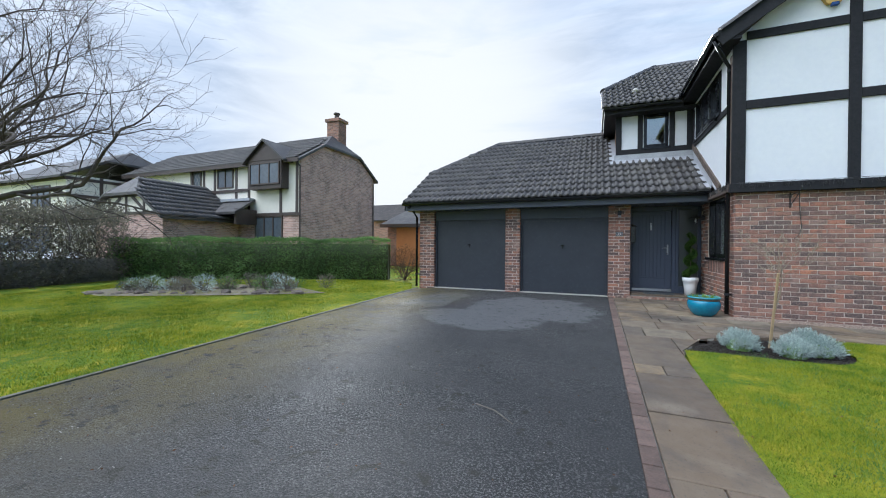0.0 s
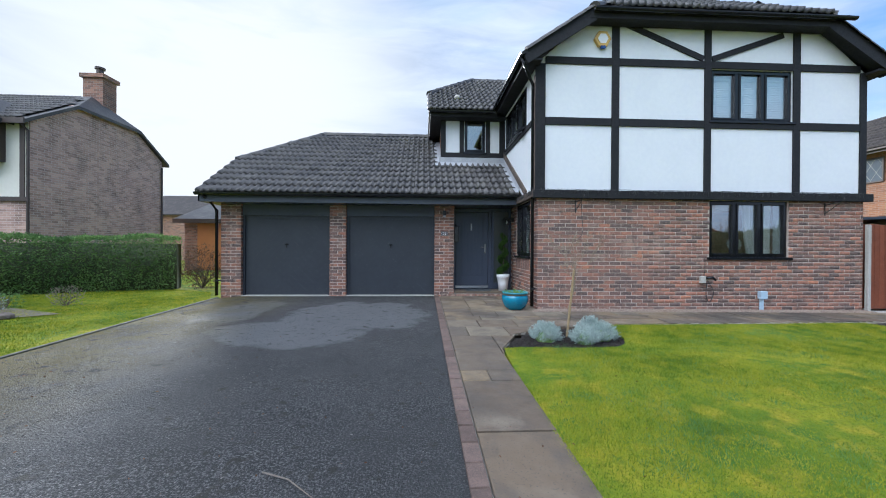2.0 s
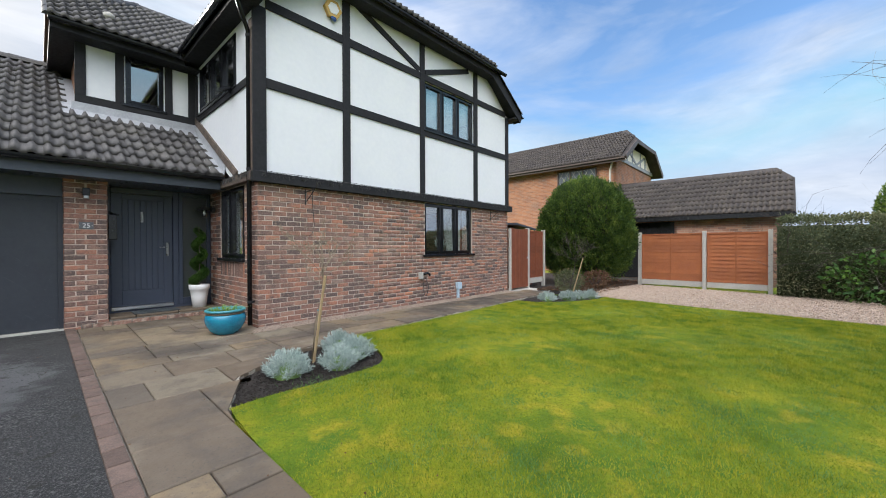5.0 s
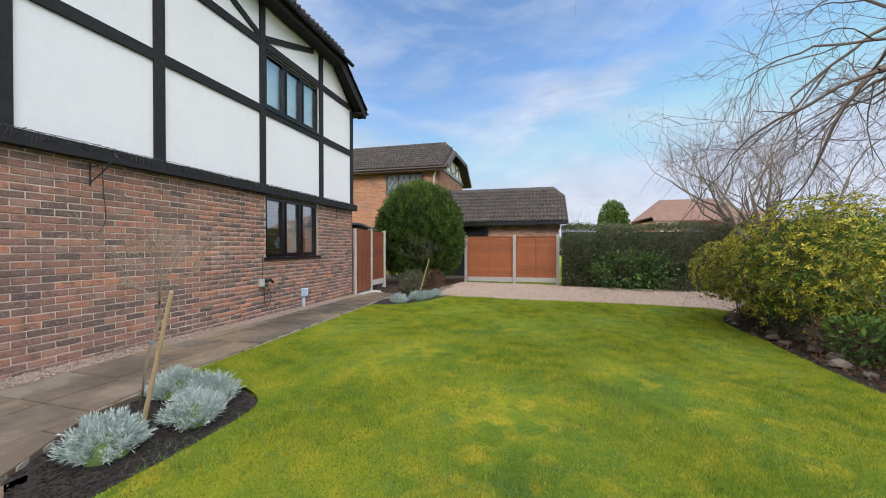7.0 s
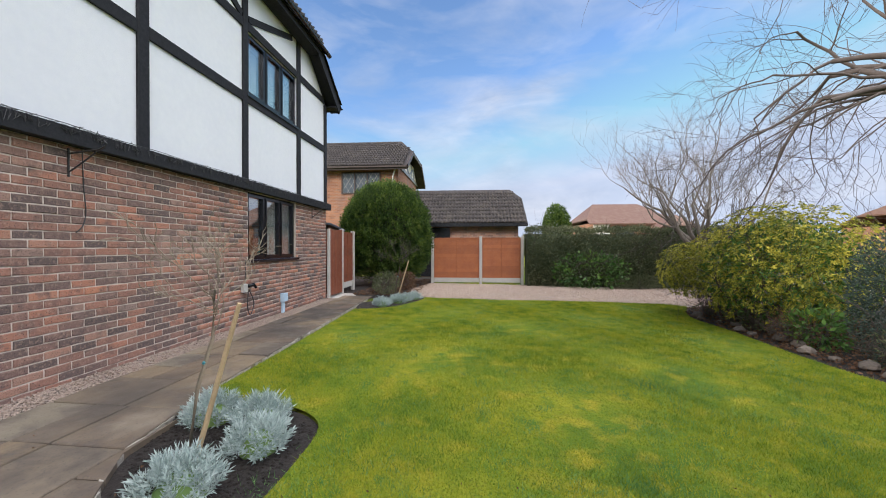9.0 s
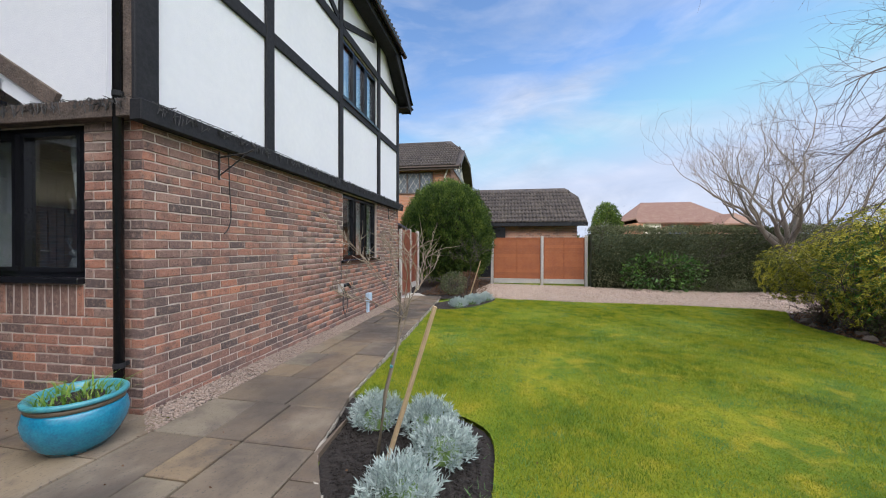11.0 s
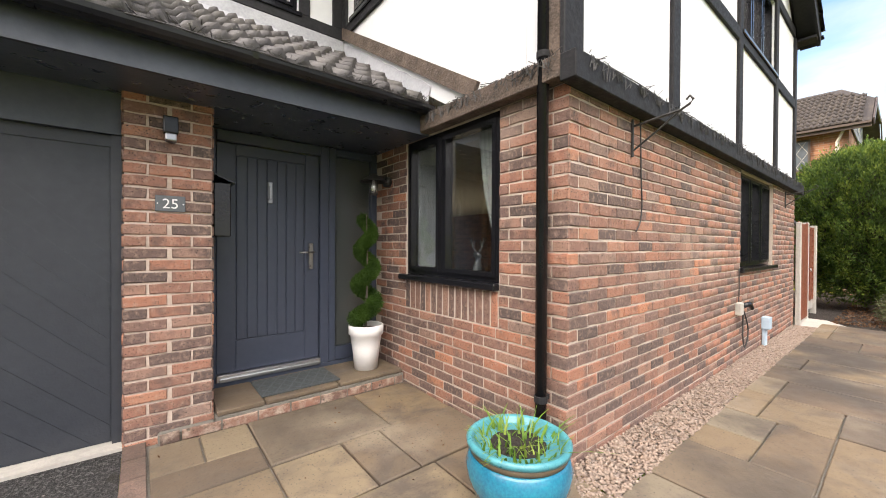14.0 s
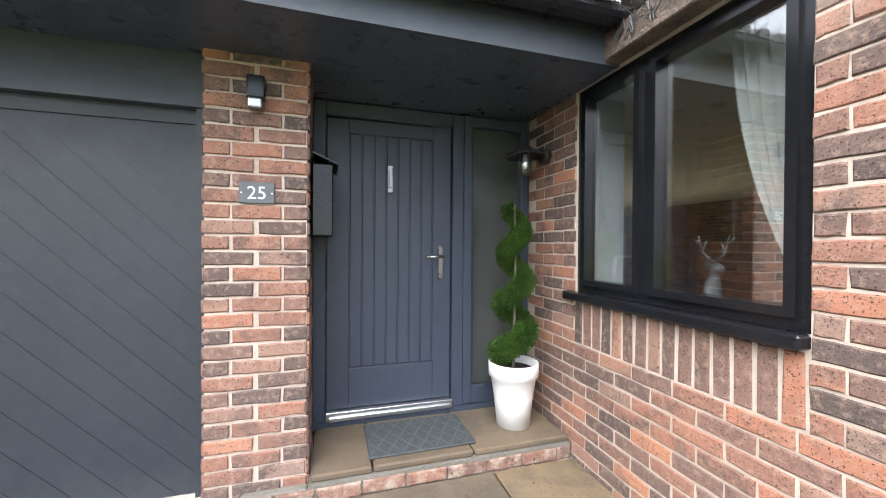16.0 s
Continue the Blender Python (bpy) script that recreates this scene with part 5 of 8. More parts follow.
part("threshold", bevelled(boxes(S_D, (0.82, 1.655, -0.08, 0.035, 0.345, 0.398), (0.84, 1.64, 0.0, 0.05, 0.345, 0.372)), 0.004), M_ALU, door, "aluminium threshold strip")
part("sill_bar", boxes(S_D, (0.74, 2.24, -0.08, 0.03, 0.3, 0.344)), M_DOOR, door)
bm = bevelled(boxes(S_D, (1.555, 1.595, -0.013, 0.0, 1.22, 1.46)), 0.006)
part("handle_plate", bm, M_KNOB, leaf, "dull chrome handle plate")
bm = bmesh.new()
tube(bm, [(1.575, PORCH_Y + 0.01, 1.38), (1.575, PORCH_Y - 0.05, 1.38)], 0.009, sides=10)
tube(bm, [(1.585, PORCH_Y - 0.05, 1.38), (1.455, PORCH_Y - 0.05, 1.375)], 0.011, 0.009, 10)
part("handle", bm, M_KNOB, leaf, "dull chrome lever handle", True)
part("knocker", bevelled(boxes(S_D, (1.205, 1.243, -0.017, 0.004, 1.80, 1.98), (1.213, 1.235, 0.004, 0.018, 1.83, 1.95)), 0.004), M_KNOB, leaf, "chrome door knocker")
side_light = setting(thing("window_sidelight", 2.0, PORCH_Y, 0.36, "x", "window"), "obscured glass side panel beside the front door", "window")
part("window_frame", bevelled(boxes(S_D, (1.737, 1.80, -0.08, 0.02, 0.345, 2.36), (2.18, 2.243, -0.08, 0.02, 0.345, 2.36), (1.80, 2.18, -0.08, 0.02, 0.345, 0.47), (1.80, 2.18, -0.08, 0.02, 2.29, 2.36)), 0.006), M_DOOR, side_light)
part("pane", boxes(S_D, (1.80, 2.18, -0.05, -0.035, 0.47, 2.29)), M_FROST, side_light, "obscured glass")

# garage doors
S_G = south(FRONT_Y + 0.1)


def clip(poly, a, b, c):
    """Keeps the part of a ring where a*u + b*v <= c."""
    out = []
    for i, p in enumerate(poly):
        q = poly[(i + 1) % len(poly)]
        fp, fq = a * p[0] + b * p[1] - c, a * q[0] + b * q[1] - c
        if fp <= 0:
            out.append(p)
        if fp * fq < 0:
            k = fp / (fp - fq)
            out.append((p[0] + (q[0] - p[0]) * k, p[1] + (q[1] - p[1]) * k))
    return out


def garage_door(u0, u1, label):
    g = tagged(setting(thing("garage_door", (u0 + u1) / 2, FRONT_Y + 0.1, 0.2, "x", "garage door"), label, "garage door"), kind="thing", group="garage doors")
    del g["kind"]
    z0, z1 = 0.215, 2.04
    part("door_frame", boxes(S_G, (u0 - 0.005, u0 + 0.05, -0.1, 0.01, 0.2, 2.11), (u1 - 0.05, u1 + 0.005, -0.1, 0.01, 0.2, 2.11), (u0 + 0.05, u1 - 0.05, -0.1, -0.02, z1, 2.11)), M_GARAGE, g)
    part("header_panel", boxes(S_G, (u0 - 0.005, u1 + 0.005, -0.1, 0.03, 2.111, 2.364)), M_SOFFIT, g, "dark boarded panel above the door")
    door_leaf = part("door_leaf", boxes(S_G, (u0 + 0.05, u1 - 0.05, -0.08, -0.03, z0, z1)), M_GARAGE, g)
    mid, a0, a1 = (u0 + u1) / 2, u0 + 0.06, u1 - 0.06
    step = 0.125
    for s, lo, hi in ((1, a0, mid), (-1, mid, a1)):
        c = -3.0
        while c < 6:
            ring = [(lo, z0 + 0.01), (hi, z0 + 0.01), (hi, z1 - 0.01), (lo, z1 - 0.01)]
            ring = clip(ring, -s * 0.7071, 0.7071, c + step - 0.003)
            ring = clip(ring, s * 0.7071, -0.7071, -c) if ring else ring
            if len(ring) > 2 and max(p[1] for p in ring) - min(p[1] for p in ring) > 0.02:
                bm = bmesh.new()
                prism(bm, S_G, ring, -0.031, -0.027)
                part("board", bm, M_GARAGE, door_leaf)
            c += step
    bm = bmesh.new()
    tube(bm, [(mid, FRONT_Y + 0.13, 1.42), (mid, FRONT_Y + 0.08, 1.42)], 0.022, sides=10)
    box(bm, south(FRONT_Y + 0.08), mid - 0.045, mid + 0.045, 0, 0.014, 1.41, 1.43)
    box(bm, south(FRONT_Y + 0.08), mid - 0.007, mid + 0.007, 0, 0.014, 1.34, 1.43)
    part("handle", bm, M_BLACK, door_leaf, "black T-shaped handle")
    part("floor_strip", boxes(S_G, (u0, u1, -0.05, 0.1, 0.15, 0.212)), M_CONCRETE, g, "pale concrete threshold")
    return g


garage_door(-4.27, -2.225, "charcoal boarded up-and-over garage door, closed")
garage_door(-1.835, 0.27, "charcoal boarded garage door beside the porch pier, closed")

# number plaque, lamps, letter box
plaque = thing("house_number_plaque", 0.507, FRONT_Y, 1.66, "grey slate plaque numbered 25 on the brick pier", "plaque")
part("slate", bevelled(boxes(south(FRONT_Y), (0.428, 0.586, 0.0, 0.012, 1.65, 1.752)), 0.003), M_PLAQUE, plaque)


def lettering(text, size, x, y, z, parent, material):
    cu = bpy.data.curves.new("lettering", 'FONT')
    cu.body, cu.size, cu.extrude, cu.align_x = text, size, 0.001, 'CENTER'
    tmp = bpy.data.objects.new("lettering", cu)
    me = bpy.data.meshes.new_from_object(tmp)
    bpy.data.objects.remove(tmp)
    me.transform(pose(x, y, z, 90, 0, 0))
    return link_mesh("digits", me, material, parent, "white figures")


lettering("25", 0.088, 0.507, FRONT_Y - 0.0135, 1.671, plaque, M_WHITE)
for x in (0.44, 0.574):
    bm = bmesh.new()
    tube(bm, [(x, FRONT_Y - 0.012, 1.7), (x, FRONT_Y - 0.016, 1.7)], 0.004, sides=8)
    part("screw", bm, M_WHITE, plaque)
pir = thing("security_lamp", 0.507, FRONT_Y, 2.1, "black movement-sensor lamp high on the brick pier", "lamp")
part("body", bevelled(boxes(south(FRONT_Y), (0.467, 0.547, 0.0, 0.06, 2.14, 2.25)), 0.01, 2), M_GUTTER, pir)
part("sensor", bevelled(boxes(south(FRONT_Y), (0.477, 0.537, 0.01, 0.075, 2.09, 2.138)), 0.008, 2), M_KNOB, pir, "dull sensor lens")
box_post = thing("letter_box", 0.78, 9.95, 1.52, "black metal letter box on the side of the brick pier", "letter box")
part("body", bevelled(boxes(plain, (0.755, 0.86, 9.83, 10.12, 1.5, 1.88)), 0.006), M_BLACK, box_post)
bm = bmesh.new()
prism(bm, lambda u, d, v: (u, d, v), [(0.755, 1.93), (0.755, 1.94), (0.885, 1.885), (0.885, 1.875)], 9.81, 10.14)
part("lid", bm, M_BLACK, box_post, "sloping black lid")
lantern = thing("wall_lantern", 2.1, 9.98, 1.9, "black wall lantern with a wide shade beside the door", "wall lamp")
bm = bmesh.new()
tube(bm, [(2.25, 9.98, 2.06), (2.2, 9.98, 2.06)], 0.05, sides=14)
tube(bm, [(2.2, 9.98, 2.06), (2.13, 9.98, 2.1), (2.08, 9.98, 2.09)], 0.012, sides=8)
part("bracket", bm, M_IRON, lantern, "", True)
part("shade", turned([(0.03, 2.12), (0.05, 2.1), (0.13, 2.05), (0.132, 2.044), (0.05, 2.07), (0.03, 2.075)], 2.08, 9.98, 28), M_IRON, lantern, "wide black metal shade", True)
pg = part("glass", turned([(0.04, 2.07), (0.045, 1.95), (0.03, 1.93)], 2.08, 9.98, 20), M_GLASS, lantern, "clear glass cylinder", True)
part("cage", boxes(plain, (2.036, 2.04, 9.978, 9.982, 1.93, 2.07), (2.12, 2.124, 9.978, 9.982, 1.93, 2.07), (2.078, 2.082, 9.936, 9.94, 1.93, 2.07), (2.05, 2.11, 9.95, 10.01, 1.922, 1.93)), M_IRON, lantern)
part("bulb", turned([(0.012, 2.06), (0.018, 2.02), (0.024, 1.99), (0.01, 1.965)], 2.08, 9.98, 14), M_WHITE, lantern, "", True)


def downpipe(name, x, y, z0, z1, label, wall_dx=0.06, wall_dy=0.0, top=None):
    d = thing(name, x, y, z0, label, "downpipe", "rainwater pipes")
    bm = bmesh.new()
    pts = [(x, y, z0), (x, y, z1)] + (top or [])
    tube(bm, pts, 0.034, sides=14)
    part("pipe", bm, M_GUTTER, d, "", True)
    z = z0 + 0.35
    while z < z1:
        bm = turned([(0.035, z - 0.02), (0.039, z - 0.018), (0.039, z + 0.018), (0.035, z + 0.02)], x, y, 14)
        box(bm, plain, x - 0.01 + min(0, wall_dx), x + 0.01 + max(0, wall_dx), y - 0.012 + min(0, wall_dy), y + 0.012 + max(0, wall_dy), z - 0.015, z + 0.015)
        part("clip", bm, M_TIMBER, d)
        z += 2.0
    return d


downpipe("downpipe", SIDE_X - 0.07, 8.13, 0.2, 4.62, "glossy black downpipe on the house corner", 0.06, 0, [(SIDE_X - 0.2, 8.0, 4.75), (EAVE_L - 0.05, 7.84, 5.0)])
downpipe("downpipe", -4.8, FRONT_Y - 0.05, 0.22, 2.2, "black downpipe at the garage corner", 0.06, 0.05, [(-4.83, G_EAVE_Y + 0.2, 2.38), (-4.85, G_EAVE_Y - 0.03, 2.48)])

# step with stone treads
step_thing = setting(thing("door_step", 1.5, 9.9, 0.2, "x", "step"), "low brick step with stone treads before the door", "step")
part("step_core", boxes(plain, (0.75, SIDE_X - 0.02, 9.68, PORCH_Y - 0.02, 0.05, 0.275)), M_BED, step_thing)
for a, b in ((0.76, 1.06), (1.07, 1.62), (1.63, 2.23)):
    part("tread", bevelled(boxes(plain, (a, b, 9.7, PORCH_Y - 0.03, 0.276, 0.312)), 0.008), M_SLAB, step_thing)
M_MAT_RIDGE = surf("mat_ridge", (0.05, 0.062, 0.068), (0.085, 0.1, 0.105), 20, 0.8)
mat_ob = part("door_mat", bevelled(boxes(plain, (1.05, 1.66, 9.76, 10.14, 0.313, 0.326)), 0.005), surf("slate_rubber_mat", (0.032, 0.038, 0.042), (0.06, 0.07, 0.072), 22, 0.8, 0.004, 45))
for k in range(-8, 14):
    for s in (1, -1):
        c = 1.05 + k * 0.09
        ring = [(1.06, 9.77), (1.65, 9.77), (1.65, 10.13), (1.06, 10.13)]
        base = c - 9.77 * s * 0.6
        ring = clip(clip(ring, 1, -0.6 * s, base + 0.012), -1, 0.6 * s, -base)
        if len(ring) > 2:
            bm = bmesh.new()
            prism(bm, lambda u, d, v: (u, v, d), ring, 0.327, 0.3285)
            part("ridge", bm, M_MAT_RIDGE, mat_ob)
tagged(mat_ob, "dark patterned rubber doormat on the step", "doormat")

# spiral topiary in a white pot
tp = thing("topiary_plant", 2.0, 9.95, 0.312, "spiral clipped evergreen in a tall white pot", "potted plant")
TX, TY = 1.98, 9.93
part("pot", turned([(0.0, 0.313), (0.105, 0.313), (0.125, 0.5), (0.143, 0.62), (0.158, 0.63), (0.16, 0.71), (0.15, 0.716), (0.138, 0.7), (0.13, 0.66), (0.0, 0.66)], TX, TY, 36), M_WHITE, tp, "tall glossy white pot", True)
part("soil", turned([(0.0, 0.661), (0.131, 0.668), (0.0, 0.675)], TX, TY, 16), M_SOIL_AND_SHADE, tp)
bm = bmesh.new()
tube(bm, [(TX, TY, 0.66), (TX + 0.01, TY, 1.3), (TX, TY, 1.72)], 0.011, 0.006, 8)
part("stem", bm, M_BARK, tp)
rng = np.random.default_rng(8)
n = 42000
s = rng.random(n) ** 1.1
turn = s * math.tau * 3.0 + 2.2
r_c = 0.088 * (1 - 0.5 * s)
r_t = (0.08 * (1 - 0.32 * s)) * rng.random(n) ** 0.4
d = rng.normal(0, 1, (n, 3))
d /= np.linalg.norm(d, axis=1)[:, None]
pts = np.stack([TX + r_c * np.cos(turn), TY + r_c * np.sin(turn), 0.74 + 0.95 * s], 1) + d * r_t[:, None]
leaves("foliage", pts, d, 0.02, 0.006, M_TOPIARY, tp, rng, 0.0, "bright green clipped foliage")

# turquoise bowl with bulbs
BX, BY, BZ = 1.8, 7.98, gz(1.8, 8.0) + 0.012
bowl = thing("glazed_pot", BX, BY, BZ, "wide turquoise glazed pot of spring bulbs on the paving", "plant pot")
part("bowl", turned([(0.000, BZ), (0.148, BZ), (0.204, BZ + 0.06), (0.248, BZ + 0.15), (0.257, BZ + 0.215), (0.244, BZ + 0.262), (0.235, BZ + 0.275)], BX, BY, 48), M_GLAZE, bowl, "turquoise crackle glaze", True)
part("band", turned([(0.235, BZ + 0.276), (0.237, BZ + 0.3), (0.228, BZ + 0.303)], BX, BY, 48), M_POT_BROWN, bowl, "brown unglazed band", True)
part("rim", turned([(0.228, BZ + 0.304), (0.251, BZ + 0.312), (0.254, BZ + 0.33), (0.239, BZ + 0.342), (0.217, BZ + 0.33), (0.213, BZ + 0.29), (0.174, BZ + 0.285)], BX, BY, 48), M_GLAZE_RIM, bowl, "pale turquoise rim", True)
part("soil", turned([(0.000, BZ + 0.286), (0.214, BZ + 0.29), (0.104, BZ + 0.31), (0.000, BZ + 0.305)], BX, BY, 20), M_SOIL_AND_SHADE, bowl)
rng = np.random.default_rng(9)
V, F = [], []
for k in range(150):
    a, r = rng.random() * math.tau, 0.2 * math.sqrt(rng.random())
    base = np.array((BX + r * math.cos(a), BY + r * math.sin(a), BZ + 0.29))
    out = np.array((math.cos(a), math.sin(a), 0)) * rng.uniform(-0.2, 1.1) + rng.normal(0, 0.55, 3) * (1, 1, 0)
    h, wd = rng.uniform(0.06, 0.15), rng.uniform(0.005, 0.009)
    side = np.cross(out, (0, 0, 1)) + 1e-6
    side = side / np.linalg.norm(side) * wd
    i0 = len(V)
    for t in (0, 0.4, 0.75, 1.0):
        c = base + out * h * t * t * 0.9 + np.array((0, 0, h * (t - 0.35 * t * t)))
        V += [c - side * (1 - t * 0.85), c + side * (1 - t * 0.85)]
    F += [(i0 + 2 * j, i0 + 2 * j + 1, i0 + 2 * j + 3, i0 + 2 * j + 2) for j in range(3)]
from_arrays("bulb_leaves", V, F, M_BULB, bowl, "fresh green strap leaves")

# small fixings on the gable wall
alarm = thing("alarm_box", 3.52, GABLE_Y + 0.03, 5.4, "white and yellow six-sided alarm box high on the gable", "alarm box")
hexa = [(3.52 + 0.17 * math.cos(k * math.pi / 3 + 0.0), 5.5 + 0.17 * math.sin(k * math.pi / 3 + 0.0)) for k in range(6)]
bm = bmesh.new()
prism(bm, S_T, hexa, 0.0, 0.07)
part("case", bevelled(bm, 0.012, 2), surf("yellow_plastic", (0.62, 0.4, 0.1), (0.55, 0.34, 0.08), 6, 0.4), alarm, "yellow plastic case")
bm = bmesh.new()
prism(bm, S_T, [(3.52 + (u - 3.52) * 0.62, 5.5 + (v - 5.5) * 0.62) for u, v in hexa], 0.07, 0.078)
part("face", bm, M_WHITE, alarm, "pale label panel")
part("strobe", bevelled(boxes(S_T, (3.48, 3.58, 0.02, 0.075, 5.31, 5.37)), 0.01), surf("blue_lens", (0.03, 0.08, 0.3), (0.02, 0.05, 0.2), 6, 0.2), alarm, "blue strobe lens")


def basket_bracket(x):
    b = thing("hanging_basket_bracket", x, GABLE_Y, 2.1, "black iron hanging basket bracket without a basket", "bracket", "basket brackets")
    bm = bmesh.new()
    tube(bm, [(x, GABLE_Y - 0.012, 2.06), (x, GABLE_Y - 0.012, 2.32)], 0.009, sides=6)
    part("back_bar", bm, M_IRON, b)
    bm = bmesh.new()
    tube(bm, [(x, GABLE_Y - 0.012, 2.27), (x + 0.02, GABLE_Y - 0.3, 2.31), (x + 0.02, GABLE_Y - 0.35, 2.335), (x + 0.02, GABLE_Y - 0.37, 2.36), (x + 0.02, GABLE_Y - 0.35, 2.385), (x + 0.02, GABLE_Y - 0.33, 2.365)], 0.008, sides=6)
    part("arm", bm, M_IRON, b)
    bm = bmesh.new()
    tube(bm, [(x, GABLE_Y - 0.012, 2.1), (x + 0.015, GABLE_Y - 0.15, 2.2), (x + 0.02, GABLE_Y - 0.3, 2.31)], 0.007, sides=6)
    part("brace", bm, M_IRON, b)


basket_bracket(3.0)
basket_bracket(8.2)


def cable(name, pts, r, label, material=M_IRON):
    bm = bmesh.new()
    tube(bm, [p for p in curve3(pts)], r, sides=6)
    ob = part(name, bm, material, smooth=True)
    return tagged(ob, label, "cable", "loose cables")


def curve3(pts, steps=6):
    return curve_pts(pts, steps)


cable("cable", [(3.12, GABLE_Y - 0.012, 2.34), (3.13, GABLE_Y - 0.014, 2.0), (3.15, GABLE_Y - 0.014, 1.75), (3.12, GABLE_Y - 0.016, 1.62), (3.06, GABLE_Y - 0.014, 1.55)], 0.005, "thin black cable dangling down the brick wall")
cable("cable", [(5.66, GABLE_Y - 0.012, 1.2), (5.66, GABLE_Y - 0.014, 0.95), (5.64, GABLE_Y - 0.014, 0.8)], 0.006, "black cable running down to an outdoor socket")
cable("cable", [(5.7, GABLE_Y - 0.05, 0.72), (5.8, GABLE_Y - 0.07, 0.5), (5.72, GABLE_Y - 0.06, 0.3), (5.66, GABLE_Y - 0.05, 0.45), (5.68, GABLE_Y - 0.05, 0.7)], 0.008, "black hose loop hanging from a wall bracket")
socket = thing("outdoor_socket", 5.68, GABLE_Y, 0.7, "grey weatherproof outdoor socket box on the brick wall", "socket")
part("case", bevelled(boxes(S8, (5.55, 5.66, 0.0, 0.06, 0.68, 0.82)), 0.008), M_CONCRETE, socket, "grey plastic case")
bm = bmesh.new()
tube(bm, [(5.66, GABLE_Y - 0.05, 0.78), (5.76, GABLE_Y - 0.09, 0.8), (5.82, GABLE_Y - 0.1, 0.74)], 0.03, 0.022, 10)
part("plug", bm, M_GUTTER, socket, "black plug", True)
meter = thing("meter_box", 6.85, GABLE_Y, 0.12, "pale blue plastic meter pipe cover at the wall foot", "meter box")
part("cover", bevelled(boxes(S8, (6.78, 6.92, 0.0, 0.09, 0.36, 0.52)), 0.01, 2), M_PLASTIC_BLUE, meter)
part("conduit", bevelled(boxes(S8, (6.81, 6.88, 0.0, 0.05, 0.1, 0.359)), 0.008), M_PLASTIC_BLUE, meter)
flood = thing("flood_light", 2.1, 9.1, 3.9, "small black flood light on the side wall", "flood light")
part("head", bevelled(boxes(lambda u, d, v: (2.2 - d, 8.9 + u, v - d * 0.4), (-0.09, 0.09, 0.05, 0.2, 3.96, 4.0)), 0.006), M_GUTTER, flood)
part("arm", boxes(plain, (2.15, 2.225, 8.89, 8.91, 3.9, 3.96)), M_GUTTER, flood)
# strings of unlit lamps along the beam
rng = np.random.default_rng(21)
bm = bmesh.new()
for k in range(420):
    x = SIDE_X + rng.random() * 6.7
    p = Vector((x, GABLE_Y - 0.06 - rng.random() * 0.05, 2.505))
    if k % 2:
        hang_z = rng.uniform(0.03, 0.11)
        tube(bm, [(x, GABLE_Y - 0.106, 2.5), (x + rng.normal(0, 0.02), GABLE_Y - 0.109, 2.5 - hang_z), (x + rng.normal(0, 0.03), GABLE_Y - 0.108, 2.49 - hang_z * 0.3)], 0.0025, sides=4)
        continue
    tube(bm, [p, p + Vector((rng.normal(0, 0.04), rng.normal(-0.01, 0.02), rng.uniform(0.002, 0.016)))], 0.0025, sides=4)
for k in range(160):
    y = GABLE_Y + rng.random() * 1.25
    p = Vector((SIDE_X - 0.05 - rng.random() * 0.05, y, 2.512))
    if k % 2:
        hang_z = rng.uniform(0.03, 0.1)
        tube(bm, [(SIDE_X - 0.106, y, 2.51), (SIDE_X - 0.109, y + rng.normal(0, 0.02), 2.51 - hang_z), (SIDE_X - 0.108, y + rng.normal(0, 0.03), 2.5 - hang_z * 0.3)], 0.0025, sides=4)
        continue
    tube(bm, [p, p + Vector((rng.normal(-0.01, 0.02), rng.normal(0, 0.04), rng.uniform(0.002, 0.016)))], 0.0025, sides=4)
for k in range(90):
    x = 0.3 + rng.random() * 1.9
    p = Vector((x, G_EAVE_Y - 0.1 - rng.random() * 0.03, G_EAVE_Z - 0.0))
    tube(bm, [p, p + Vector((rng.normal(0, 0.03), rng.normal(-0.02, 0.02), rng.uniform(-0.01, 0.04)))], 0.0025, sides=4)
tube(bm, [(SIDE_X + k * 0.34, GABLE_Y - 0.085, 2.507 + 0.006 * (k % 3)) for k in range(21)], 0.004, sides=5)
tube(bm, [(0.3 + k * 0.2, G_EAVE_Y - 0.122, G_EAVE_Z - 0.015 + 0.008 * (k % 2)) for k in range(10)], 0.004, sides=5)
tagged(part("light_string", bm, M_IRON), "black icicle light strings along beam and gutter, unlit", "light string")

# ---- gates and fences ----
def post(parent, x, y, z1, w=0.1, material=M_CONCRETE, label="pale concrete fence post"):
    bm = bevelled(boxes(plain, (x - w / 2, x + w / 2, y - w / 2, y + w / 2, gz(x, y) - 0.1, z1)), 0.008)
    return part("post", bm, material, parent, label)


gate = thing("side_gate", 9.6, 7.95, 0.1, "red-brown boarded side gate beside the house, closed", "gate")
GT = south(7.97)
for k in range(9):
    a = 9.14 + k * 0.107
    part("board", bevelled(boxes(GT, (a, a + 0.1, 0.0, 0.02, 0.16, 1.9 - 0.03 * math.sin(k / 8 * math.pi))), 0.004), M_GATE, gate)
for v in (0.4, 1.5):
    part("brace", boxes(GT, (9.14, 10.09, -0.04, 0.0, v, v + 0.1)), M_GATE, gate)
post(gate, 9.1, 7.95, 1.88, 0.07)
bm = bmesh.new()
tube(bm, [(9.98, 7.93, 1.05), (9.98, 7.9, 1.05), (9.98, 7.89, 1.0)], 0.012, sides=8)
part("handle", bm, M_CHROME, gate, "metal gate handle", True)


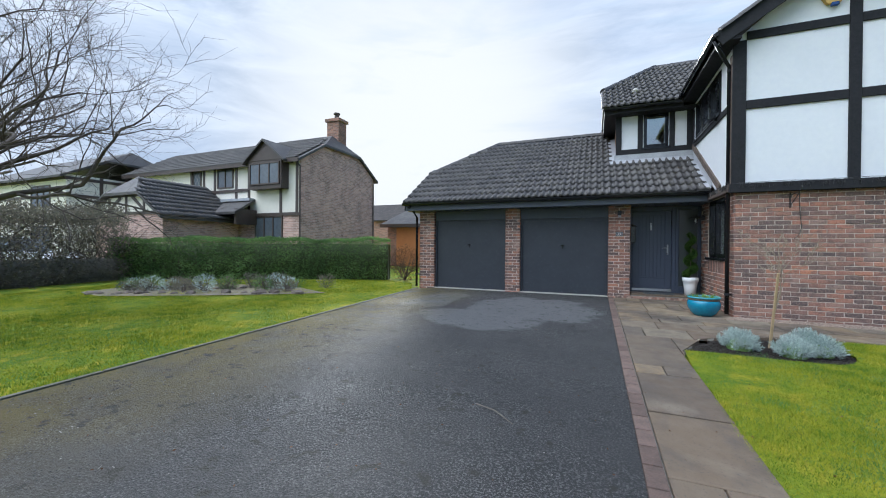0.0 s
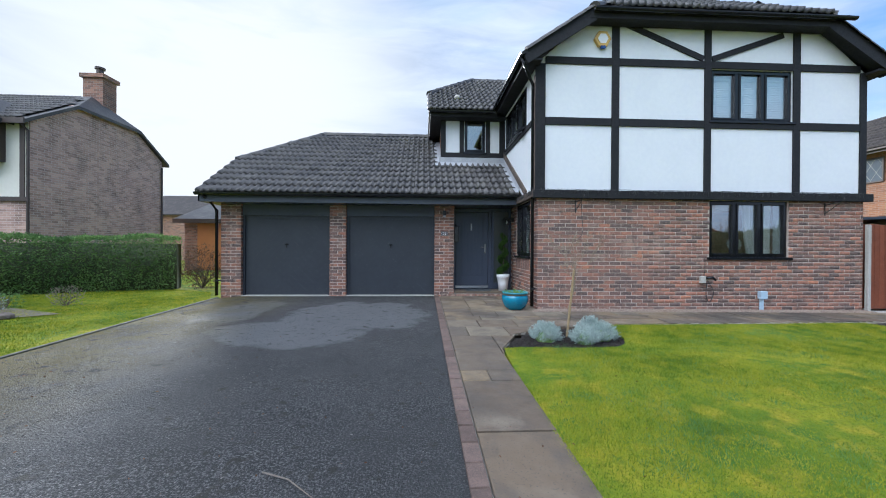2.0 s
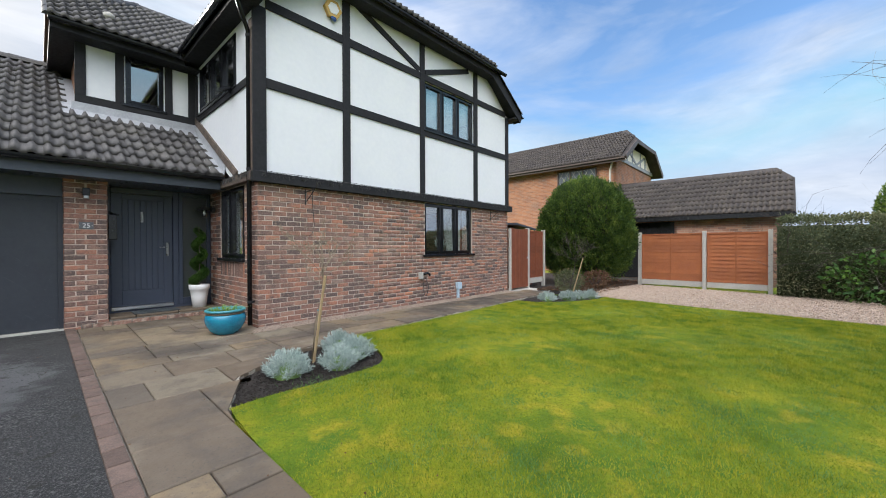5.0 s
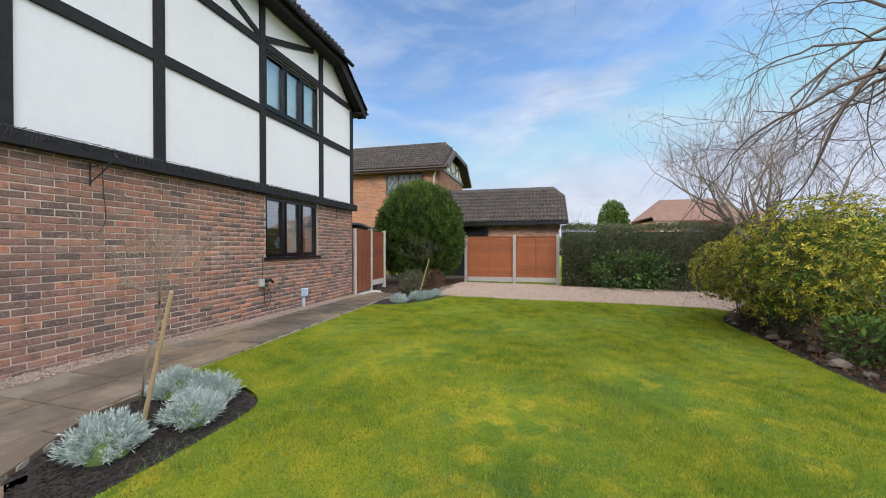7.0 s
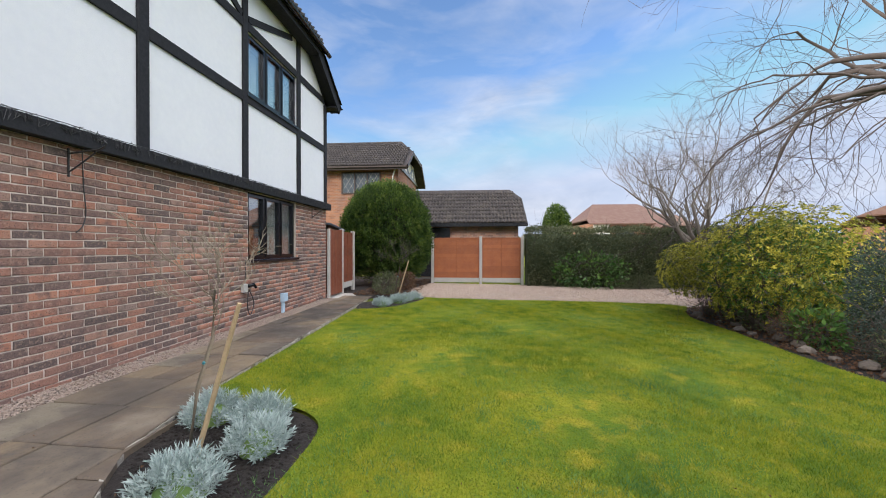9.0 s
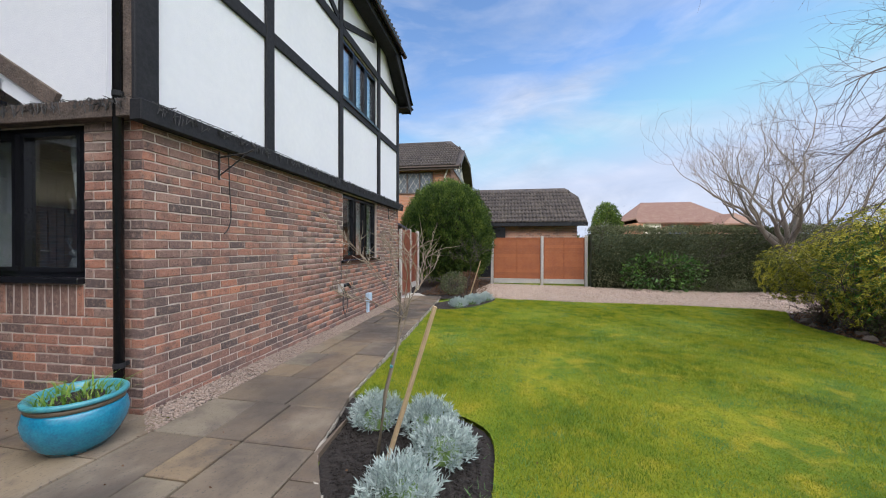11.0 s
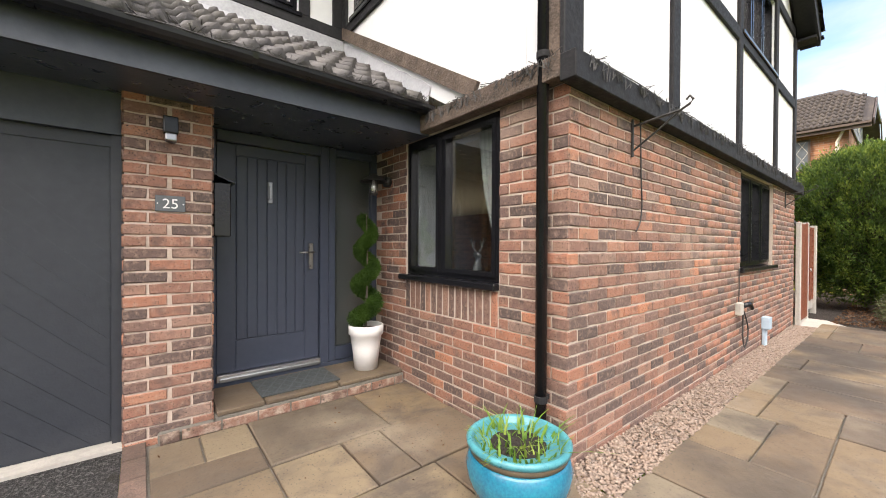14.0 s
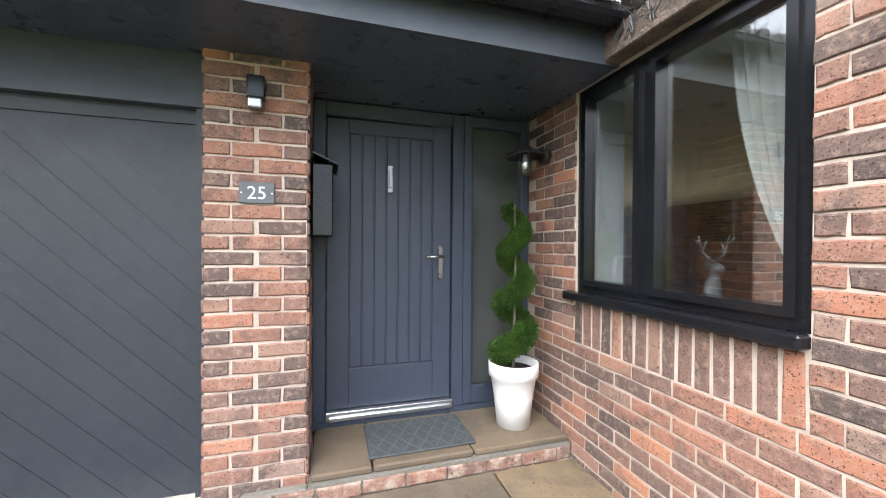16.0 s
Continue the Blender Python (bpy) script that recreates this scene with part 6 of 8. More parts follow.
def lap_panel(at, u0, u1, z0, z1, label, mat=M_FENCE, slats=13, group="fence panels"):
    """A lap fence panel on a gravel board."""
    f = thing("garden_fence", *at((u0 + u1) / 2, 0, z0 - 0.15), label, "fence", group)
    part("gravel_board", bevelled(boxes(at, (u0, u1, -0.025, 0.025, z0 - 0.17, z0)), 0.005), M_CONCRETE, f, "pale concrete gravel board")
    h = (z1 - z0 - 0.04) / slats
    for k in range(slats):
        z = z0 + 0.002 + k * h
        wob = 0.006 * math.sin(k * 2.3)
        bm = bmesh.new()
        prism(bm, lambda a, d, v: at(d, a, v), [(0.006, z), (0.03, z + wob * 0.3), (0.012, z + h + 0.012), (0.0, z + h + 0.012)], u0 + 0.02, u1 - 0.02)
        part("slat", bm, mat, f)
    part("panel_frame", boxes(at, (u0, u0 + 0.04, -0.02, 0.036, z0, z1), (u1 - 0.04, u1, -0.02, 0.036, z0, z1), (u0 + 0.04, u1 - 0.04, -0.02, 0.036, z1 - 0.04, z1), ((u0 + u1) / 2 - 0.02, (u0 + u1) / 2 + 0.02, 0.026, 0.034, z0, z1 - 0.04)), mat, f)
    return f


lap_panel(south(8.02), 10.22, 11.1, 0.4, 1.85, "dark red-brown lap fence panel beside the gate", M_GATE)
fp = thing("fence_post", 10.16, 8.0, 0.1, "pale concrete fence post at the gate", "fence post", "fence posts")
post(fp, 10.16, 8.0, 1.92, 0.1)
fp = thing("fence_post", 11.16, 8.0, 0.1, "pale concrete fence post near the conifer", "fence post", "fence posts")
post(fp, 11.16, 8.0, 1.9, 0.1)
WF = west(13.7)
lap_panel(WF, -5.72, -4.06, 0.28, 1.76, "bright orange stained lap fence panel over a concrete board")
lap_panel(WF, -3.94, -2.55, 0.28, 1.76, "orange stained lap fence panel with wavy slats")
for y in (5.78, 4.0, 2.49):
    fp = thing("fence_post", 13.68, y, 0.0, "pale concrete fence post between orange panels", "fence post", "fence posts")
    post(fp, 13.68, y, 1.82, 0.1)

# ---- neighbouring houses ----
M_BROWN = surf("dark_brown_joinery", (0.045, 0.032, 0.026), (0.07, 0.05, 0.04), 6, 0.5)
M_FAR_GLASS = surf("far_window_glass", (0.07, 0.085, 0.1), (0.12, 0.14, 0.16), 0.8, 0.06, spec=0.8)
M_GREY_BOARD = surf("grey_timber", (0.3, 0.32, 0.35), (0.24, 0.26, 0.29), 5, 0.7)


def far_window(parent, at, u0, u1, v0, v1, lights, frame_mat=M_BROWN, leaded=False):
    w = part("window", boxes(at, (u0, u1, 0.0, 0.05, v0, v0 + 0.06), (u0, u1, 0.0, 0.05, v1 - 0.06, v1), *[(u0 + (u1 - u0 - 0.06) * k / lights, u0 + (u1 - u0 - 0.06) * k / lights + 0.06, 0.0, 0.05, v0 + 0.06, v1 - 0.06) for k in range(lights + 1)]), frame_mat, parent)
    for k in range(lights):
        a = u0 + (u1 - u0 - 0.06) * k / lights + 0.06
        b = u0 + (u1 - u0 - 0.06) * (k + 1) / lights
        part("pane", boxes(at, (a, b, 0.004, 0.02, v0 + 0.06, v1 - 0.06)), M_FAR_GLASS, w)
        if leaded:
            bm = bmesh.new()
            n = 4
            for j in range(n + 3):
                c = (b - a) * (j - 1.5) / 2
                for s in (1, -1):
                    ring = clip(clip(clip(clip([(a, v0 + 0.06), (b, v0 + 0.06), (b, v1 - 0.06), (a, v1 - 0.06)], -1.6 * s, 1, v0 + c * 1.6 - 1.6 * s * ((a + b) / 2) + 0.4), 1.6 * s, -1, -(v0 + c * 1.6 - 1.6 * s * ((a + b) / 2) + 0.4) + 0.02), 1, 0, 99), 0, 1, 99)
                    if len(ring) > 2:
                        prism(bm, at, ring, 0.02, 0.026)
            if bm.verts:
                part("leading", bm, M_CONCRETE, w)
    return w


def half_hip_roof(parent, axis, c, half, e0, e1, z_eave, rise, hip0, hip1, material, thick=0.12):
    """A ridge roof along axis ('x' or 'y') between e0 and e1; hip0/hip1: heights at which its ends are clipped (None: plain gable)."""
    zr = z_eave + rise * half
    P = (lambda a, b, z: (a, b, z)) if axis == 'x' else (lambda a, b, z: (b, a, z))
    back = lambda h: 0 if h is None else (zr - h) / 1.1
    bm = bmesh.new()
    ends = []
    for e, h, s in ((e0, hip0, 1), (e1, hip1, -1)):
        hh = zr if h is None else h
        ends.append((e, hh, (zr - hh) / rise, e + s * back(h)))
    (a0, h0, w0, r0), (a1, h1, w1, r1) = ends
    for s in (-1, 1):
        deck(bm, [P(a0, c + s * half, z_eave), P(a0, c + s * w0, h0), P(r0, c, zr), P(r1, c, zr), P(a1, c + s * w1, h1), P(a1, c + s * half, z_eave)] if w0 and w1 else
             ([P(a0, c + s * half, z_eave), P(a0, c, zr), P(r1, c, zr), P(a1, c + s * w1, h1), P(a1, c + s * half, z_eave)] if w1 else
              ([P(a0, c + s * half, z_eave), P(a0, c + s * w0, h0), P(r0, c, zr), P(a1, c, zr), P(a1, c + s * half, z_eave)] if w0 else
               [P(a0, c + s * half, z_eave), P(a0, c, zr), P(a1, c, zr), P(a1, c + s * half, z_eave)])), thick)
    for (e, h, w, r) in ends:
        if w:
            deck(bm, [P(e, c - w, h), P(r, c, zr), P(e, c + w, h)], thick)
    roof = part("roof", bm, material, parent, "tiled half-hipped roof")
    return roof, zr


def slope_tiles(parent, origin, across, upward, wide, inside, material):
    tile_slope("roof_tiles", roof_frame(origin, across, upward), wide, Vector(upward).length, inside, parent, material)


# the house to the west, across the hedge
NX, NY, NB, NE = -12.2, 13.0, 18.8, 5.3
nb = thing("neighbour_house", -17, NY, 0.1, "brick house with cream panels, brown timbers and tiled roof", "house")
part("wall", boxes(plain, (-24.5, NX, NY, NB, -0.3, NE)), M_BRICK_PALE, nb, "weathered mauve brick walls")
bm = bmesh.new()
prism(bm, east(NX), [(NY, NE), (NB, NE), (NB - 1.45, 6.25), (NY + 1.45, 6.25)], -0.3, 0.0)
part("gable_wall", bm, M_BRICK_PALE, nb, "blank brick gable")
n_roof, nzr = half_hip_roof(nb, 'x', (NY + NB) / 2, (NB - NY) / 2 + 0.3, -24.9, NX + 0.15, NE - 0.1, 0.6, None, 6.25, M_TILE_RUN)
hl = math.hypot((NB - NY) / 2 + 0.3, 0.6 * ((NB - NY) / 2 + 0.3))
slope_tiles(nb, (-24.9, NY - 0.33, NE - 0.09), (1, 0, 0), (0, (NB - NY) / 2 + 0.3, 0.6 * ((NB - NY) / 2 + 0.3)), 12.8, lambda s, t: s < 12.7 - max(0, t - 2.0) * 0.5, M_TILE_RUN)
SN = south(NY)
part("cream_panel", boxes(SN, (-24.5, NX - 0.05, 0.0, 0.02, 2.86, NE - 0.05)), M_CREAM, nb, "cream rendered first-floor panel")
for a in (-19.45, -18.5, -17.7, -16.2, -15.35, -13.35, -12.4):
    part("timber", boxes(SN, (a - 0.07, a + 0.07, 0.02, 0.05, 2.86, NE - 0.05)), M_BROWN, nb)
for v, a, b in ((2.8, -16.1, NX), (4.0, -24.5, -15.35)):
    part("timber", boxes(SN, (a, b, 0.05, 0.07, v - 0.08, v + 0.06)), M_BROWN, nb)
part("fascia", boxes(SN, (-24.9, NX + 0.15, 0.31, 0.36, NE - 0.25, NE - 0.08)), M_BROWN, nb)
far_window(nb, south(NY - 0.02), -17.5, -16.4, 4.15, 5.1, 2)
far_window(nb, south(NY - 0.02), -19.3, -18.7, 4.1, 5.1, 1, leaded=True)
far_window(nb, SN, -14.95, -13.25, 1.55, 2.72, 3)
# oriel window under its own gablet
part("oriel", boxes(SN, (-14.9, -12.9, 0.0, 0.45, 3.92, 5.25)), M_BROWN, nb, "brown oriel bay")
far_window(nb, south(NY - 0.45), -14.8, -13.0, 4.1, 5.1, 3)
bm = bmesh.new()
prism(bm, south(NY - 0.45), [(-14.95, 5.2), (-12.85, 5.2), (-13.9, 6.05)], -0.4, 0.02)
part("gablet", bm, M_BROWN, nb, "tile-hung brown gablet")
bm = bmesh.new()
for s in (-1, 1):
    deck(bm, [(-13.9, NY - 0.6, 6.16), (-13.9 + s * 1.25, NY - 0.6, 5.17), (-13.9 + s * 1.25, NY + 0.3, 5.17), (-13.9, NY + 1.6, 6.16)], 0.1)
part("gablet_roof", bm, M_TILE_RUN, nb)
bm = bmesh.new()
tube(bm, [(NX + 0.03, NY - 0.1, 0.2), (NX + 0.03, NY - 0.1, 4.9), (NX - 0.05, NY - 0.3, 5.1)], 0.04, sides=8)
tube(bm, [(NX + 0.05, NB - 0.05, 0.2), (NX + 0.05, NB - 0.05, 5.0)], 0.04, sides=8)
part("downpipe", bm, M_BROWN, nb)
ch = part("chimney", boxes(plain, (-13.35, -12.6, 16.1, 16.75, 6.2, 7.95), (-13.43, -12.52, 16.02, 16.83, 7.95, 8.1)), M_BRICK_FAR, nb, "brick chimney stack")
part("chimney_pot", turned([(0.12, 8.1), (0.12, 8.4), (0.17, 8.41), (0.17, 8.48), (0.1, 8.5)], -12.97, 16.42, 12), M_BROWN, ch)
part("air_brick", boxes(east(NX), (13.8, 14.3, 0.0, 0.05, 1.3, 1.6)), M_BROWN, nb)
# its porch and projecting garage
bm = bmesh.new()
deck(bm, [(-17.3, 11.7, 2.85), (-14.7, 11.7, 2.85), (-14.95, NY, 3.55), (-17.3, NY, 3.55)], 0.12)
part("porch_roof", bm, M_TILE_RUN, nb)
part("lead", boxes(plain, (-18.0, -15.0, NY - 0.3, NY - 0.03, 3.45, 3.57)), M_LEAD, nb)
part("porch_side", boxes(plain, (-15.0, -14.85, 11.9, NY, 2.3, 3.0)), M_BROWN, nb)
part("door", boxes(SN, (-17.8, -16.7, 0.0, 0.05, 0.2, 2.4)), M_BROWN, nb, "dark front door")
far_window(nb, SN, -20.4, -19.5, 0.9, 2.6, 1)
part("garage_wall", boxes(plain, (-20.6, -15.95, 9.5, 12.9, -0.2, 2.6)), M_BRICK_PALE, nb, "brick garage projecting forwards")
bm = bmesh.new()
prism(bm, south(9.5), [(-20.7, 2.6), (-15.9, 2.6), (-17.1, 3.42), (-19.5, 3.42)], -0.2, 0.02)
part("garage_gable", bm, M_CREAM, nb, "cream panelled garage gable")
for p, q in (((-18.3, 2.7), (-18.3, 3.4)), ((-17.0, 2.7), (-17.9, 3.35)), ((-19.6, 2.7), (-18.7, 3.35)), ((-17.1, 2.65), (-17.1, 3.3)), ((-19.5, 2.65), (-19.5, 3.3)), ((-20.7, 2.65), (-15.9, 2.65)), ((-15.8, 2.62), (-17.1, 3.45)), ((-20.8, 2.62), (-19.5, 3.45)), ((-19.5, 3.4), (-17.1, 3.4))):
    bm = bmesh.new()
    bar(bm, south(9.48), p, q, 0.12, 0.0, 0.03)
    part("timber", bm, M_BROWN, nb)
half_hip_roof(nb, 'y', -18.3, 2.7, 9.2, 13.0, 2.5, 0.66, 3.5, None, M_TILE_RUN)
slope_tiles(nb, (-15.57, 9.2, 2.51), (0, 1, 0), (-2.7, 0, 2.7 * 0.66), 3.8, lambda s, t: s > max(0, t - 1.7) * 0.6, M_TILE_RUN)

# third house further west
h3 = thing("distant_house", -29, 12, 0, "cream and timber house behind garden shrubs", "house")
part("wall", boxes(plain, (-35, -25.5, 10.5, 17, -0.3, 5.0)), M_CREAM, h3, "cream walls")
half_hip_roof(h3, 'x', 13.75, 3.6, -35.5, -25.2, 4.9, 0.55, None, 6.0, M_TILE_RUN)
for v in (2.6, 3.9, 4.8):
    part("timber", boxes(south(10.5), (-35, -25.5, 0.0, 0.04, v - 0.08, v + 0.08)), M_BROWN, h3)
    part("timber", boxes(east(-25.5), (10.5, 17, 0.0, 0.04, v - 0.08, v + 0.08)), M_BROWN, h3)
for y in (12.0, 13.7, 15.4):
    part("timber", boxes(east(-25.5), (y - 0.08, y + 0.08, 0.0, 0.035, 0, 5.0)), M_BROWN, h3)
far_window(h3, south(10.5), -29, -27, 3.3, 4.5, 3)
far_window(h3, south(10.5), -29, -27, 1.0, 2.3, 3)

# small garage behind the hedge end
sg = thing("small_garage", -10.8, 20, 0, "small brick garage with an orange timber door", "garage")
part("wall", boxes(plain, (-11.9, -6.0, 20, 25, -0.2, 2.75)), M_BRICK_FAR, sg, "brick walls")
bm = bmesh.new()
deck(bm, [(-12.2, 19.6, 2.7), (-5.7, 19.6, 2.7), (-7.5, 22.3, 4.4), (-10.4, 22.3, 4.4)], 0.12)
deck(bm, [(-12.2, 19.6, 2.7), (-10.4, 22.3, 4.4), (-12.2, 25.2, 2.7)], 0.12)
part("roof", bm, M_TILE_RUN, sg, "dark hipped tiled roof")
part("door", boxes(south(20), (-11.25, -8.6, 0.0, 0.05, 0.2, 2.5)), surf("orange_garage_door", (0.5, 0.2, 0.06), (0.42, 0.16, 0.05), 3, 0.5), sg, "orange timber garage door")
part("fascia", boxes(south(19.6), (-12.2, -5.7, 0.0, 0.05, 2.5, 2.7)), M_BROWN, sg)
far = thing("distant_bungalow", -19, 36, 0, "far brick house with a brown roof", "house")
part("wall", boxes(plain, (-24, -17, 34, 40, -0.3, 4.2)), M_BRICK_FAR, far)
half_hip_roof(far, 'x', 37, 3.3, -24.3, -16.7, 4.1, 0.6, None, None, M_TILE_BROWN)

# the shed behind the side gate
shed = thing("garden_shed", 10.2, 9.3, 0.1, "small red-brown shed with a black felt roof behind the gate", "shed")
for k in range(15):
    part("board", boxes(south(8.32), (9.3 + 0.112 * k, 9.408 + 0.112 * k, -0.02, 0.0, 0.1, 1.93 - 0.008 * k)), M_GATE, shed)
part("shed_wall", boxes(plain, (9.3, 9.34, 8.345, 10.3, 0.1, 1.93), (10.94, 10.98, 8.345, 10.3, 0.1, 1.8), (9.34, 10.94, 10.26, 10.3, 0.1, 1.8)), M_GATE, shed)
bm = bmesh.new()
prism(bm, south(8.22), [(9.18, 2.05), (9.18, 2.0), (9.9, 2.03), (11.1, 1.9), (11.1, 1.95), (9.9, 2.09)], -2.15, 0.0)
part("shed_roof", bm, M_SOFFIT, shed, "black mineral felt roof")
# the house to the east, behind the conifer
ne = thing("neighbour_house", 21, 12, 0, "orange brick house with a brown tiled half-hipped roof", "house")
part("wall", boxes(plain, (18.3, 24.3, 8.0, 22, -0.3, 5.5)), M_BRICK_ORANGE, ne, "orange brick walls")
bm = bmesh.new()
prism(bm, south(8.0), [(18.3, 5.5), (24.3, 5.5), (22.9, 6.35), (19.7, 6.35)], -0.3, 0.03)
part("gable_panel", bm, M_CREAM, ne, "cream gable panel")
bm = bmesh.new()
for p, q in (((18.2, 5.5), (24.4, 5.5)), ((19.7, 5.55), (19.7, 6.2)), ((20.6, 5.55), (20.6, 6.3)), ((22.0, 5.55), (22.0, 6.3)), ((22.9, 5.55), (22.9, 6.2)), ((19.8, 6.2), (21.3, 5.6)), ((22.8, 6.2), (21.3, 5.6))):
    bar(bm, south(7.97), p, q, 0.18 if p[1] == q[1] else 0.12, 0.0, 0.03)
part("timber", bm, M_GREY_BOARD, ne, "grey timber framing")
e_roof, ezr = half_hip_roof(ne, 'y', 21.3, 3.4, 7.5, 22.4, 5.42, 0.626, 6.55, None, M_TILE_BROWN)
eh = 3.4
slope_tiles(ne, (17.87, 22.4, 5.43), (0, -1, 0), (eh, 0, eh * 0.626), 14.9, lambda s, t: s < 14.9 - max(0, t - 2.3) * 0.9, M_TILE_BROWN)
part("fascia", boxes(west(17.9), (-22.4, -7.5, -0.03, 0.03, 5.22, 5.41)), M_BROWN, ne)
part("barge_board", boxes(south(7.5), (19.6, 23.0, 0.0, 0.04, 6.36, 6.55)), M_BROWN, ne)
for p, q in (((17.9, 5.37), (19.7, 6.46)), ((24.7, 5.37), (22.9, 6.46))):
    bm = bmesh.new()
    bar(bm, south(7.48), p, q, 0.22, 0, 0.04)
    part("barge_board", bm, M_BROWN, ne)
WE = west(18.3)
far_window(ne, WE, -10.9, -8.9, 4.1, 5.18, 3, leaded=True)
far_window(ne, WE, -15.6, -14.7, 4.1, 5.1, 1, leaded=True)
bm = bmesh.new()
tube(bm, [(18.05, 8.1, 5.3), (18.2, 8.25, 4.95), (18.24, 8.25, 0.3)], 0.045, sides=8)
part("downpipe", bm, M_CONCRETE, ne)
part("gutter", boxes(west(17.86), (-22.4, -7.5, 0.0, 0.09, 5.32, 5.39)), M_BROWN, ne)
eg = thing("neighbour_garage", 18.5, 4.5, 0, "brick garage with a brown tiled half-hipped roof behind the fence", "garage")
part("wall", boxes(plain, (16.4, 21.2, 2.3, 7.95, -0.2, 2.5)), M_BRICK_FAR, eg, "brick walls")
half_hip_roof(eg, 'y', 18.8, 2.8, 1.95, 8.0, 2.45, 0.66, 3.75, None, M_TILE_BROWN)
slope_tiles(eg, (15.97, 8.0, 2.46), (0, -1, 0), (2.8, 0, 2.8 * 0.66), 6.05, lambda s, t: s < 6.05 - max(0, t - 2.3) * 0.75, M_TILE_BROWN)
part("fascia", boxes(west(16.0), (-8.0, -1.95, -0.03, 0.03, 2.3, 2.45)), M_BLACK, eg)
part("door", boxes(west(16.4), (-7.6, -5.3, 0.0, 0.04, 0.1, 2.28)), M_BLACK, eg, "black garage door")
part("lead", boxes(plain, (16.0, 18.4, 7.7, 7.98, 2.6, 2.75)), M_LEAD, eg)

# ---- hedges ----
def hedge(name, line, width, height, material, count, label, ragged=0.06, leaf=0.05, twigs=0):
    """A clipped hedge along a line of (x, y) points: a dark core, a coat of leaves on top and sides."""
    rng = np.random.default_rng(len(label) + count)
    h = thing(name, line[0][0], line[0][1], gz(*line[0]), label, "hedge")
    V, F = [], []
    P = [Vector((*p, 0)) for p in line]
    for i, p in enumerate(P):
        way = (P[min(i + 1, len(P) - 1)] - P[max(i - 1, 0)]).normalized()
        side = Vector((way.y, -way.x, 0)) * (width / 2 - 0.14)
        for s, z in ((-1, -0.05), (-1, height - 0.14), (1, height - 0.14), (1, -0.05)):
            q = p + side * s
            V.append((q.x, q.y, gz(p.x, p.y) + z))
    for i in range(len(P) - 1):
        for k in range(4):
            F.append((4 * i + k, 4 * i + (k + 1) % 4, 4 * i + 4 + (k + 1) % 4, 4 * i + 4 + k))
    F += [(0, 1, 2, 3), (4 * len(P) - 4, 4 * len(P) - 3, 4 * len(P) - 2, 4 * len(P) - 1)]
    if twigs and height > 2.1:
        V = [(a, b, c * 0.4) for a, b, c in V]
    # solid filler, its dark colour standing for shade within; scrub gets a paler one
    from_arrays("core", V, F, M_SCRUB_HEART if material == M_SCRUB else M_HEDGE_SHADE, h, "solid filler core in place of the shaded inside of the hedge")
    A = np.array([tuple(p) for p in P])
    seg = np.linalg.norm(np.diff(A, axis=0), axis=1)
    cum = np.concatenate([[0], np.cumsum(seg)])
    s = rng.random(count) * cum[-1]
    x, y = np.interp(s, cum, A[:, 0]), np.interp(s, cum, A[:, 1])
    tx, ty = np.interp(s + 0.05, cum, A[:, 0]) - np.interp(s - 0.05, cum, A[:, 0]), np.interp(s + 0.05, cum, A[:, 1]) - np.interp(s - 0.05, cum, A[:, 1])
    ln = np.hypot(tx, ty) + 1e-9
    sx, sy = ty / ln, -tx / ln
    per = rng.random(count) * (2 * height + width)
    side = np.where(per < height, -1.0, np.where(per < 2 * height, 1.0, 0))
    z = np.where(side < 0, per, np.where(side > 0, per - height, height))
    off = np.where(side == 0, (per - 2 * height) - width / 2, side * width / 2)
    lump = 0.05 * np.sin(s * 2.1) + 0.04 * np.sin(s * 5.3 + z * 3) + 0.03 * np.sin(z * 6 + s)
    off = off * (1 + lump * 0.8 / (width / 2)) + rng.normal(0, ragged, count)
    z = z + np.where(side == 0, lump * 0.6 + rng.normal(0, ragged * 0.6, count), 0)
    base = np.array([gz(a, b) for a, b in zip(x, y)])
    nrm = np.stack([np.where(side == 0, 0, side * sx), np.where(side == 0, 0, side * sy), np.where(side == 0, 1.0, 0.25)], 1)
    leaves("foliage", np.stack([x + sx * off, y + sy * off, base + z], 1), nrm, leaf, leaf * 0.55, material, h, rng, 0.2)
    if twigs:
        limbs = []
        for k in range(twigs):
            s0 = rng.random() * cum[-1]
            px, py = np.interp(s0, cum, A[:, 0]), np.interp(s0, cum, A[:, 1])
            branching(rng, (px, py, gz(px, py) + rng.uniform(0.1, 0.8)), (rng.normal(0, 0.7), rng.normal(0, 0.7), 1.0), height * 0.6, 0.012, 2, 0.7, 3, 0.05, limbs)
        limbs_mesh("crown", limbs, M_TWIG, h, 4)
    return h


hedge("clipped_hedge", [(-6.75, 11.45), (-8.5, 10.75), (-11.0, 9.65), (-13.2, 8.7), (-15.4, 7.75)], 0.8, 1.36, M_HEDGE, 46000, "dense clipped dark green boundary hedge", 0.04, 0.065)
hedge("privet_hedge", [(13.75, 2.35), (13.7, 0.5), (13.6, -1.5), (13.5, -5.5)], 0.9, 2.0, M_HEDGE_BROWN, 42000, "tall brownish green privet hedge beside the gravel", 0.09, 0.075, 40)
hedge("scrub_hedge", [(-15.5, 7.9), (-15.9, 6.2), (-16.0, 4.2), (-15.9, 1.5), (-15.8, -2)], 1.6, 2.15, M_SCRUB, 60000, "straggly brown shrubs along the lawn edge", 0.3, 0.085, 240)


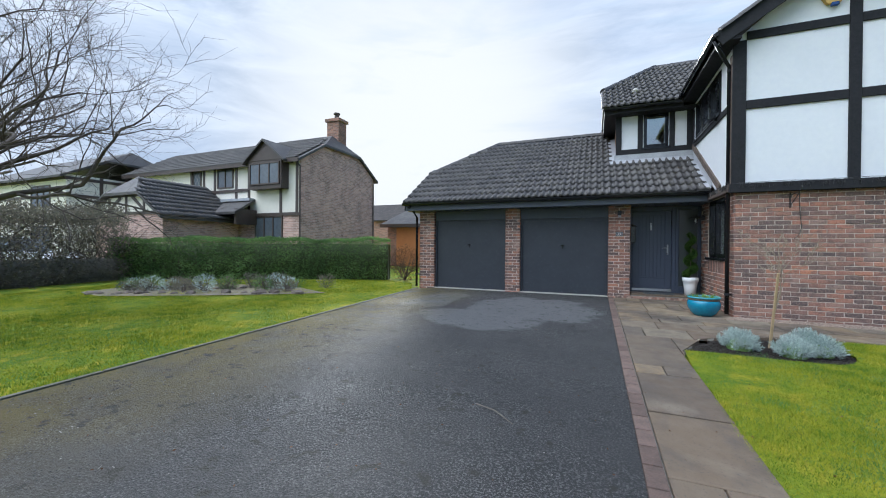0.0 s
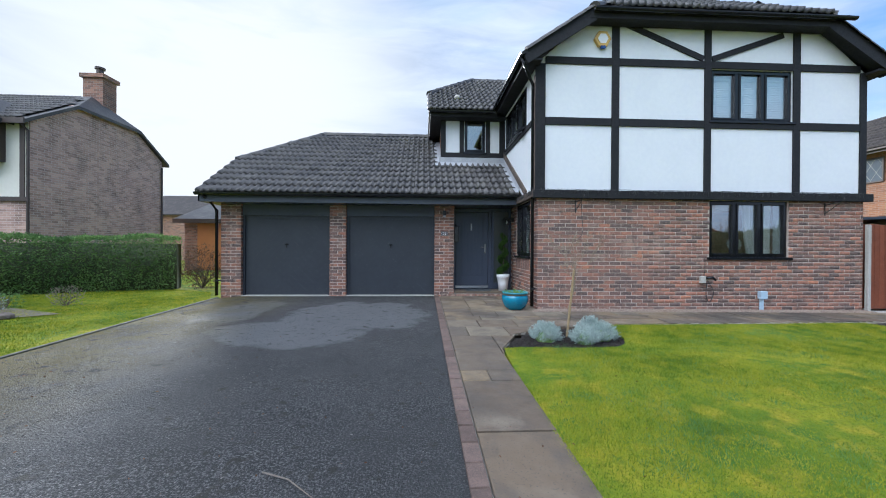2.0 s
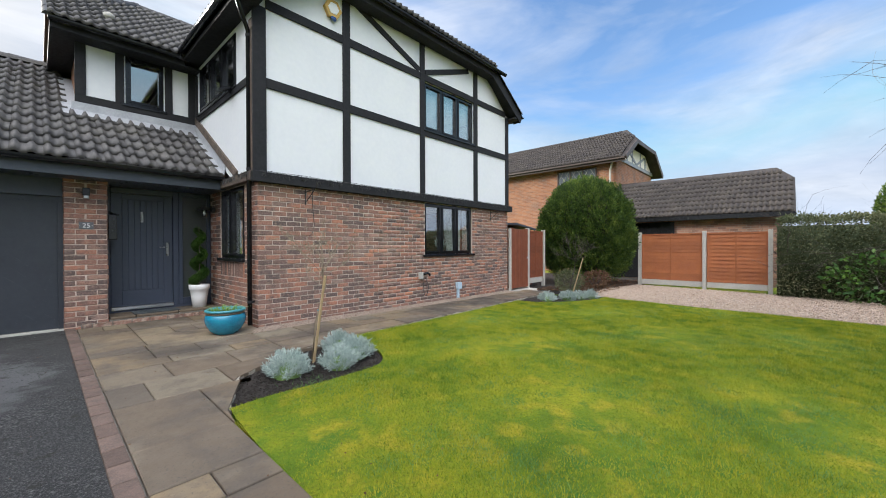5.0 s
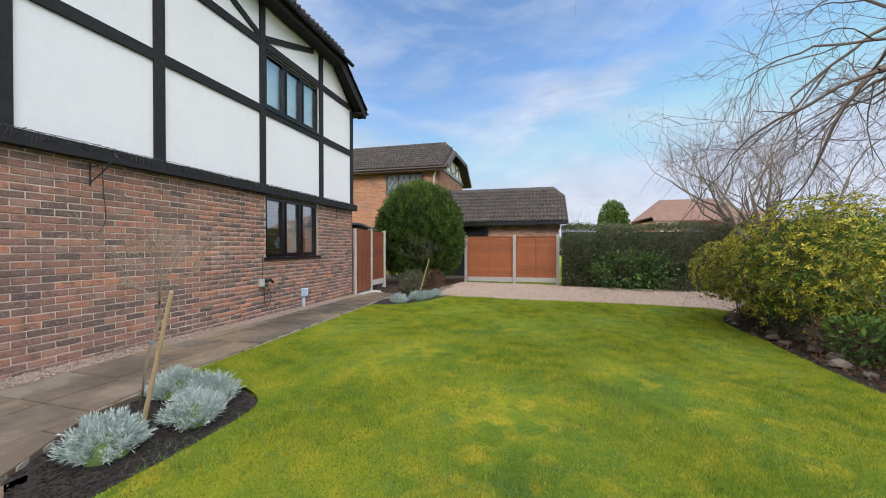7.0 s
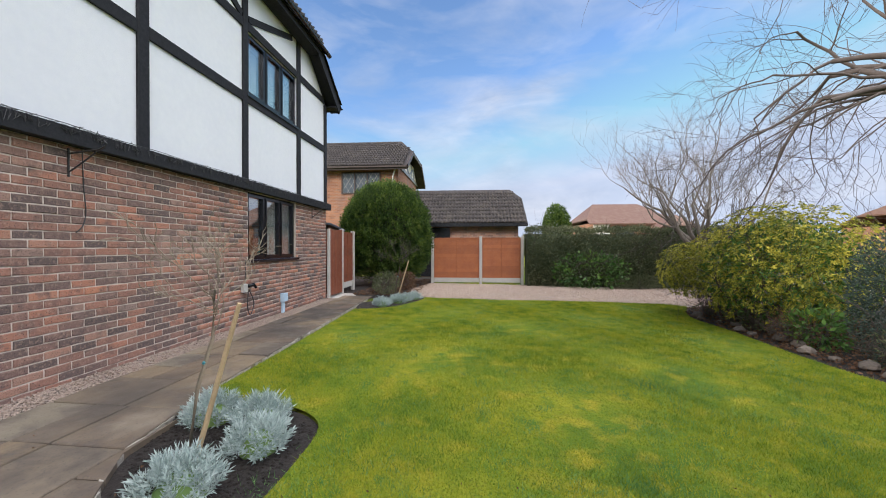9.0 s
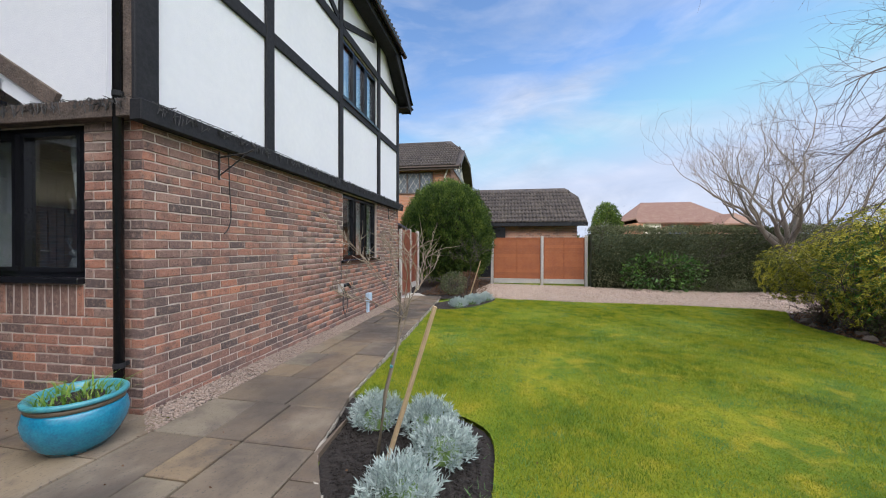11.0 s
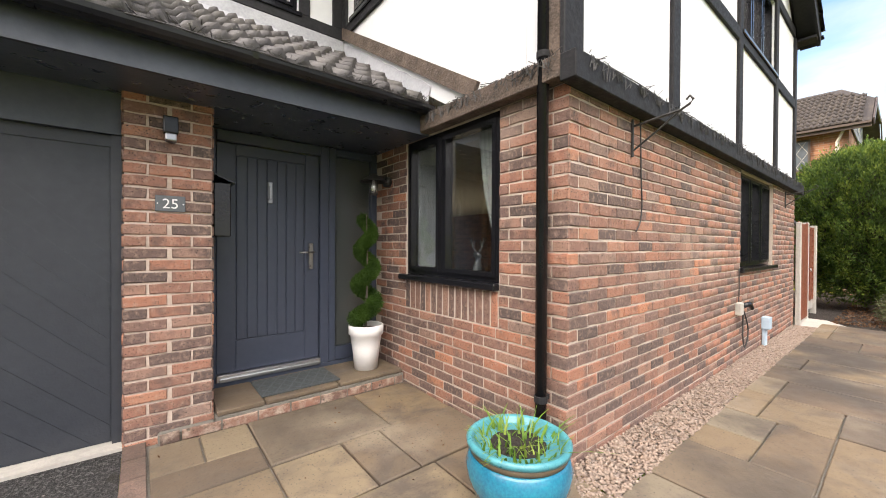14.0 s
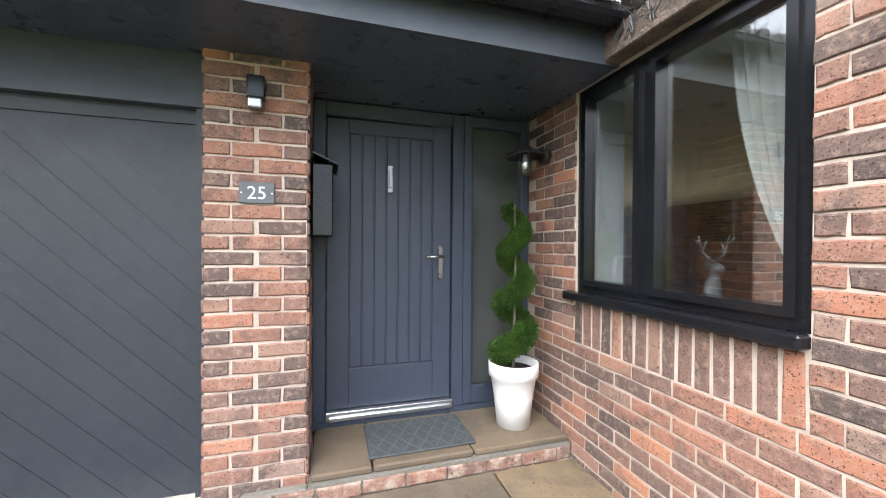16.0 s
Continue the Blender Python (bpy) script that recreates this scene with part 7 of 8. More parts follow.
# ---- shrubs and trees ----
def shrub_points(rng, centre, radii, count, lumps=14, shell=0.35):
    """Points in an uneven rounded crown, with the outward way at each."""
    d = rng.normal(0, 1, (count, 3))
    d /= np.linalg.norm(d, axis=1)[:, None]
    L = rng.normal(0, 1, (lumps, 3))
    L /= np.linalg.norm(L, axis=1)[:, None]
    bump = np.max(np.clip(d @ L.T - 0.55, 0, 1), axis=1) * 0.28
    r = (1 - shell * rng.random(count) ** 1.5) * (0.86 + bump)
    return np.asarray(centre) + d * r[:, None] * np.asarray(radii), d


def conifer():
    rng = np.random.default_rng(31)
    x, y = 13.0, 7.35
    z0 = gz(x, y)
    t = thing("conifer_tree", x, y, z0, "large rounded clipped dark green conifer", "tree")
    bm = bmesh.new()
    tube(bm, [(x, y, z0 - 0.1), (x + 0.05, y, 1.6)], 0.14, 0.1, 10)
    part("trunk", bm, M_BARK, t)
    # solid near-black ball: shade between the sprays put in as colour
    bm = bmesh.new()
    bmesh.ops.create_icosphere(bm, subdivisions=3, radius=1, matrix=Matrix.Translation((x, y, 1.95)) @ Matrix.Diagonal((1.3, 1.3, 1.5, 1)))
    part("crown_shade_core", bm, M_SOIL_AND_SHADE, t, "near-black ball painted as the shade inside the crown")
    p, d = shrub_points(rng, (x, y, 1.75), (1.68, 1.68, 2.08), 120000, 70, 0.2)
    turn = np.arctan2(d[:, 1], d[:, 0])
    tufts = np.sin(turn * 13 + 2.5 * np.sin(d[:, 2] * 5)) * np.sin(d[:, 2] * 8 + 2 * np.sin(turn * 5)) + 0.7 * np.sin(turn * 29 + d[:, 2] * 7) * np.sin(d[:, 2] * 21 - turn * 3)
    p = np.array((x, y, 1.75)) + (p - np.array((x, y, 1.75))) * (0.95 + 0.065 * tufts)[:, None]
    keep = rng.random(len(p)) < np.clip((p[:, 2] - 0.35) / 0.55 + 0.12, 0.1, 1)
    p, d = p[keep], d[keep]
    p[:, 2] = np.maximum(p[:, 2], z0 + 0.1 + rng.random(len(p)) * 0.3)
    way = d * 0.6 + np.array((0, 0, 0.75))
    leaves("crown", p, way, 0.1, 0.026, M_CONIFER, t, rng, 0.1, "upright sprays of dark foliage")


conifer()


def pieris():
    rng = np.random.default_rng(33)
    x, y = 6.9, -1.15
    t = thing("evergreen_shrub", x, y, 0, "large spreading shrub with yellow-green whorled leaves", "shrub")
    limbs = []
    for k in range(16):
        a = k / 16 * math.tau + rng.normal(0, 0.2)
        branching(rng, (x + 0.2 * math.cos(a), y + 0.2 * math.sin(a), -0.02), (math.cos(a) * 0.75, math.sin(a) * 0.75, 1), 0.95, 0.03, 3, 0.65, 3, 0.03, limbs)
    for k in range(4):
        branching(rng, (x + 0.5, y + 0.2, 0.2), (1.0, 0.5 + 0.12 * k, 0.35 + 0.1 * k), 0.7, 0.025, 3, 0.6, 3, 0.03, limbs)
    limbs_mesh("crown", limbs, M_TWIG, t, 5)
    c, d = shrub_points(rng, (x, y, 1.05), (1.55, 1.45, 1.17), 3600, 34, 0.6)
    side_c, side_d = shrub_points(rng, (x + 1.3, y + 0.85, 0.95), (0.75, 0.6, 0.62), 800, 14, 0.7)
    c, d = np.concatenate([c, side_c]), np.concatenate([d, side_d])
    d2 = d + np.array((0, 0, 0.55))
    keep = (c[:, 2] > 0.35) | (rng.random(len(c)) < 0.3)
    c, d2 = c[keep], d2[keep]
    P = np.repeat(c, 11, axis=0)
    a = np.tile(np.arange(11) * math.tau / 11, len(c)) + rng.normal(0, 0.3, len(P))
    D = np.repeat(d2 / np.linalg.norm(d2, axis=1)[:, None], 11, axis=0)
    s = np.cross(D, (0.3, 0.5, 0.8))
    s /= np.linalg.norm(s, axis=1)[:, None]
    u = np.cross(D, s)
    way = s * np.cos(a)[:, None] + u * np.sin(a)[:, None] + D * 0.35
    n0 = rng.normal(0, 0.01, P.shape)
    way_l = way * 3
    leaves("foliage", P + n0, way_l, 0.064, 0.019, M_PIERIS, t, rng, 0.6, "yellow-green leaf whorls")
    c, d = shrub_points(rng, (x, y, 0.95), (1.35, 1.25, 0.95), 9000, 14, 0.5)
    leaves("inner_foliage", c, d, 0.085, 0.03, M_LAUREL, t, rng, 0.4, "darker green leaves inside the crown")


pieris()


def bare_tree(name, x, y, start_h, trunk_r, limbs_dirs, length, levels, label, seed, spread=0.55, kids=3, lift=0.12, gravity=0.0, shrink=0.68, lean=(0, 0), bark=M_BARK):
    rng = np.random.default_rng(seed)
    z0 = gz(x, y)
    t = thing(name, x, y, z0, label, "tree")
    top = (x + lean[0], y + lean[1], z0 + start_h)
    bm = bmesh.new()
    tube(bm, [(x, y, z0 - 0.15), (x + lean[0] * 0.3, y + lean[1] * 0.3, z0 + start_h * 0.45), top], trunk_r, trunk_r * 0.75, 10)
    part("trunk", bm, bark, t, "", True)
    limbs = []
    for k, dvec in enumerate(limbs_dirs):
        branching(rng, top, dvec, length * rng.uniform(0.85, 1.15), trunk_r * 0.55, levels, spread, kids, lift, limbs, gravity, 6, shrink)
    limbs_mesh("crown", limbs, bark, t, 6)
    return t


bare_tree("fruit_tree", 12.6, -3.1, 1.3, 0.15, [(-0.8, 0.5, 0.7), (-0.35, 0.2, 1.0), (0.3, -0.4, 0.9), (0.5, 0.6, 0.7), (-0.9, -0.5, 0.5), (0.9, -0.3, 0.5), (-0.5, 0.95, 0.6), (0.1, 1.0, 0.5)], 1.6, 5, "leafless pollarded fruit tree beyond the gravel", 42, 0.72, 3, 0.15, 0.0, 0.75)
bare_tree("cherry_tree", -9.1, 2.05, 1.75, 0.115, [(0.72, 0.69, 0.62), (0.66, 0.72, 0.34), (0.74, 0.62, 0.1), (0.8, 0.5, 0.8), (0.5, 0.5, 1), (-0.6, 0.4, 0.7), (0.3, -0.8, 0.6), (0.35, 0.85, 0.5), (0.85, 0.3, 0.45), (0.6, 0.75, 0.85)], 1.75, 5, "leafless cherry tree with spreading branches on the lawn", 45, 0.8, 3, 0.07, 0.1, 0.72, bark=M_TWIG)
bare_tree("birch_tree", 5.6, -2.9, 3.7, 0.125, [(0.1, 0.9, 0.35), (0.35, 0.85, 0.1), (-0.15, 0.9, 0.5), (-0.4, 0.6, 0.8), (0.4, -0.5, 0.8), (0.9, 0.3, 0.5), (0.5, 0.7, 0.45), (0.2, 0.95, 0.0)], 2.05, 5, "leafless tree with drooping fine twigs", 47, 0.85, 3, 0.03, 0.16, 0.74, bark=M_TWIG)


def low_shrub(name, x, y, radii, count, material, label, seed, leaf=0.05, wide=0.5, z=None, twig=0, category="shrub", up=0.2):
    rng = np.random.default_rng(seed)
    z0 = gz(x, y)
    t = thing(name, x, y, z0, label, category)
    p, d = shrub_points(rng, (x, y, z0 + (radii[2] * 0.85 if z is None else z)), radii, count, 12, 0.5)
    p[:, 2] = np.maximum(p[:, 2], z0 + 0.02)
    limbs = []
    for k in range(max(5, twig)):
        a = rng.random() * math.tau
        branching(rng, (x, y, z0 - 0.02), (math.cos(a) * 0.6, math.sin(a) * 0.6, 1), radii[2] * 0.9, 0.01, 2, 0.7, 3, 0.05, limbs)
    limbs_mesh("stem", limbs, M_TWIG, t, 4)
    leaves("foliage", p, d + np.array((0, 0, up)), leaf, leaf * wide, material, t, rng, 0.2)
    return t


low_shrub("laurel_bush", 12.9, 0.3, (0.65, 1.35, 0.72), 800, M_LAUREL, "glossy green laurel growing before the hedge", 51, 0.13, 0.55)
low_shrub("ground_conifer", 12.9, -1.3, (0.4, 1.1, 0.26), 2600, M_HEDGE_BROWN, "low spreading evergreen by the gravel", 52, 0.05)
low_shrub("dark_conifer", 4.7, -0.85, (0.6, 0.55, 0.9), 12000, M_DARK_SPRAY, "dark blue-green rounded conifer in the border", 53, 0.04)
low_shrub("laurel_bush", 5.55, -0.6, (0.4, 0.35, 0.3), 420, M_LAUREL, "small glossy laurel in the stone-edged border", 54, 0.1, 0.45)
low_shrub("brown_shrub", -6.2, 11.6, (0.55, 0.5, 0.7), 1500, M_DRY, "brown leafless shrub at the hedge end", 55, 0.06, 0.4, twig=24)
low_shrub("golden_conifer", 11.4, -4.6, (0.8, 0.8, 1.35), 6000, M_PIERIS, "golden yellow conifer behind the large shrub", 56, 0.06)
low_shrub("heather_shrub", 10.3, 6.75, (0.6, 0.4, 0.35), 1800, M_HEDGE_BROWN, "low dark shrub under the conifer", 57, 0.05, twig=14)
low_shrub("heather_shrub", 11.6, 6.5, (0.7, 0.4, 0.3), 1500, M_DRY, "brown litter and stems under the conifer", 58, 0.06, twig=14)
low_shrub("tall_conifer", 29.5, -2.2, (1.2, 1.2, 2.6), 12000, M_CONIFER, "pointed dark conifer beyond the garages", 59, 0.2, 0.4)

# staked saplings
def sapling(x, y, seed, h, label, M_STEM=M_STEM):
    rng = np.random.default_rng(seed)
    z = gz(x, y)
    t = thing("sapling", x, y, z, label, "young tree")
    bm = bmesh.new()
    tube(bm, [(x, y, z - 0.05), (x + 0.02, y - 0.05, z + h * 0.3), (x + 0.065, y - 0.12, z + h * 0.54), (x + 0.07, y - 0.13, z + h * 0.78)], 0.0155, 0.009, 8)
    part("stem", bm, M_STEM, t, "", True)
    limbs = []
    for k in range(7):
        a = k / 7 * math.tau + rng.normal(0, 0.3)
        branching(rng, (x + 0.066, y - 0.122, z + h * rng.uniform(0.52, 0.75)), (math.cos(a), math.sin(a), rng.uniform(0.3, 1.3)), h * 0.28, 0.0038, 3, 0.7, 3, 0.1, limbs, 0, 5, 0.6)
    limbs_mesh("crown", limbs, M_STEM, t, 5)
    s = tagged(part("wooden_stake", (lambda b: (tube(b, [(x - 0.015, y - 0.05, z - 0.1), (x - 0.05, y - 0.38, z + h * 0.73)], 0.017, 0.014, 8), b)[1])(bmesh.new()), M_STAKE), "round weathered wooden stake beside a sapling", "stake", "tree stakes")
    bm = bmesh.new()
    tube(bm, [(x + 0.025, y - 0.085, z + h * 0.42), (x + 0.06, y - 0.08, z + h * 0.43)], 0.01, sides=6)
    part("tie", bm, M_GLAZE_RIM, t, "blue-green tie")
    return t


sapling(2.1, 6.11, 61, 1.3, "thin leafless sapling tied to a stake")
sapling(9.3, 6.3, 62, 1.35, "leafless rose sapling beside a stake", M_TWIG)


def dome(x, y, z, r):
    bm = bmesh.new()
    bmesh.ops.create_icosphere(bm, subdivisions=2, radius=r, matrix=Matrix.Translation((x, y, z)))
    bm.verts.index_update()
    return bm


def lavender(x, y, r, seed):
    """A clump of silver narrow leaves."""
    rng = np.random.default_rng(seed)
    z = gz(x, y) - 0.02
    t = thing("silver_shrub", x, y, z, "silvery narrow-leaved lavender clump in dark soil", "shrub", "silver lavender clumps")
    shoots, per = int(200 * (r / 0.22) ** 2), 17
    T = rng.normal(0, 1, (shoots, 3))
    T[:, 2] = np.abs(T[:, 2]) * 0.9
    T /= np.linalg.norm(T, axis=1)[:, None]
    root = np.array((x, y, z)) + T * (r * rng.uniform(0.55, 0.8, shoots))[:, None] * (1, 1, 0.95)
    axis = T * 0.75 + np.array((0, 0, 0.6)) + rng.normal(0, 0.15, (shoots, 3))
    axis /= np.linalg.norm(axis, axis=1)[:, None]
    which = np.repeat(np.arange(shoots), per)
    along = np.tile(np.linspace(0, 1, per), shoots)
    pts = root[which] + axis[which] * (along * 0.085)[:, None]
    spin = rng.normal(0, 1, (len(which), 3))
    spin -= axis[which] * np.sum(spin * axis[which], axis=1)[:, None]
    spin /= np.linalg.norm(spin, axis=1)[:, None]
    way = (axis[which] * (0.5 + along[:, None]) + spin * 0.8) * 3
    # added dome, coloured darker than the leaves in place of shade between shoots
    tuck = from_arrays("core", *(lambda b: ([tuple(v.co) for v in b.verts], [tuple(v.index for v in f.verts) for f in b.faces]))(dome(x, y, z, r * 0.6)), M_HEDGE, t, "shaded heart of the clump")
    leaves("foliage", pts, way, 0.045, 0.0085, M_SILVER, t, rng, 0.0)


for k, (x, y, r) in enumerate(((1.7, 5.84, 0.22), (2.2, 5.7, 0.2), (2.5, 5.86, 0.21), (2.54, 6.26, 0.2), (8.2, 6.35, 0.2), (8.75, 6.1, 0.2), (9.1, 5.95, 0.18), (9.45, 5.8, 0.18))):
    lavender(x, y, r, 70 + k)


# rocks, rockery and border
def rock(x, y, s, seed, label, group):
    rng = np.random.default_rng(seed)
    bm = bmesh.new()
    bmesh.ops.create_icosphere(bm, subdivisions=2, radius=1)
    f = rng.normal(0, 1, (5, 3))
    for v in bm.verts:
        k = 1 + 0.12 * math.sin(v.co.dot(Vector(f[0])) * 2) + 0.1 * math.sin(v.co.dot(Vector(f[1])) * 3)
        v.co = Vector((v.co.x * s * 1.3 * k, v.co.y * s * k, v.co.z * s * 0.85 * k * (1 + 0.2 * math.sin(v.co.dot(Vector(f[2])) * 4))))
        v.co.z = max(v.co.z, -s * 0.25)
    bmesh.ops.transform(bm, matrix=pose(x, y, gz(x, y) + s * 0.2, 0, 0, rng.uniform(0, 180)), verts=bm.verts)
    tagged(part("rock", bm, M_ROCK), label, "rock", group)


rng = np.random.default_rng(80)
for k in range(13):
    s = k / 12
    x = 7.9 - 4.0 * s
    rock(x, -0.28 + 0.12 * math.sin(k * 1.7) + (0.1 if x < 4.6 else 0), rng.uniform(0.045, 0.095), 100 + k, "brown weathered stone edging the lawn border", "border stones")
sheet("rockery_soil", [(-6.3, 7.6), (-7.2, 7.0), (-9.0, 6.0), (-11.0, 5.1), (-12.2, 5.3), (-12.4, 6.6), (-10.5, 8.0), (-8.0, 8.3)], 0.02, M_ROCKERY, "low rockery bed set in the lawn", "planting bed")
for k in range(34):
    s = rng.random()
    front = k < 22
    a = Vector((-6.3, 7.55)).lerp(Vector((-11.9, 5.0)), s) if front else Vector((-7.5, 8.0)).lerp(Vector((-12.0, 6.3)), s)
    rock(a.x + rng.normal(0, 0.1), a.y + rng.normal(0, 0.1) + (0.1 if front else 0), rng.uniform(0.06, 0.12), 130 + k, "mossy grey rockery stone on the lawn bed", "rockery stones")
for k in range(30):
    s, w = rng.random(), rng.random()
    a = Vector((-6.7, 7.75)).lerp(Vector((-11.7, 5.4)), s) + Vector((-0.1, 0.9)) * w
    m = (M_SCRUB, M_HEDGE, M_SCRUB, M_SILVER)[k % 4]
    low_shrub("rockery_plant", a.x, a.y, (0.3, 0.25, 0.16 + 0.1 * rng.random()), 260, m, "low winter-worn plant in the rockery", 180 + k, 0.07, 0.25, category="plant", up=0.9)
for k in range(26):
    s = rng.random()
    x = 9.0 - 5.2 * s
    y = -0.35 - 1.6 * rng.random() ** 1.5
    if math.hypot(x - 6.9, y + 1.15) < 0.5:
        continue
    low_shrub("border_plant", x, y, (0.3, 0.25, 0.2 + 0.15 * rng.random()), 200, (M_DRY, M_HEDGE_BROWN)[k % 2], "brown winter stems in the shrub border", 230 + k, 0.06, 0.3, twig=8, category="plant", up=0.6)

# ---- distance: road, houses, woods ----
sheet("road", [(14.5, -60), (22, -60), (22, -12), (60, -12), (60, -6), (14.5, -6.0)], 0.01, surf("grey_road", (0.16, 0.16, 0.165), (0.12, 0.12, 0.125), 1.5, 0.8, 0.003, 80), "grey estate road beyond the garden", "road", fine=4)
eh1 = thing("distant_house", 43, -11, 0, "far orange brick house with a hipped brown roof", "house")
part("wall", boxes(plain, (39, 48, -15.5, -8, -0.3, 3.9)), M_BRICK_ORANGE, eh1)
half_hip_roof(eh1, 'y', 43.5, 4.9, -16, -7.5, 3.8, 0.5, 4.3, 4.3, M_TILE_RUST)
part("cream_panel", boxes(west(39), (8, 9.6, 0.0, 0.04, 2.4, 3.7)), M_CREAM, eh1)
far_window(eh1, west(39), 10.2, 12.0, 2.4, 3.5, 3)
part("wing", boxes(plain, (36.5, 39, -17, -13, -0.3, 2.9)), M_BRICK_ORANGE, eh1)
half_hip_roof(eh1, 'x', -15, 2.3, 36.2, 42, 2.9, 0.7, 3.5, None, M_TILE_RUST)
eh2 = thing("distant_house", 30, -30, 0, "far brown brick house with a round window across the road", "house")
part("wall", boxes(plain, (28, 38, -41, -30.5, -0.3, 3.2)), M_BRICK_ORANGE, eh2)
half_hip_roof(eh2, 'y', 33, 5.5, -41.5, -30, 3.1, 0.45, 4.2, 4.2, M_TILE_RUST)
ring = [(32.2 + 0.45 * math.cos(k * math.tau / 20), 2.5 + 0.45 * math.sin(k * math.tau / 20)) for k in range(20)]
bm = bmesh.new()
prism(bm, west(28), ring, 0.0, 0.05)
part("round_window", bm, M_FAR_GLASS, eh2, "round window")
hedge("road_hedge", [(25, -25), (25.5, -32), (26, -39)], 0.8, 1.0, M_DRY, 4000, "low russet beech hedge across the road", 0.08, 0.12)


def woods():
    """A far belt of leafless trees along the horizon."""
    rng = np.random.default_rng(91)
    limbs = []
    for k in range(46):
        a = radians(rng.uniform(88, 150))
        r = rng.uniform(55, 80)
        x, y = r * math.sin(a), r * math.cos(a)
        h = rng.uniform(4.5, 8) * (0.6 if a < radians(105) else 1.0)
        branching(rng, (x, y, -0.3), (0, 0, 1), h * 0.45, 0.2, 4, 0.55, 3, 0.15, limbs, 0, 4, 0.7)
    ob = limbs_mesh("far_woods", limbs, M_TWIG, None, 4)
    tagged(ob, "belt of leafless trees along the far horizon", "woods", kind="stuff")


woods()
hedge("far_hedgerow", [(66 * math.sin(radians(a)), 66 * math.cos(radians(a))) for a in range(84, 152, 6)], 4.0, 2.3, M_HEDGE_BROWN, 9000, "far brown hedgerow along the horizon", 0.5, 0.7)


# car behind the shrubs
def car(x, y, yaw):
    c = thing("parked_car", x, y, gz(x, y), "white car parked behind the shrubs", "car")
    at = lambda p: (Matrix.Translation((x, y, gz(x, y))) @ pose(0, 0, 0, 0, 0, yaw)) @ Vector(p)
    paint = surf("white_car_paint", (0.75, 0.76, 0.77), (0.7, 0.71, 0.72), 2, 0.2)
    side = [(-2.1, 0.35), (2.1, 0.35), (2.15, 0.65), (1.95, 0.85), (1.0, 0.95), (-1.9, 0.98), (-2.1, 0.8)]
    top = [(1.0, 0.94), (0.35, 1.42), (-1.2, 1.46), (-1.85, 0.97)]
    for name, ring, w, m, lab in (("body", side, 0.86, paint, "white body"), ("cabin", top, 0.72, M_FAR_GLASS, "dark glazed cabin")):
        bm = bmesh.new()
        prism(bm, lambda u, d, v: at((u, d, v)), ring, -w, w)
        part(name, bevelled(bm, 0.05, 2), m, c, lab)
    bm = bmesh.new()
    prism(bm, lambda u, d, v: at((u, d, v)), [(0.3, 1.4), (0.32, 1.45), (-1.15, 1.49), (-1.2, 1.44)], -0.7, 0.7)
    part("roof", bm, paint, c, "white roof")
    for u in (-1.3, 1.35):
        for s in (-0.8, 0.8):
            bm = bmesh.new()
            tube(bm, [at((u, s - 0.1, 0.32)), at((u, s + 0.1, 0.32))], 0.32, sides=20)
            w = part("wheel", bm, M_GUTTER, c)
            bm = bmesh.new()
            tube(bm, [at((u, s - 0.105, 0.32)), at((u, s + 0.105, 0.32))], 0.2, sides=14)
            part("rim", bm, M_CHROME, w)


car(-20.0, 6.6, 25)

# ---- paving, kerbs, gravel and grass ----
def solid_piece(name, ring, z_of, thick, parent, material):
    """A flat stone cut to a ring of (x, y) points, its top edge eased."""
    n = len(ring)
    cx, cy = sum(p[0] for p in ring) / n, sum(p[1] for p in ring) / n
    inner = [(x + (cx - x) * 0.025, y + (cy - y) * 0.025) for x, y in ring]
    V = [(x, y, z_of(x, y) - thick) for x, y in ring] + [(x, y, z_of(x, y) - 0.006) for x, y in ring] + [(x, y, z_of(x, y)) for x, y in inner]
    me = bpy.data.meshes.new(name)
    F = [tuple(range(2 * n, 3 * n))]
    for i in range(n):
        j = (i + 1) % n
        F += [(i, j, n + j, n + i), (n + i, n + j, 2 * n + j, 2 * n + i)]
    me.from_pydata(V, [], F)
    me.update()
    return link_mesh(name, me, material, parent)


paving = setting(thing("pavement_stone", 1.5, 7.5, 0.1, "x", "paving"), "worn riven sandstone paving slabs beside the house", "paving")
rng = np.random.default_rng(14)
CHAIN = [(0.95, -6.0), (0.95, 4.6), (1.0, 5.35), (1.3, 6.05), (2.0, 6.46), (3.0, 6.66), (9.2, 6.98)]


def lawn_y(x):
    """Where the lawn edge runs, by x."""
    if x <= 0.95:
        return -6.0
    for (ax, ay), (bx, by) in zip(CHAIN[1:], CHAIN[2:]):
        if x <= bx:
            return ay + (by - ay) * (x - ax) / (bx - ax)
    return CHAIN[-1][1]


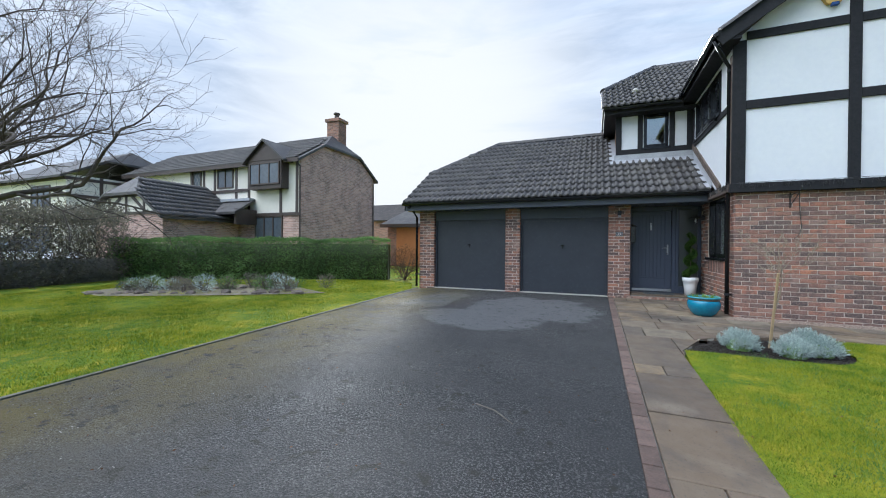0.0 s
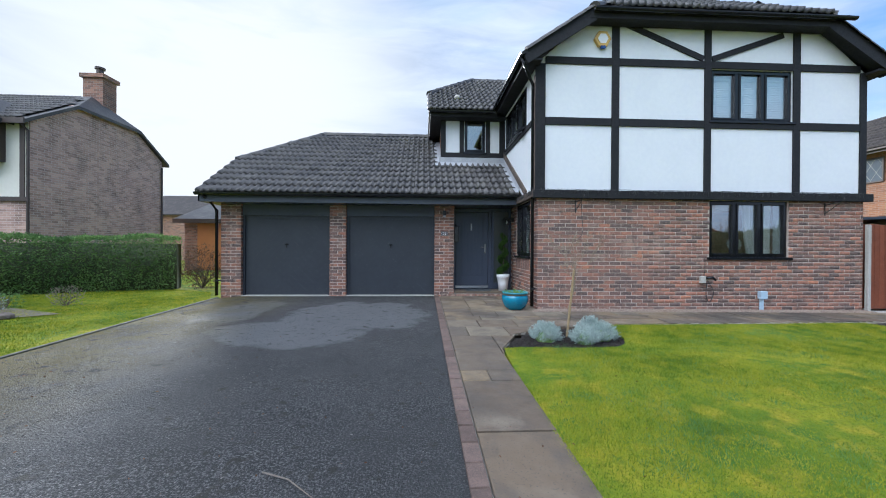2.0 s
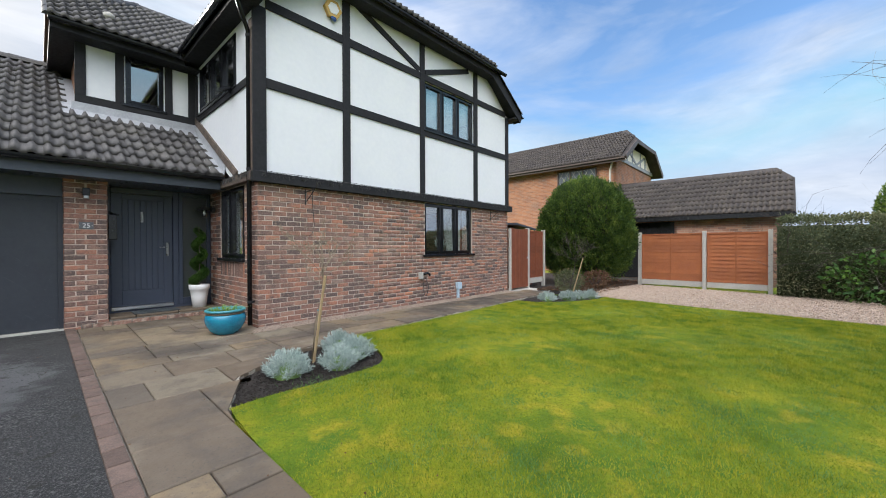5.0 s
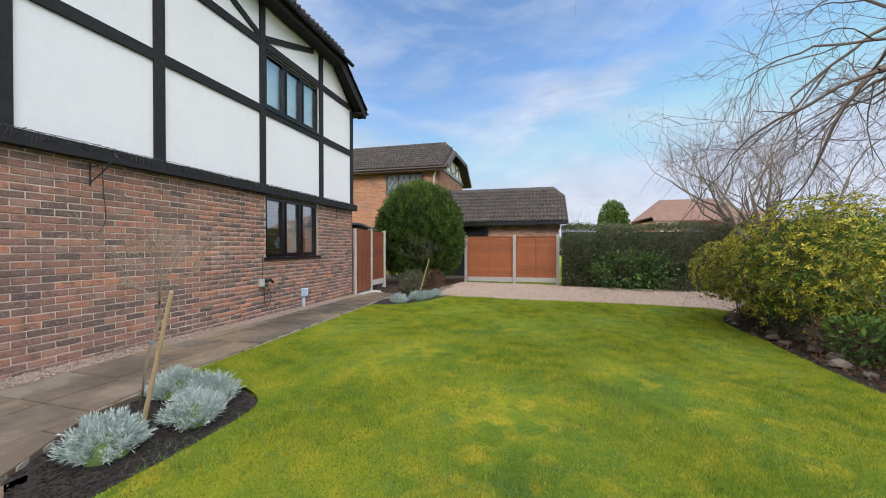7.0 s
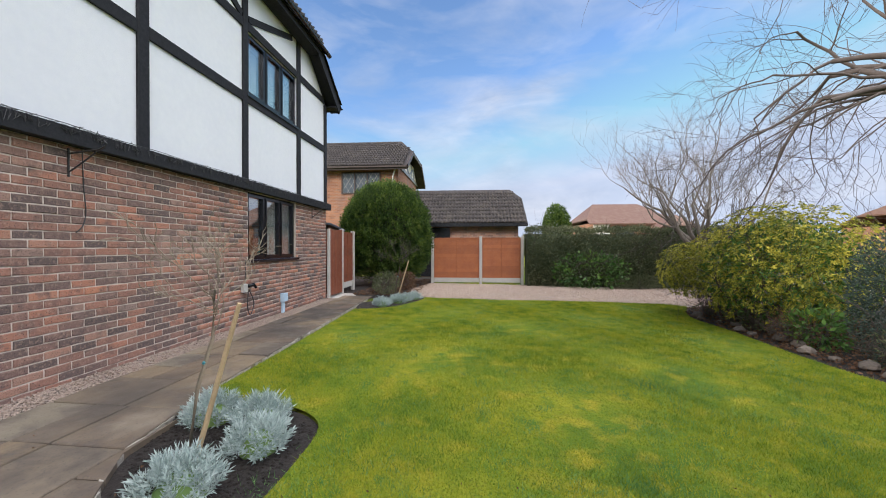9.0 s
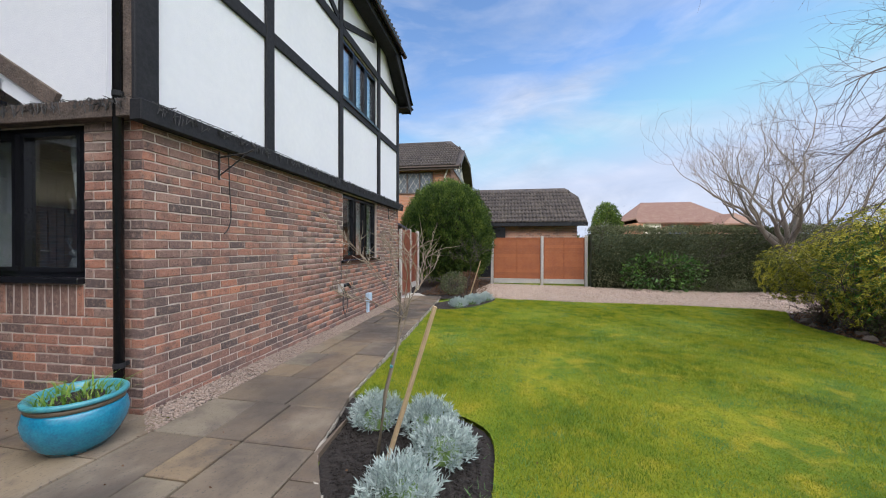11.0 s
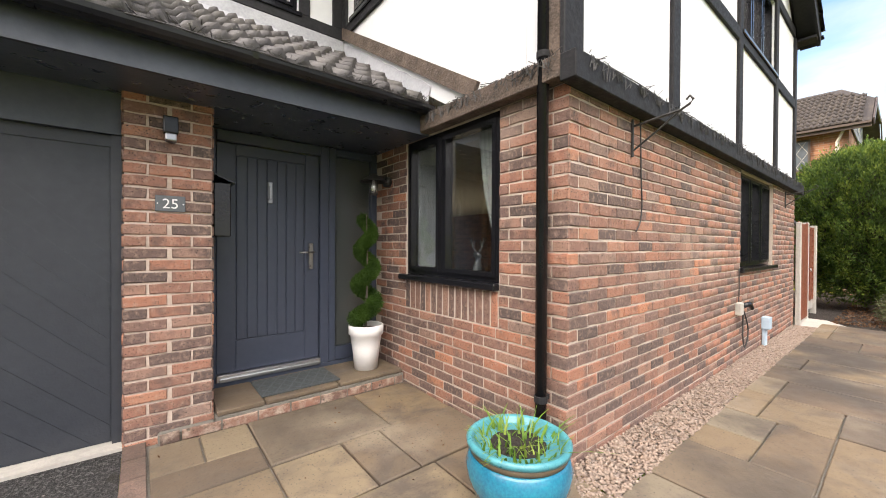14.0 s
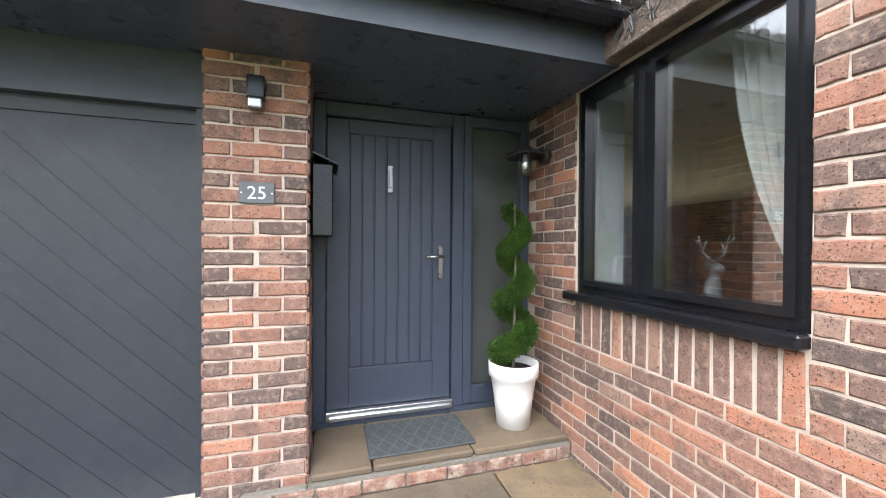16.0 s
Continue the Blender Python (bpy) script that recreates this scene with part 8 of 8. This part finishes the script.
def lay(x0, x1, y0, y1):
    """Lays one slab, cut back to the lawn edge where it crosses it."""
    g = 0.006
    ring = [(x0 + g, y0 + g), (x1 - g, y0 + g), (x1 - g, y1 - g), (x0 + g, y1 - g)]
    if x1 < 1.0 or y0 > 6.98 or not any(lawn_y(x0 + (x1 - x0) * q / 8) > y0 for q in range(9)):
        pass
    else:
        edge = [x0 + g] + [c[0] for c in CHAIN if x0 + g < c[0] < x1 - g] + [x1 - g]
        lower = [(u, min(max(lawn_y(u), y0 + g), y1 - g)) for u in edge]
        ring = lower + [(x1 - g, y1 - g), (x0 + g, y1 - g)]
        area = sum(a[0] * b[1] - b[0] * a[1] for a, b in zip(ring, ring[1:] + ring[:1])) / 2
        if area < 0.006:
            return
        tidy = []
        for p in ring:
            if not tidy or math.hypot(p[0] - tidy[-1][0], p[1] - tidy[-1][1]) > 0.004:
                tidy.append(p)
        if math.hypot(tidy[0][0] - tidy[-1][0], tidy[0][1] - tidy[-1][1]) < 0.004:
            tidy.pop()
        if len(tidy) < 3:
            return
        ring = tidy
    tilt = rng.normal(0, 0.002)
    tx, ty = rng.normal(0, 0.002), rng.normal(0, 0.002)
    cx, cy = (x0 + x1) / 2, (y0 + y1) / 2
    solid_piece("slab", ring, lambda x, y: gz(x, y) + 0.012 + tilt + tx * (x - cx) + ty * (y - cy), 0.05, paving, M_SLAB)


# the path between drive and lawn: (from, to, split) along y
for y0, y1, split in ((-2.0, -1.1, 0), (-1.1, -0.55, 0.66), (-0.55, 0.35, 0), (0.35, 0.95, 0), (0.95, 1.6, 0.6), (1.6, 2.46, 0.66), (2.46, 3.36, 0), (3.36, 4.3, 0), (4.3, 4.58, 0.67), (4.58, 5.12, 0)):
    if split:
        lay(0.39, split, y0, y1), lay(split, 0.97, y0, y1)
    else:
        lay(0.39, 0.97, y0, y1)
# the wider paved area before the door: rows of (y0, y1, joints along x)
for y0, y1, xs in ((5.12, 5.97, (0.39, 0.97, 1.4)), (5.97, 6.5, (0.39, 0.66, 1.25, 1.75, 2.62)), (6.5, 7.02, (0.39, 0.9, 1.5, 2.05, 2.62)), (7.02, 7.3, (0.39, 1.0, 1.62, 2.05, 2.62)),
                   (7.3, 7.71, (0.39, 0.9, 1.35, 2.05, 2.62)), (7.71, 7.98, (0.39, 0.9, 1.7, 2.24)), (7.98, 8.52, (0.39, 0.93, 1.7, 2.24)), (8.52, 9.03, (0.39, 0.93, 1.34, 1.61, 2.24)),
                   (9.03, 9.3, (0.39, 0.93)), (9.3, 9.66, (0.39, 0.65, 0.93)), (9.03, 9.66, (0.93, 1.72, 2.24))):
    for a, b in zip(xs, xs[1:]):
        lay(a, b, y0, y1)
# the strip along the gable
for x0, x1, y0, y1 in ((2.62, 3.2, 7.08, 7.71), (2.62, 4.08, 6.5, 7.08), (3.2, 4.02, 7.08, 7.38), (3.2, 3.56, 7.38, 7.71), (3.56, 4.02, 7.38, 7.71), (4.08, 4.65, 6.5, 7.08), (4.02, 4.65, 7.08, 7.5), (4.02, 4.65, 7.5, 7.71)):
    lay(x0, x1, y0, y1)
x = 4.65
while x < 9.1:
    w = rng.choice((0.6, 0.75, 0.9))
    split = rng.choice((7.16, 7.4, 7.5))
    if rng.random() < 0.25:
        lay(x, x + w, 6.5, 7.71)
    else:
        lay(x, x + w, 6.5, split), lay(x, x + w, split, 7.71)
    x += w

edging = setting(thing("brick_edging", 0.32, 4, 0.05, "x", "edging"), "weathered red brick edging between tarmac and paving", "edging")
y = -2.0
while y < 9.6:
    ln = 0.215
    solid_piece("brick", [(0.272, y), (0.382, y), (0.382, y + ln), (0.272, y + ln)], lambda a, b: gz(a, b) + 0.016 + rng.normal(0, 0.001), 0.06, edging, M_EDGE)
    y += ln + 0.012
kerb = setting(thing("kerb", -4.68, 2, 0, "x", "kerb"), "thin weathered concrete edging along the lawn", "kerb")
y = -6.0
while y < 9.2:
    solid_piece("kerb_stone", [(-4.72, y), (-4.665, y), (-4.665, y + 0.905), (-4.72, y + 0.905)], lambda a, b: gz(a, b) + 0.012, 0.1, kerb, M_KERB)
    y += 0.915
edge_line = [(1.0, 5.4), (1.3, 6.08), (2.0, 6.5), (3.0, 6.68), (9.2, 7.0)]
bm = bmesh.new()
for (ax, ay), (bx, by) in zip(edge_line, edge_line[1:]):
    n = max(1, int(math.hypot(bx - ax, by - ay) / 0.13))
    for i in range(n):
        p, q = Vector((ax, ay)).lerp(Vector((bx, by)), i / n), Vector((ax, ay)).lerp(Vector((bx, by)), (i + 0.99) / n)
        side = Vector((q.y - p.y, -(q.x - p.x))).normalized()
        ring = [p, q, q + side * rng.uniform(0.012, 0.045), p + side * rng.uniform(0.012, 0.045)]
        lo = [bm.verts.new((v.x, v.y, gz(v.x, v.y) - 0.08)) for v in ring]
        hi = [bm.verts.new((v.x, v.y, gz(v.x, v.y) + rng.uniform(-0.012, 0.01))) for v in ring]
        bm.faces.new(lo), bm.faces.new(hi[::-1])
        for j in range(4):
            bm.faces.new((lo[j], lo[j - 1], hi[j - 1], hi[j]))
setting(part("paving_haunch", bm, M_HAUNCH), "rough mortar haunching along the paving edge", "edging")


def inside_ring(x, y, ring):
    c = np.zeros(len(x), bool)
    for (ax, ay), (bx, by) in zip(ring, list(ring[1:]) + [ring[0]]):
        hit = ((ay > y) != (by > y)) & (x < (bx - ax) * (y - ay) / (by - ay + 1e-12) + ax)
        c ^= hit
    return c


def gz_all(x, y):
    return 0.02 * np.clip(y, 0, 10) * (1 - 0.3 * np.clip((x - 3) / 6, 0, 1))


def grass(name, ring, box_, density, height, material, label, seed, tuft=0.0):
    rng = np.random.default_rng(seed)
    x0, x1, y0, y1 = box_
    n = int((x1 - x0) * (y1 - y0) * density)
    x, y = rng.uniform(x0, x1, n), rng.uniform(y0, y1, n)
    keep = inside_ring(x, y, ring)
    x, y = x[keep], y[keep]
    n = len(x)
    h = height * rng.uniform(0.5, 1.3, n) * (1 + 0.5 * np.sin(x * 1.9 + np.sin(y * 1.3)) * np.sin(y * 2.3))
    z = gz_all(x, y) - 0.004
    a = rng.uniform(0, math.tau, n)
    wd = rng.uniform(0.0014, 0.0028, n) * (2.2 if density < 3500 else 1)
    lean = rng.normal(0, 0.45, (n, 2)) * h[:, None]
    V = np.stack([np.stack([x - np.cos(a) * wd, y - np.sin(a) * wd, z], 1), np.stack([x + np.cos(a) * wd, y + np.sin(a) * wd, z], 1), np.stack([x + lean[:, 0], y + lean[:, 1], z + h], 1)], 1).reshape(-1, 3)
    ob = from_arrays(name, V, np.arange(3 * n).reshape(n, 3), material)
    tagged(ob, label, "grass", kind="stuff")


grass("lawn_grass", LAWN, (0.9, 9.8, -1.0, 7.0), 12000, 0.022, M_GRASS, "short mossy lawn grass beside the path", 3)
grass("lawn_grass_west", [(-13.5, -3), (-4.72, -3), (-4.72, 9.3), (-5.3, 10.4), (-6.8, 11.2), (-13.5, 8.2)], (-13.5, -4.7, 0.5, 11.2), 3000, 0.028, M_GRASS, "short mossy lawn grass by the driveway", 4)
rng = np.random.default_rng(6)
V, F = [], []
for k in range(260):
    cx, cy = rng.uniform(1.3, 9.3), rng.uniform(0.4, 6.3)
    if not inside_ring(np.array([cx]), np.array([cy]), LAWN)[0]:
        continue
    wide = rng.uniform(0.04, 0.13)
    for j in range(int(wide * 1100)):
        x, y = cx + rng.normal(0, wide), cy + rng.normal(0, wide)
        h, a = rng.uniform(0.02, 0.052), rng.random() * math.tau
        z, i0 = gz(x, y) - 0.004, len(V)
        V += [(x - math.cos(a) * 0.002, y - math.sin(a) * 0.002, z), (x + math.cos(a) * 0.002, y + math.sin(a) * 0.002, z), (x + rng.normal(0, 0.025), y + rng.normal(0, 0.025), z + h)]
        F.append((i0, i0 + 1, i0 + 2))
tagged(from_arrays("coarse_grass", V, F, M_TUFT), "scattered coarse darker grass tufts in the lawn", "grass", kind="stuff")


def stones(name, ring, box_, density, size, material, label, seed, lift=0.0):
    rng = np.random.default_rng(seed)
    x0, x1, y0, y1 = box_
    n = int((x1 - x0) * (y1 - y0) * density)
    x, y = rng.uniform(x0, x1, n), rng.uniform(y0, y1, n)
    keep = inside_ring(x, y, ring)
    x, y = x[keep], y[keep]
    n = len(x)
    z = gz_all(x, y) + lift + rng.uniform(0, size * 0.5, n)
    base = np.array([(1, 0, 0), (0.2, 0.95, 0.1), (-0.9, 0.2, 0), (-0.1, -1, 0.1), (0.1, 0, 0.75), (0, 0.1, -0.6), (0.6, 0.6, 0.35), (-0.55, -0.6, 0.35)])
    faces = np.array([(4, 0, 6), (4, 6, 1), (4, 1, 2), (4, 2, 7), (4, 7, 3), (4, 3, 0), (5, 6, 0), (5, 1, 6), (5, 2, 1), (5, 7, 2), (5, 3, 7), (5, 0, 3)])
    a = rng.uniform(0, math.tau, n)
    sz = size * rng.uniform(0.55, 1.3, n)
    c, s = np.cos(a), np.sin(a)
    sx = sz * rng.uniform(0.8, 1.4, n)
    bx, by, bz = base[:, 0], base[:, 1], base[:, 2]
    X = x[:, None] + (c[:, None] * bx * sx[:, None] - s[:, None] * by * sz[:, None])
    Y = y[:, None] + (s[:, None] * bx * sx[:, None] + c[:, None] * by * sz[:, None])
    Z = z[:, None] + bz * sz[:, None] * 0.8
    V = np.stack([X, Y, Z], 2).reshape(-1, 3)
    F = (faces[None] + (np.arange(n) * len(base))[:, None, None]).reshape(-1, 3)
    tagged(from_arrays(name, V, F, material), label, "gravel", kind="stuff")


stones("wall_gravel", [(2.0, 7.7), (9.05, 7.7), (9.05, 8.0), (2.25, 8.0)], (2.0, 9.05, 7.7, 8.0), 4200, 0.015, M_PEBBLE, "pinkish pebbles along the foot of the wall", 15, 0.004)
GR = LAWN_EAST + [(9.4, -2.2), (9.4, -6), (13.6, -6), (13.6, 5.85), (11.5, 6.2), (9.8, 6.0), (9.75, 5.5)]
stones("drive_gravel", GR, (9.3, 13.6, -6, 6.2), 750, 0.02, M_GRAVEL, "loose pinkish gravel on the side drive", 16, -0.006)
stones("soil_crumbs", [(1.06, 5.45), (1.3, 6.05), (2.4, 6.58), (2.9, 6.6), (2.8, 5.8), (2.5, 5.45)], (1.0, 3.0, 5.4, 6.7), 1500, 0.012, M_SOIL_AND_SHADE, "loose crumbs of dark soil", 17, -0.03)
stones("drive_grit", DRIVE, (-4.6, 0.2, 0.3, 9.7), 420, 0.0055, M_GRIT, "loose chippings worn out of the tarmac", 18, 0.0)
twig = (lambda b: (tube(b, [(-0.9, 2.95, gz(0, 2.95) + 0.012), (-0.72, 2.85, gz(0, 2.9) + 0.03), (-0.55, 2.72, gz(0, 2.75) + 0.012)], 0.005, 0.003, 6), b)[1])(bmesh.new())
tagged(part("fallen_twig", twig, M_BARK), "thin fallen twig lying on the tarmac", "twig")
rng = np.random.default_rng(19)
n = 500
px, py = rng.uniform(-4.6, 2.2, n), rng.uniform(0.5, 9.6, n)
lv = leaves("leaf_litter", np.stack([px, py, gz_all(px, py) + 0.018], 1), np.stack([rng.normal(0, 1, n), rng.normal(0, 1, n), np.zeros(n)], 1) * 5, 0.02, 0.012, M_DRY, None, rng, 0.0)
tagged(lv, "tiny dry leaf scraps on drive and paving", "leaf litter", kind="stuff")

for name, x0, x1, y0, y1, count, label in (("border_litter", 3.4, 9.2, -2.4, 0.0, 5200, "brown fallen leaves on the shrub border soil"), ("conifer_litter", 9.9, 15.0, 5.9, 7.6, 3000, "brown needles and leaves under the conifer")):
    px, py = rng.uniform(x0, x1, count), rng.uniform(y0, y1, count)
    if name == "border_litter":
        inside = inside_ring(px, py, BORDER + [(1.7, -6.5), (9.4, -6.5), (9.4, -2.2)])
        px, py = px[inside], py[inside]
    lv = leaves(name, np.stack([px, py, gz_all(px, py) - 0.008 + rng.uniform(0, 0.02, len(px))], 1), np.stack([rng.normal(0, 1, len(px)), rng.normal(0, 1, len(px)), rng.uniform(0, 0.5, len(px))], 1) * 3, 0.05, 0.03, M_DRY, None, rng, 0.0)
    tagged(lv, label, "leaf litter", kind="stuff")

# ---- brickwork ----
BRICK_MESHES = {}


def brick_mesh(w, h, d, material, kind=0):
    """One worn brick: local x across, y outwards, z up; kind picks one of a few chipped outlines."""
    key = (round(w, 3), round(h, 3), round(d, 3), material.name, kind)
    if key not in BRICK_MESHES:
        r = np.random.default_rng(kind * 7 + int(w * 1000))
        ring = [(0, 0), (w * 0.35, 0), (w * 0.7, 0), (w, 0), (w, h), (w * 0.66, h), (w * 0.3, h), (0, h)]
        ring = [(x + r.normal(0, 0.0016), z + r.normal(0, 0.0016)) for x, z in ring]
        cx, cz, n = w / 2, h / 2, len(ring)
        e = [0.0035 + abs(r.normal(0, 0.0015)) for _ in ring]
        inner = [(x + math.copysign(k, cx - x), z + math.copysign(k, cz - z)) for (x, z), k in zip(ring, e)]
        V = [(x, 0, z) for x, z in ring] + [(x, d - k, z) for (x, z), k in zip(ring, e)] + [(x, d + r.normal(0, 0.0008), z) for x, z in inner]
        F = [tuple(range(2 * n, 3 * n))]
        for i in range(n):
            j = (i + 1) % n
            F += [(i, j, n + j, n + i), (n + i, n + j, 2 * n + j, 2 * n + i)]
        me = bpy.data.meshes.new("brick")
        me.from_pydata(V, [], F)
        me.update()
        me.materials.append(material)
        BRICK_MESHES[key] = me
    return BRICK_MESHES[key]


def wall_matrix(at):
    o, x, y, z = (Vector(at(*c)) for c in ((0, 0, 0), (1, 0, 0), (0, 1, 0), (0, 0, 1)))
    return Matrix(((x.x - o.x, y.x - o.x, z.x - o.x, o.x), (x.y - o.y, y.y - o.y, z.y - o.y, o.y), (x.z - o.z, y.z - o.z, z.z - o.z, o.z), (0, 0, 0, 1)))


def courses(u0, u1, v0, v1, holes=(), first=0.0, course=0.075):
    """Stretcher bond: (u, v, width, height) of each brick, cut round openings."""
    out, row, v = [], 0, v0
    while v < v1 - 0.02:
        h = min(course - 0.01, v1 - v)
        cuts = sorted((a, b) for a, b, c, d in holes if c < v + h * 0.6 and d > v + h * 0.4)
        spans, low = [], u0
        for a, b in cuts:
            if a > low:
                spans.append((low, a))
            low = max(low, b)
        if low < u1:
            spans.append((low, u1))
        for a, b in spans:
            u = u0 + first - (0.1125 if row % 2 else 0.0)
            while u < b:
                s, e = max(u, a), min(u + 0.215, b)
                if e - s > 0.03:
                    out.append((s, v, e - s, h))
                u += 0.225
        v += course
        row += 1
    return out


def lay_bricks(at, rows, parent, single, depth=0.006, seed=0, material=M_BRICK, run_material=M_BRICK_ISLAND, proud=0.0):
    """Bricks for which single(u, v) holds become objects; the rest one mesh."""
    rng = np.random.default_rng(seed)
    m = wall_matrix(at)
    V, F, c = [], [], 0
    M4 = np.array(m)
    for u, v, w, h in rows:
        out = -0.006 + rng.uniform(-0.0015, 0.003) + proud
        me_w = round(w, 2) if w < 0.21 else 0.215
        kind = int(rng.integers(0, 6))
        lean = Matrix.Rotation(rng.normal(0, 0.006), 4, 'Y')
        if single(u, v):
            ob = new("brick", brick_mesh(me_w, h, depth, material, kind))
            hang(ob, parent)
            ob.matrix_basis = m @ Matrix.Translation((u, out, v)) @ lean
        else:
            me = brick_mesh(me_w, h, depth, material, kind)
            co = np.array([tuple(p.co) for p in me.vertices]) + (u, out, v)
            V.append(co @ M4[:3, :3].T + M4[:3, 3])
            for p in me.polygons:
                q = [i + c for i in p.vertices]
                F += [tuple(q)] if len(q) == 4 else [(q[0], q[1], q[6], q[7]), (q[1], q[2], q[5], q[6]), (q[2], q[3], q[4], q[5])]
            c += len(co)
    if V:
        ob = from_arrays("brickwork", np.concatenate(V), F, run_material, parent)
        ob["kind"] = "stuff"


FOOT = 0.06
gw = (GROUND_WINDOW[0], GROUND_WINDOW[1], GROUND_WINDOW[2] - 0.02, GROUND_WINDOW[3] + 0.2)
lay_bricks(S8, courses(SIDE_X, EAST_X, FOOT, 2.345, [gw]), wall_gable, lambda u, v: u < 4.35, seed=1)
sw = (SIDE_WINDOW[0], SIDE_WINDOW[1], 0.885, SIDE_WINDOW[3] + 0.3)
lay_bricks(W2, courses(-PORCH_Y, -GABLE_Y, FOOT, 2.42, [sw], 0.1), wall_side, lambda u, v: True, seed=3)
lay_bricks(W2, [(SIDE_WINDOW[0] + 0.003 + 0.0765 * k, 0.885, 0.061, 0.24) for k in range(15)], wall_side, lambda u, v: True, seed=4)


def pier(u0, u1, label, foot=0.2):
    p = setting(thing("brick_pier", (u0 + u1) / 2, FRONT_Y + 0.15, foot, "x", "pier"), label, "pier")
    part("pier_core", boxes(plain, (u0 + 0.006, u1 - 0.006, FRONT_Y + 0.006, FRONT_Y + 0.33, 0.0, 2.366)), M_MORTAR_WHITE, p)
    n, wide = 0, u1 - u0
    v = 0.077
    rows, left, right = [], [], []
    while v < 2.34:
        if n % 2 == 0:
            q = (wide - 0.215 - 0.028) / 2
            rows += [(u0, v, q, 0.063), (u0 + q + 0.014, v, 0.215, 0.063), (u1 - q, v, q, 0.063)]
        else:
            q = (wide - 0.016) / 2
            rows += [(u0, v, q, 0.063), (u1 - q, v, q, 0.063)]
        for side in (left, right):
            side.append((FRONT_Y + 0.004, v, 0.215 if n % 2 else 0.102, 0.063))
            side.append((FRONT_Y + (0.23 if n % 2 else 0.117), v, 0.1 if n % 2 else 0.21, 0.063))
        v += 0.075
        n += 1
    lay_bricks(south(FRONT_Y), rows, p, lambda u, v: True, 0.008, int(u0 * 10) + 60)
    lay_bricks(east(u1), right, p, lambda u, v: True, 0.012, int(u0 * 10) + 70)
    lay_bricks(west(u0), [(-u - w, v, w, h) for u, v, w, h in left], p, lambda u, v: False, 0.012, int(u0 * 10) + 80)


pier(-4.73, -4.275, "red brick pier at the garage corner")
pier(-2.22, -1.84, "red brick pier between the garage doors")
pier(0.275, 0.74, "red brick pier with white mortar beside the porch", 0.19)
part("step_plinth", bevelled(boxes(plain, (0.44, 0.749, 9.7, FRONT_Y - 0.002, 0.05, 0.255)), 0.012), M_BED, step_thing, "mortar-smeared plinth before the pier")
lay_bricks(south(9.68), courses(0.45, SIDE_X - 0.03, 0.12, 0.275, ()), step_thing, lambda u, v: True, 0.016, 90, M_STEP)
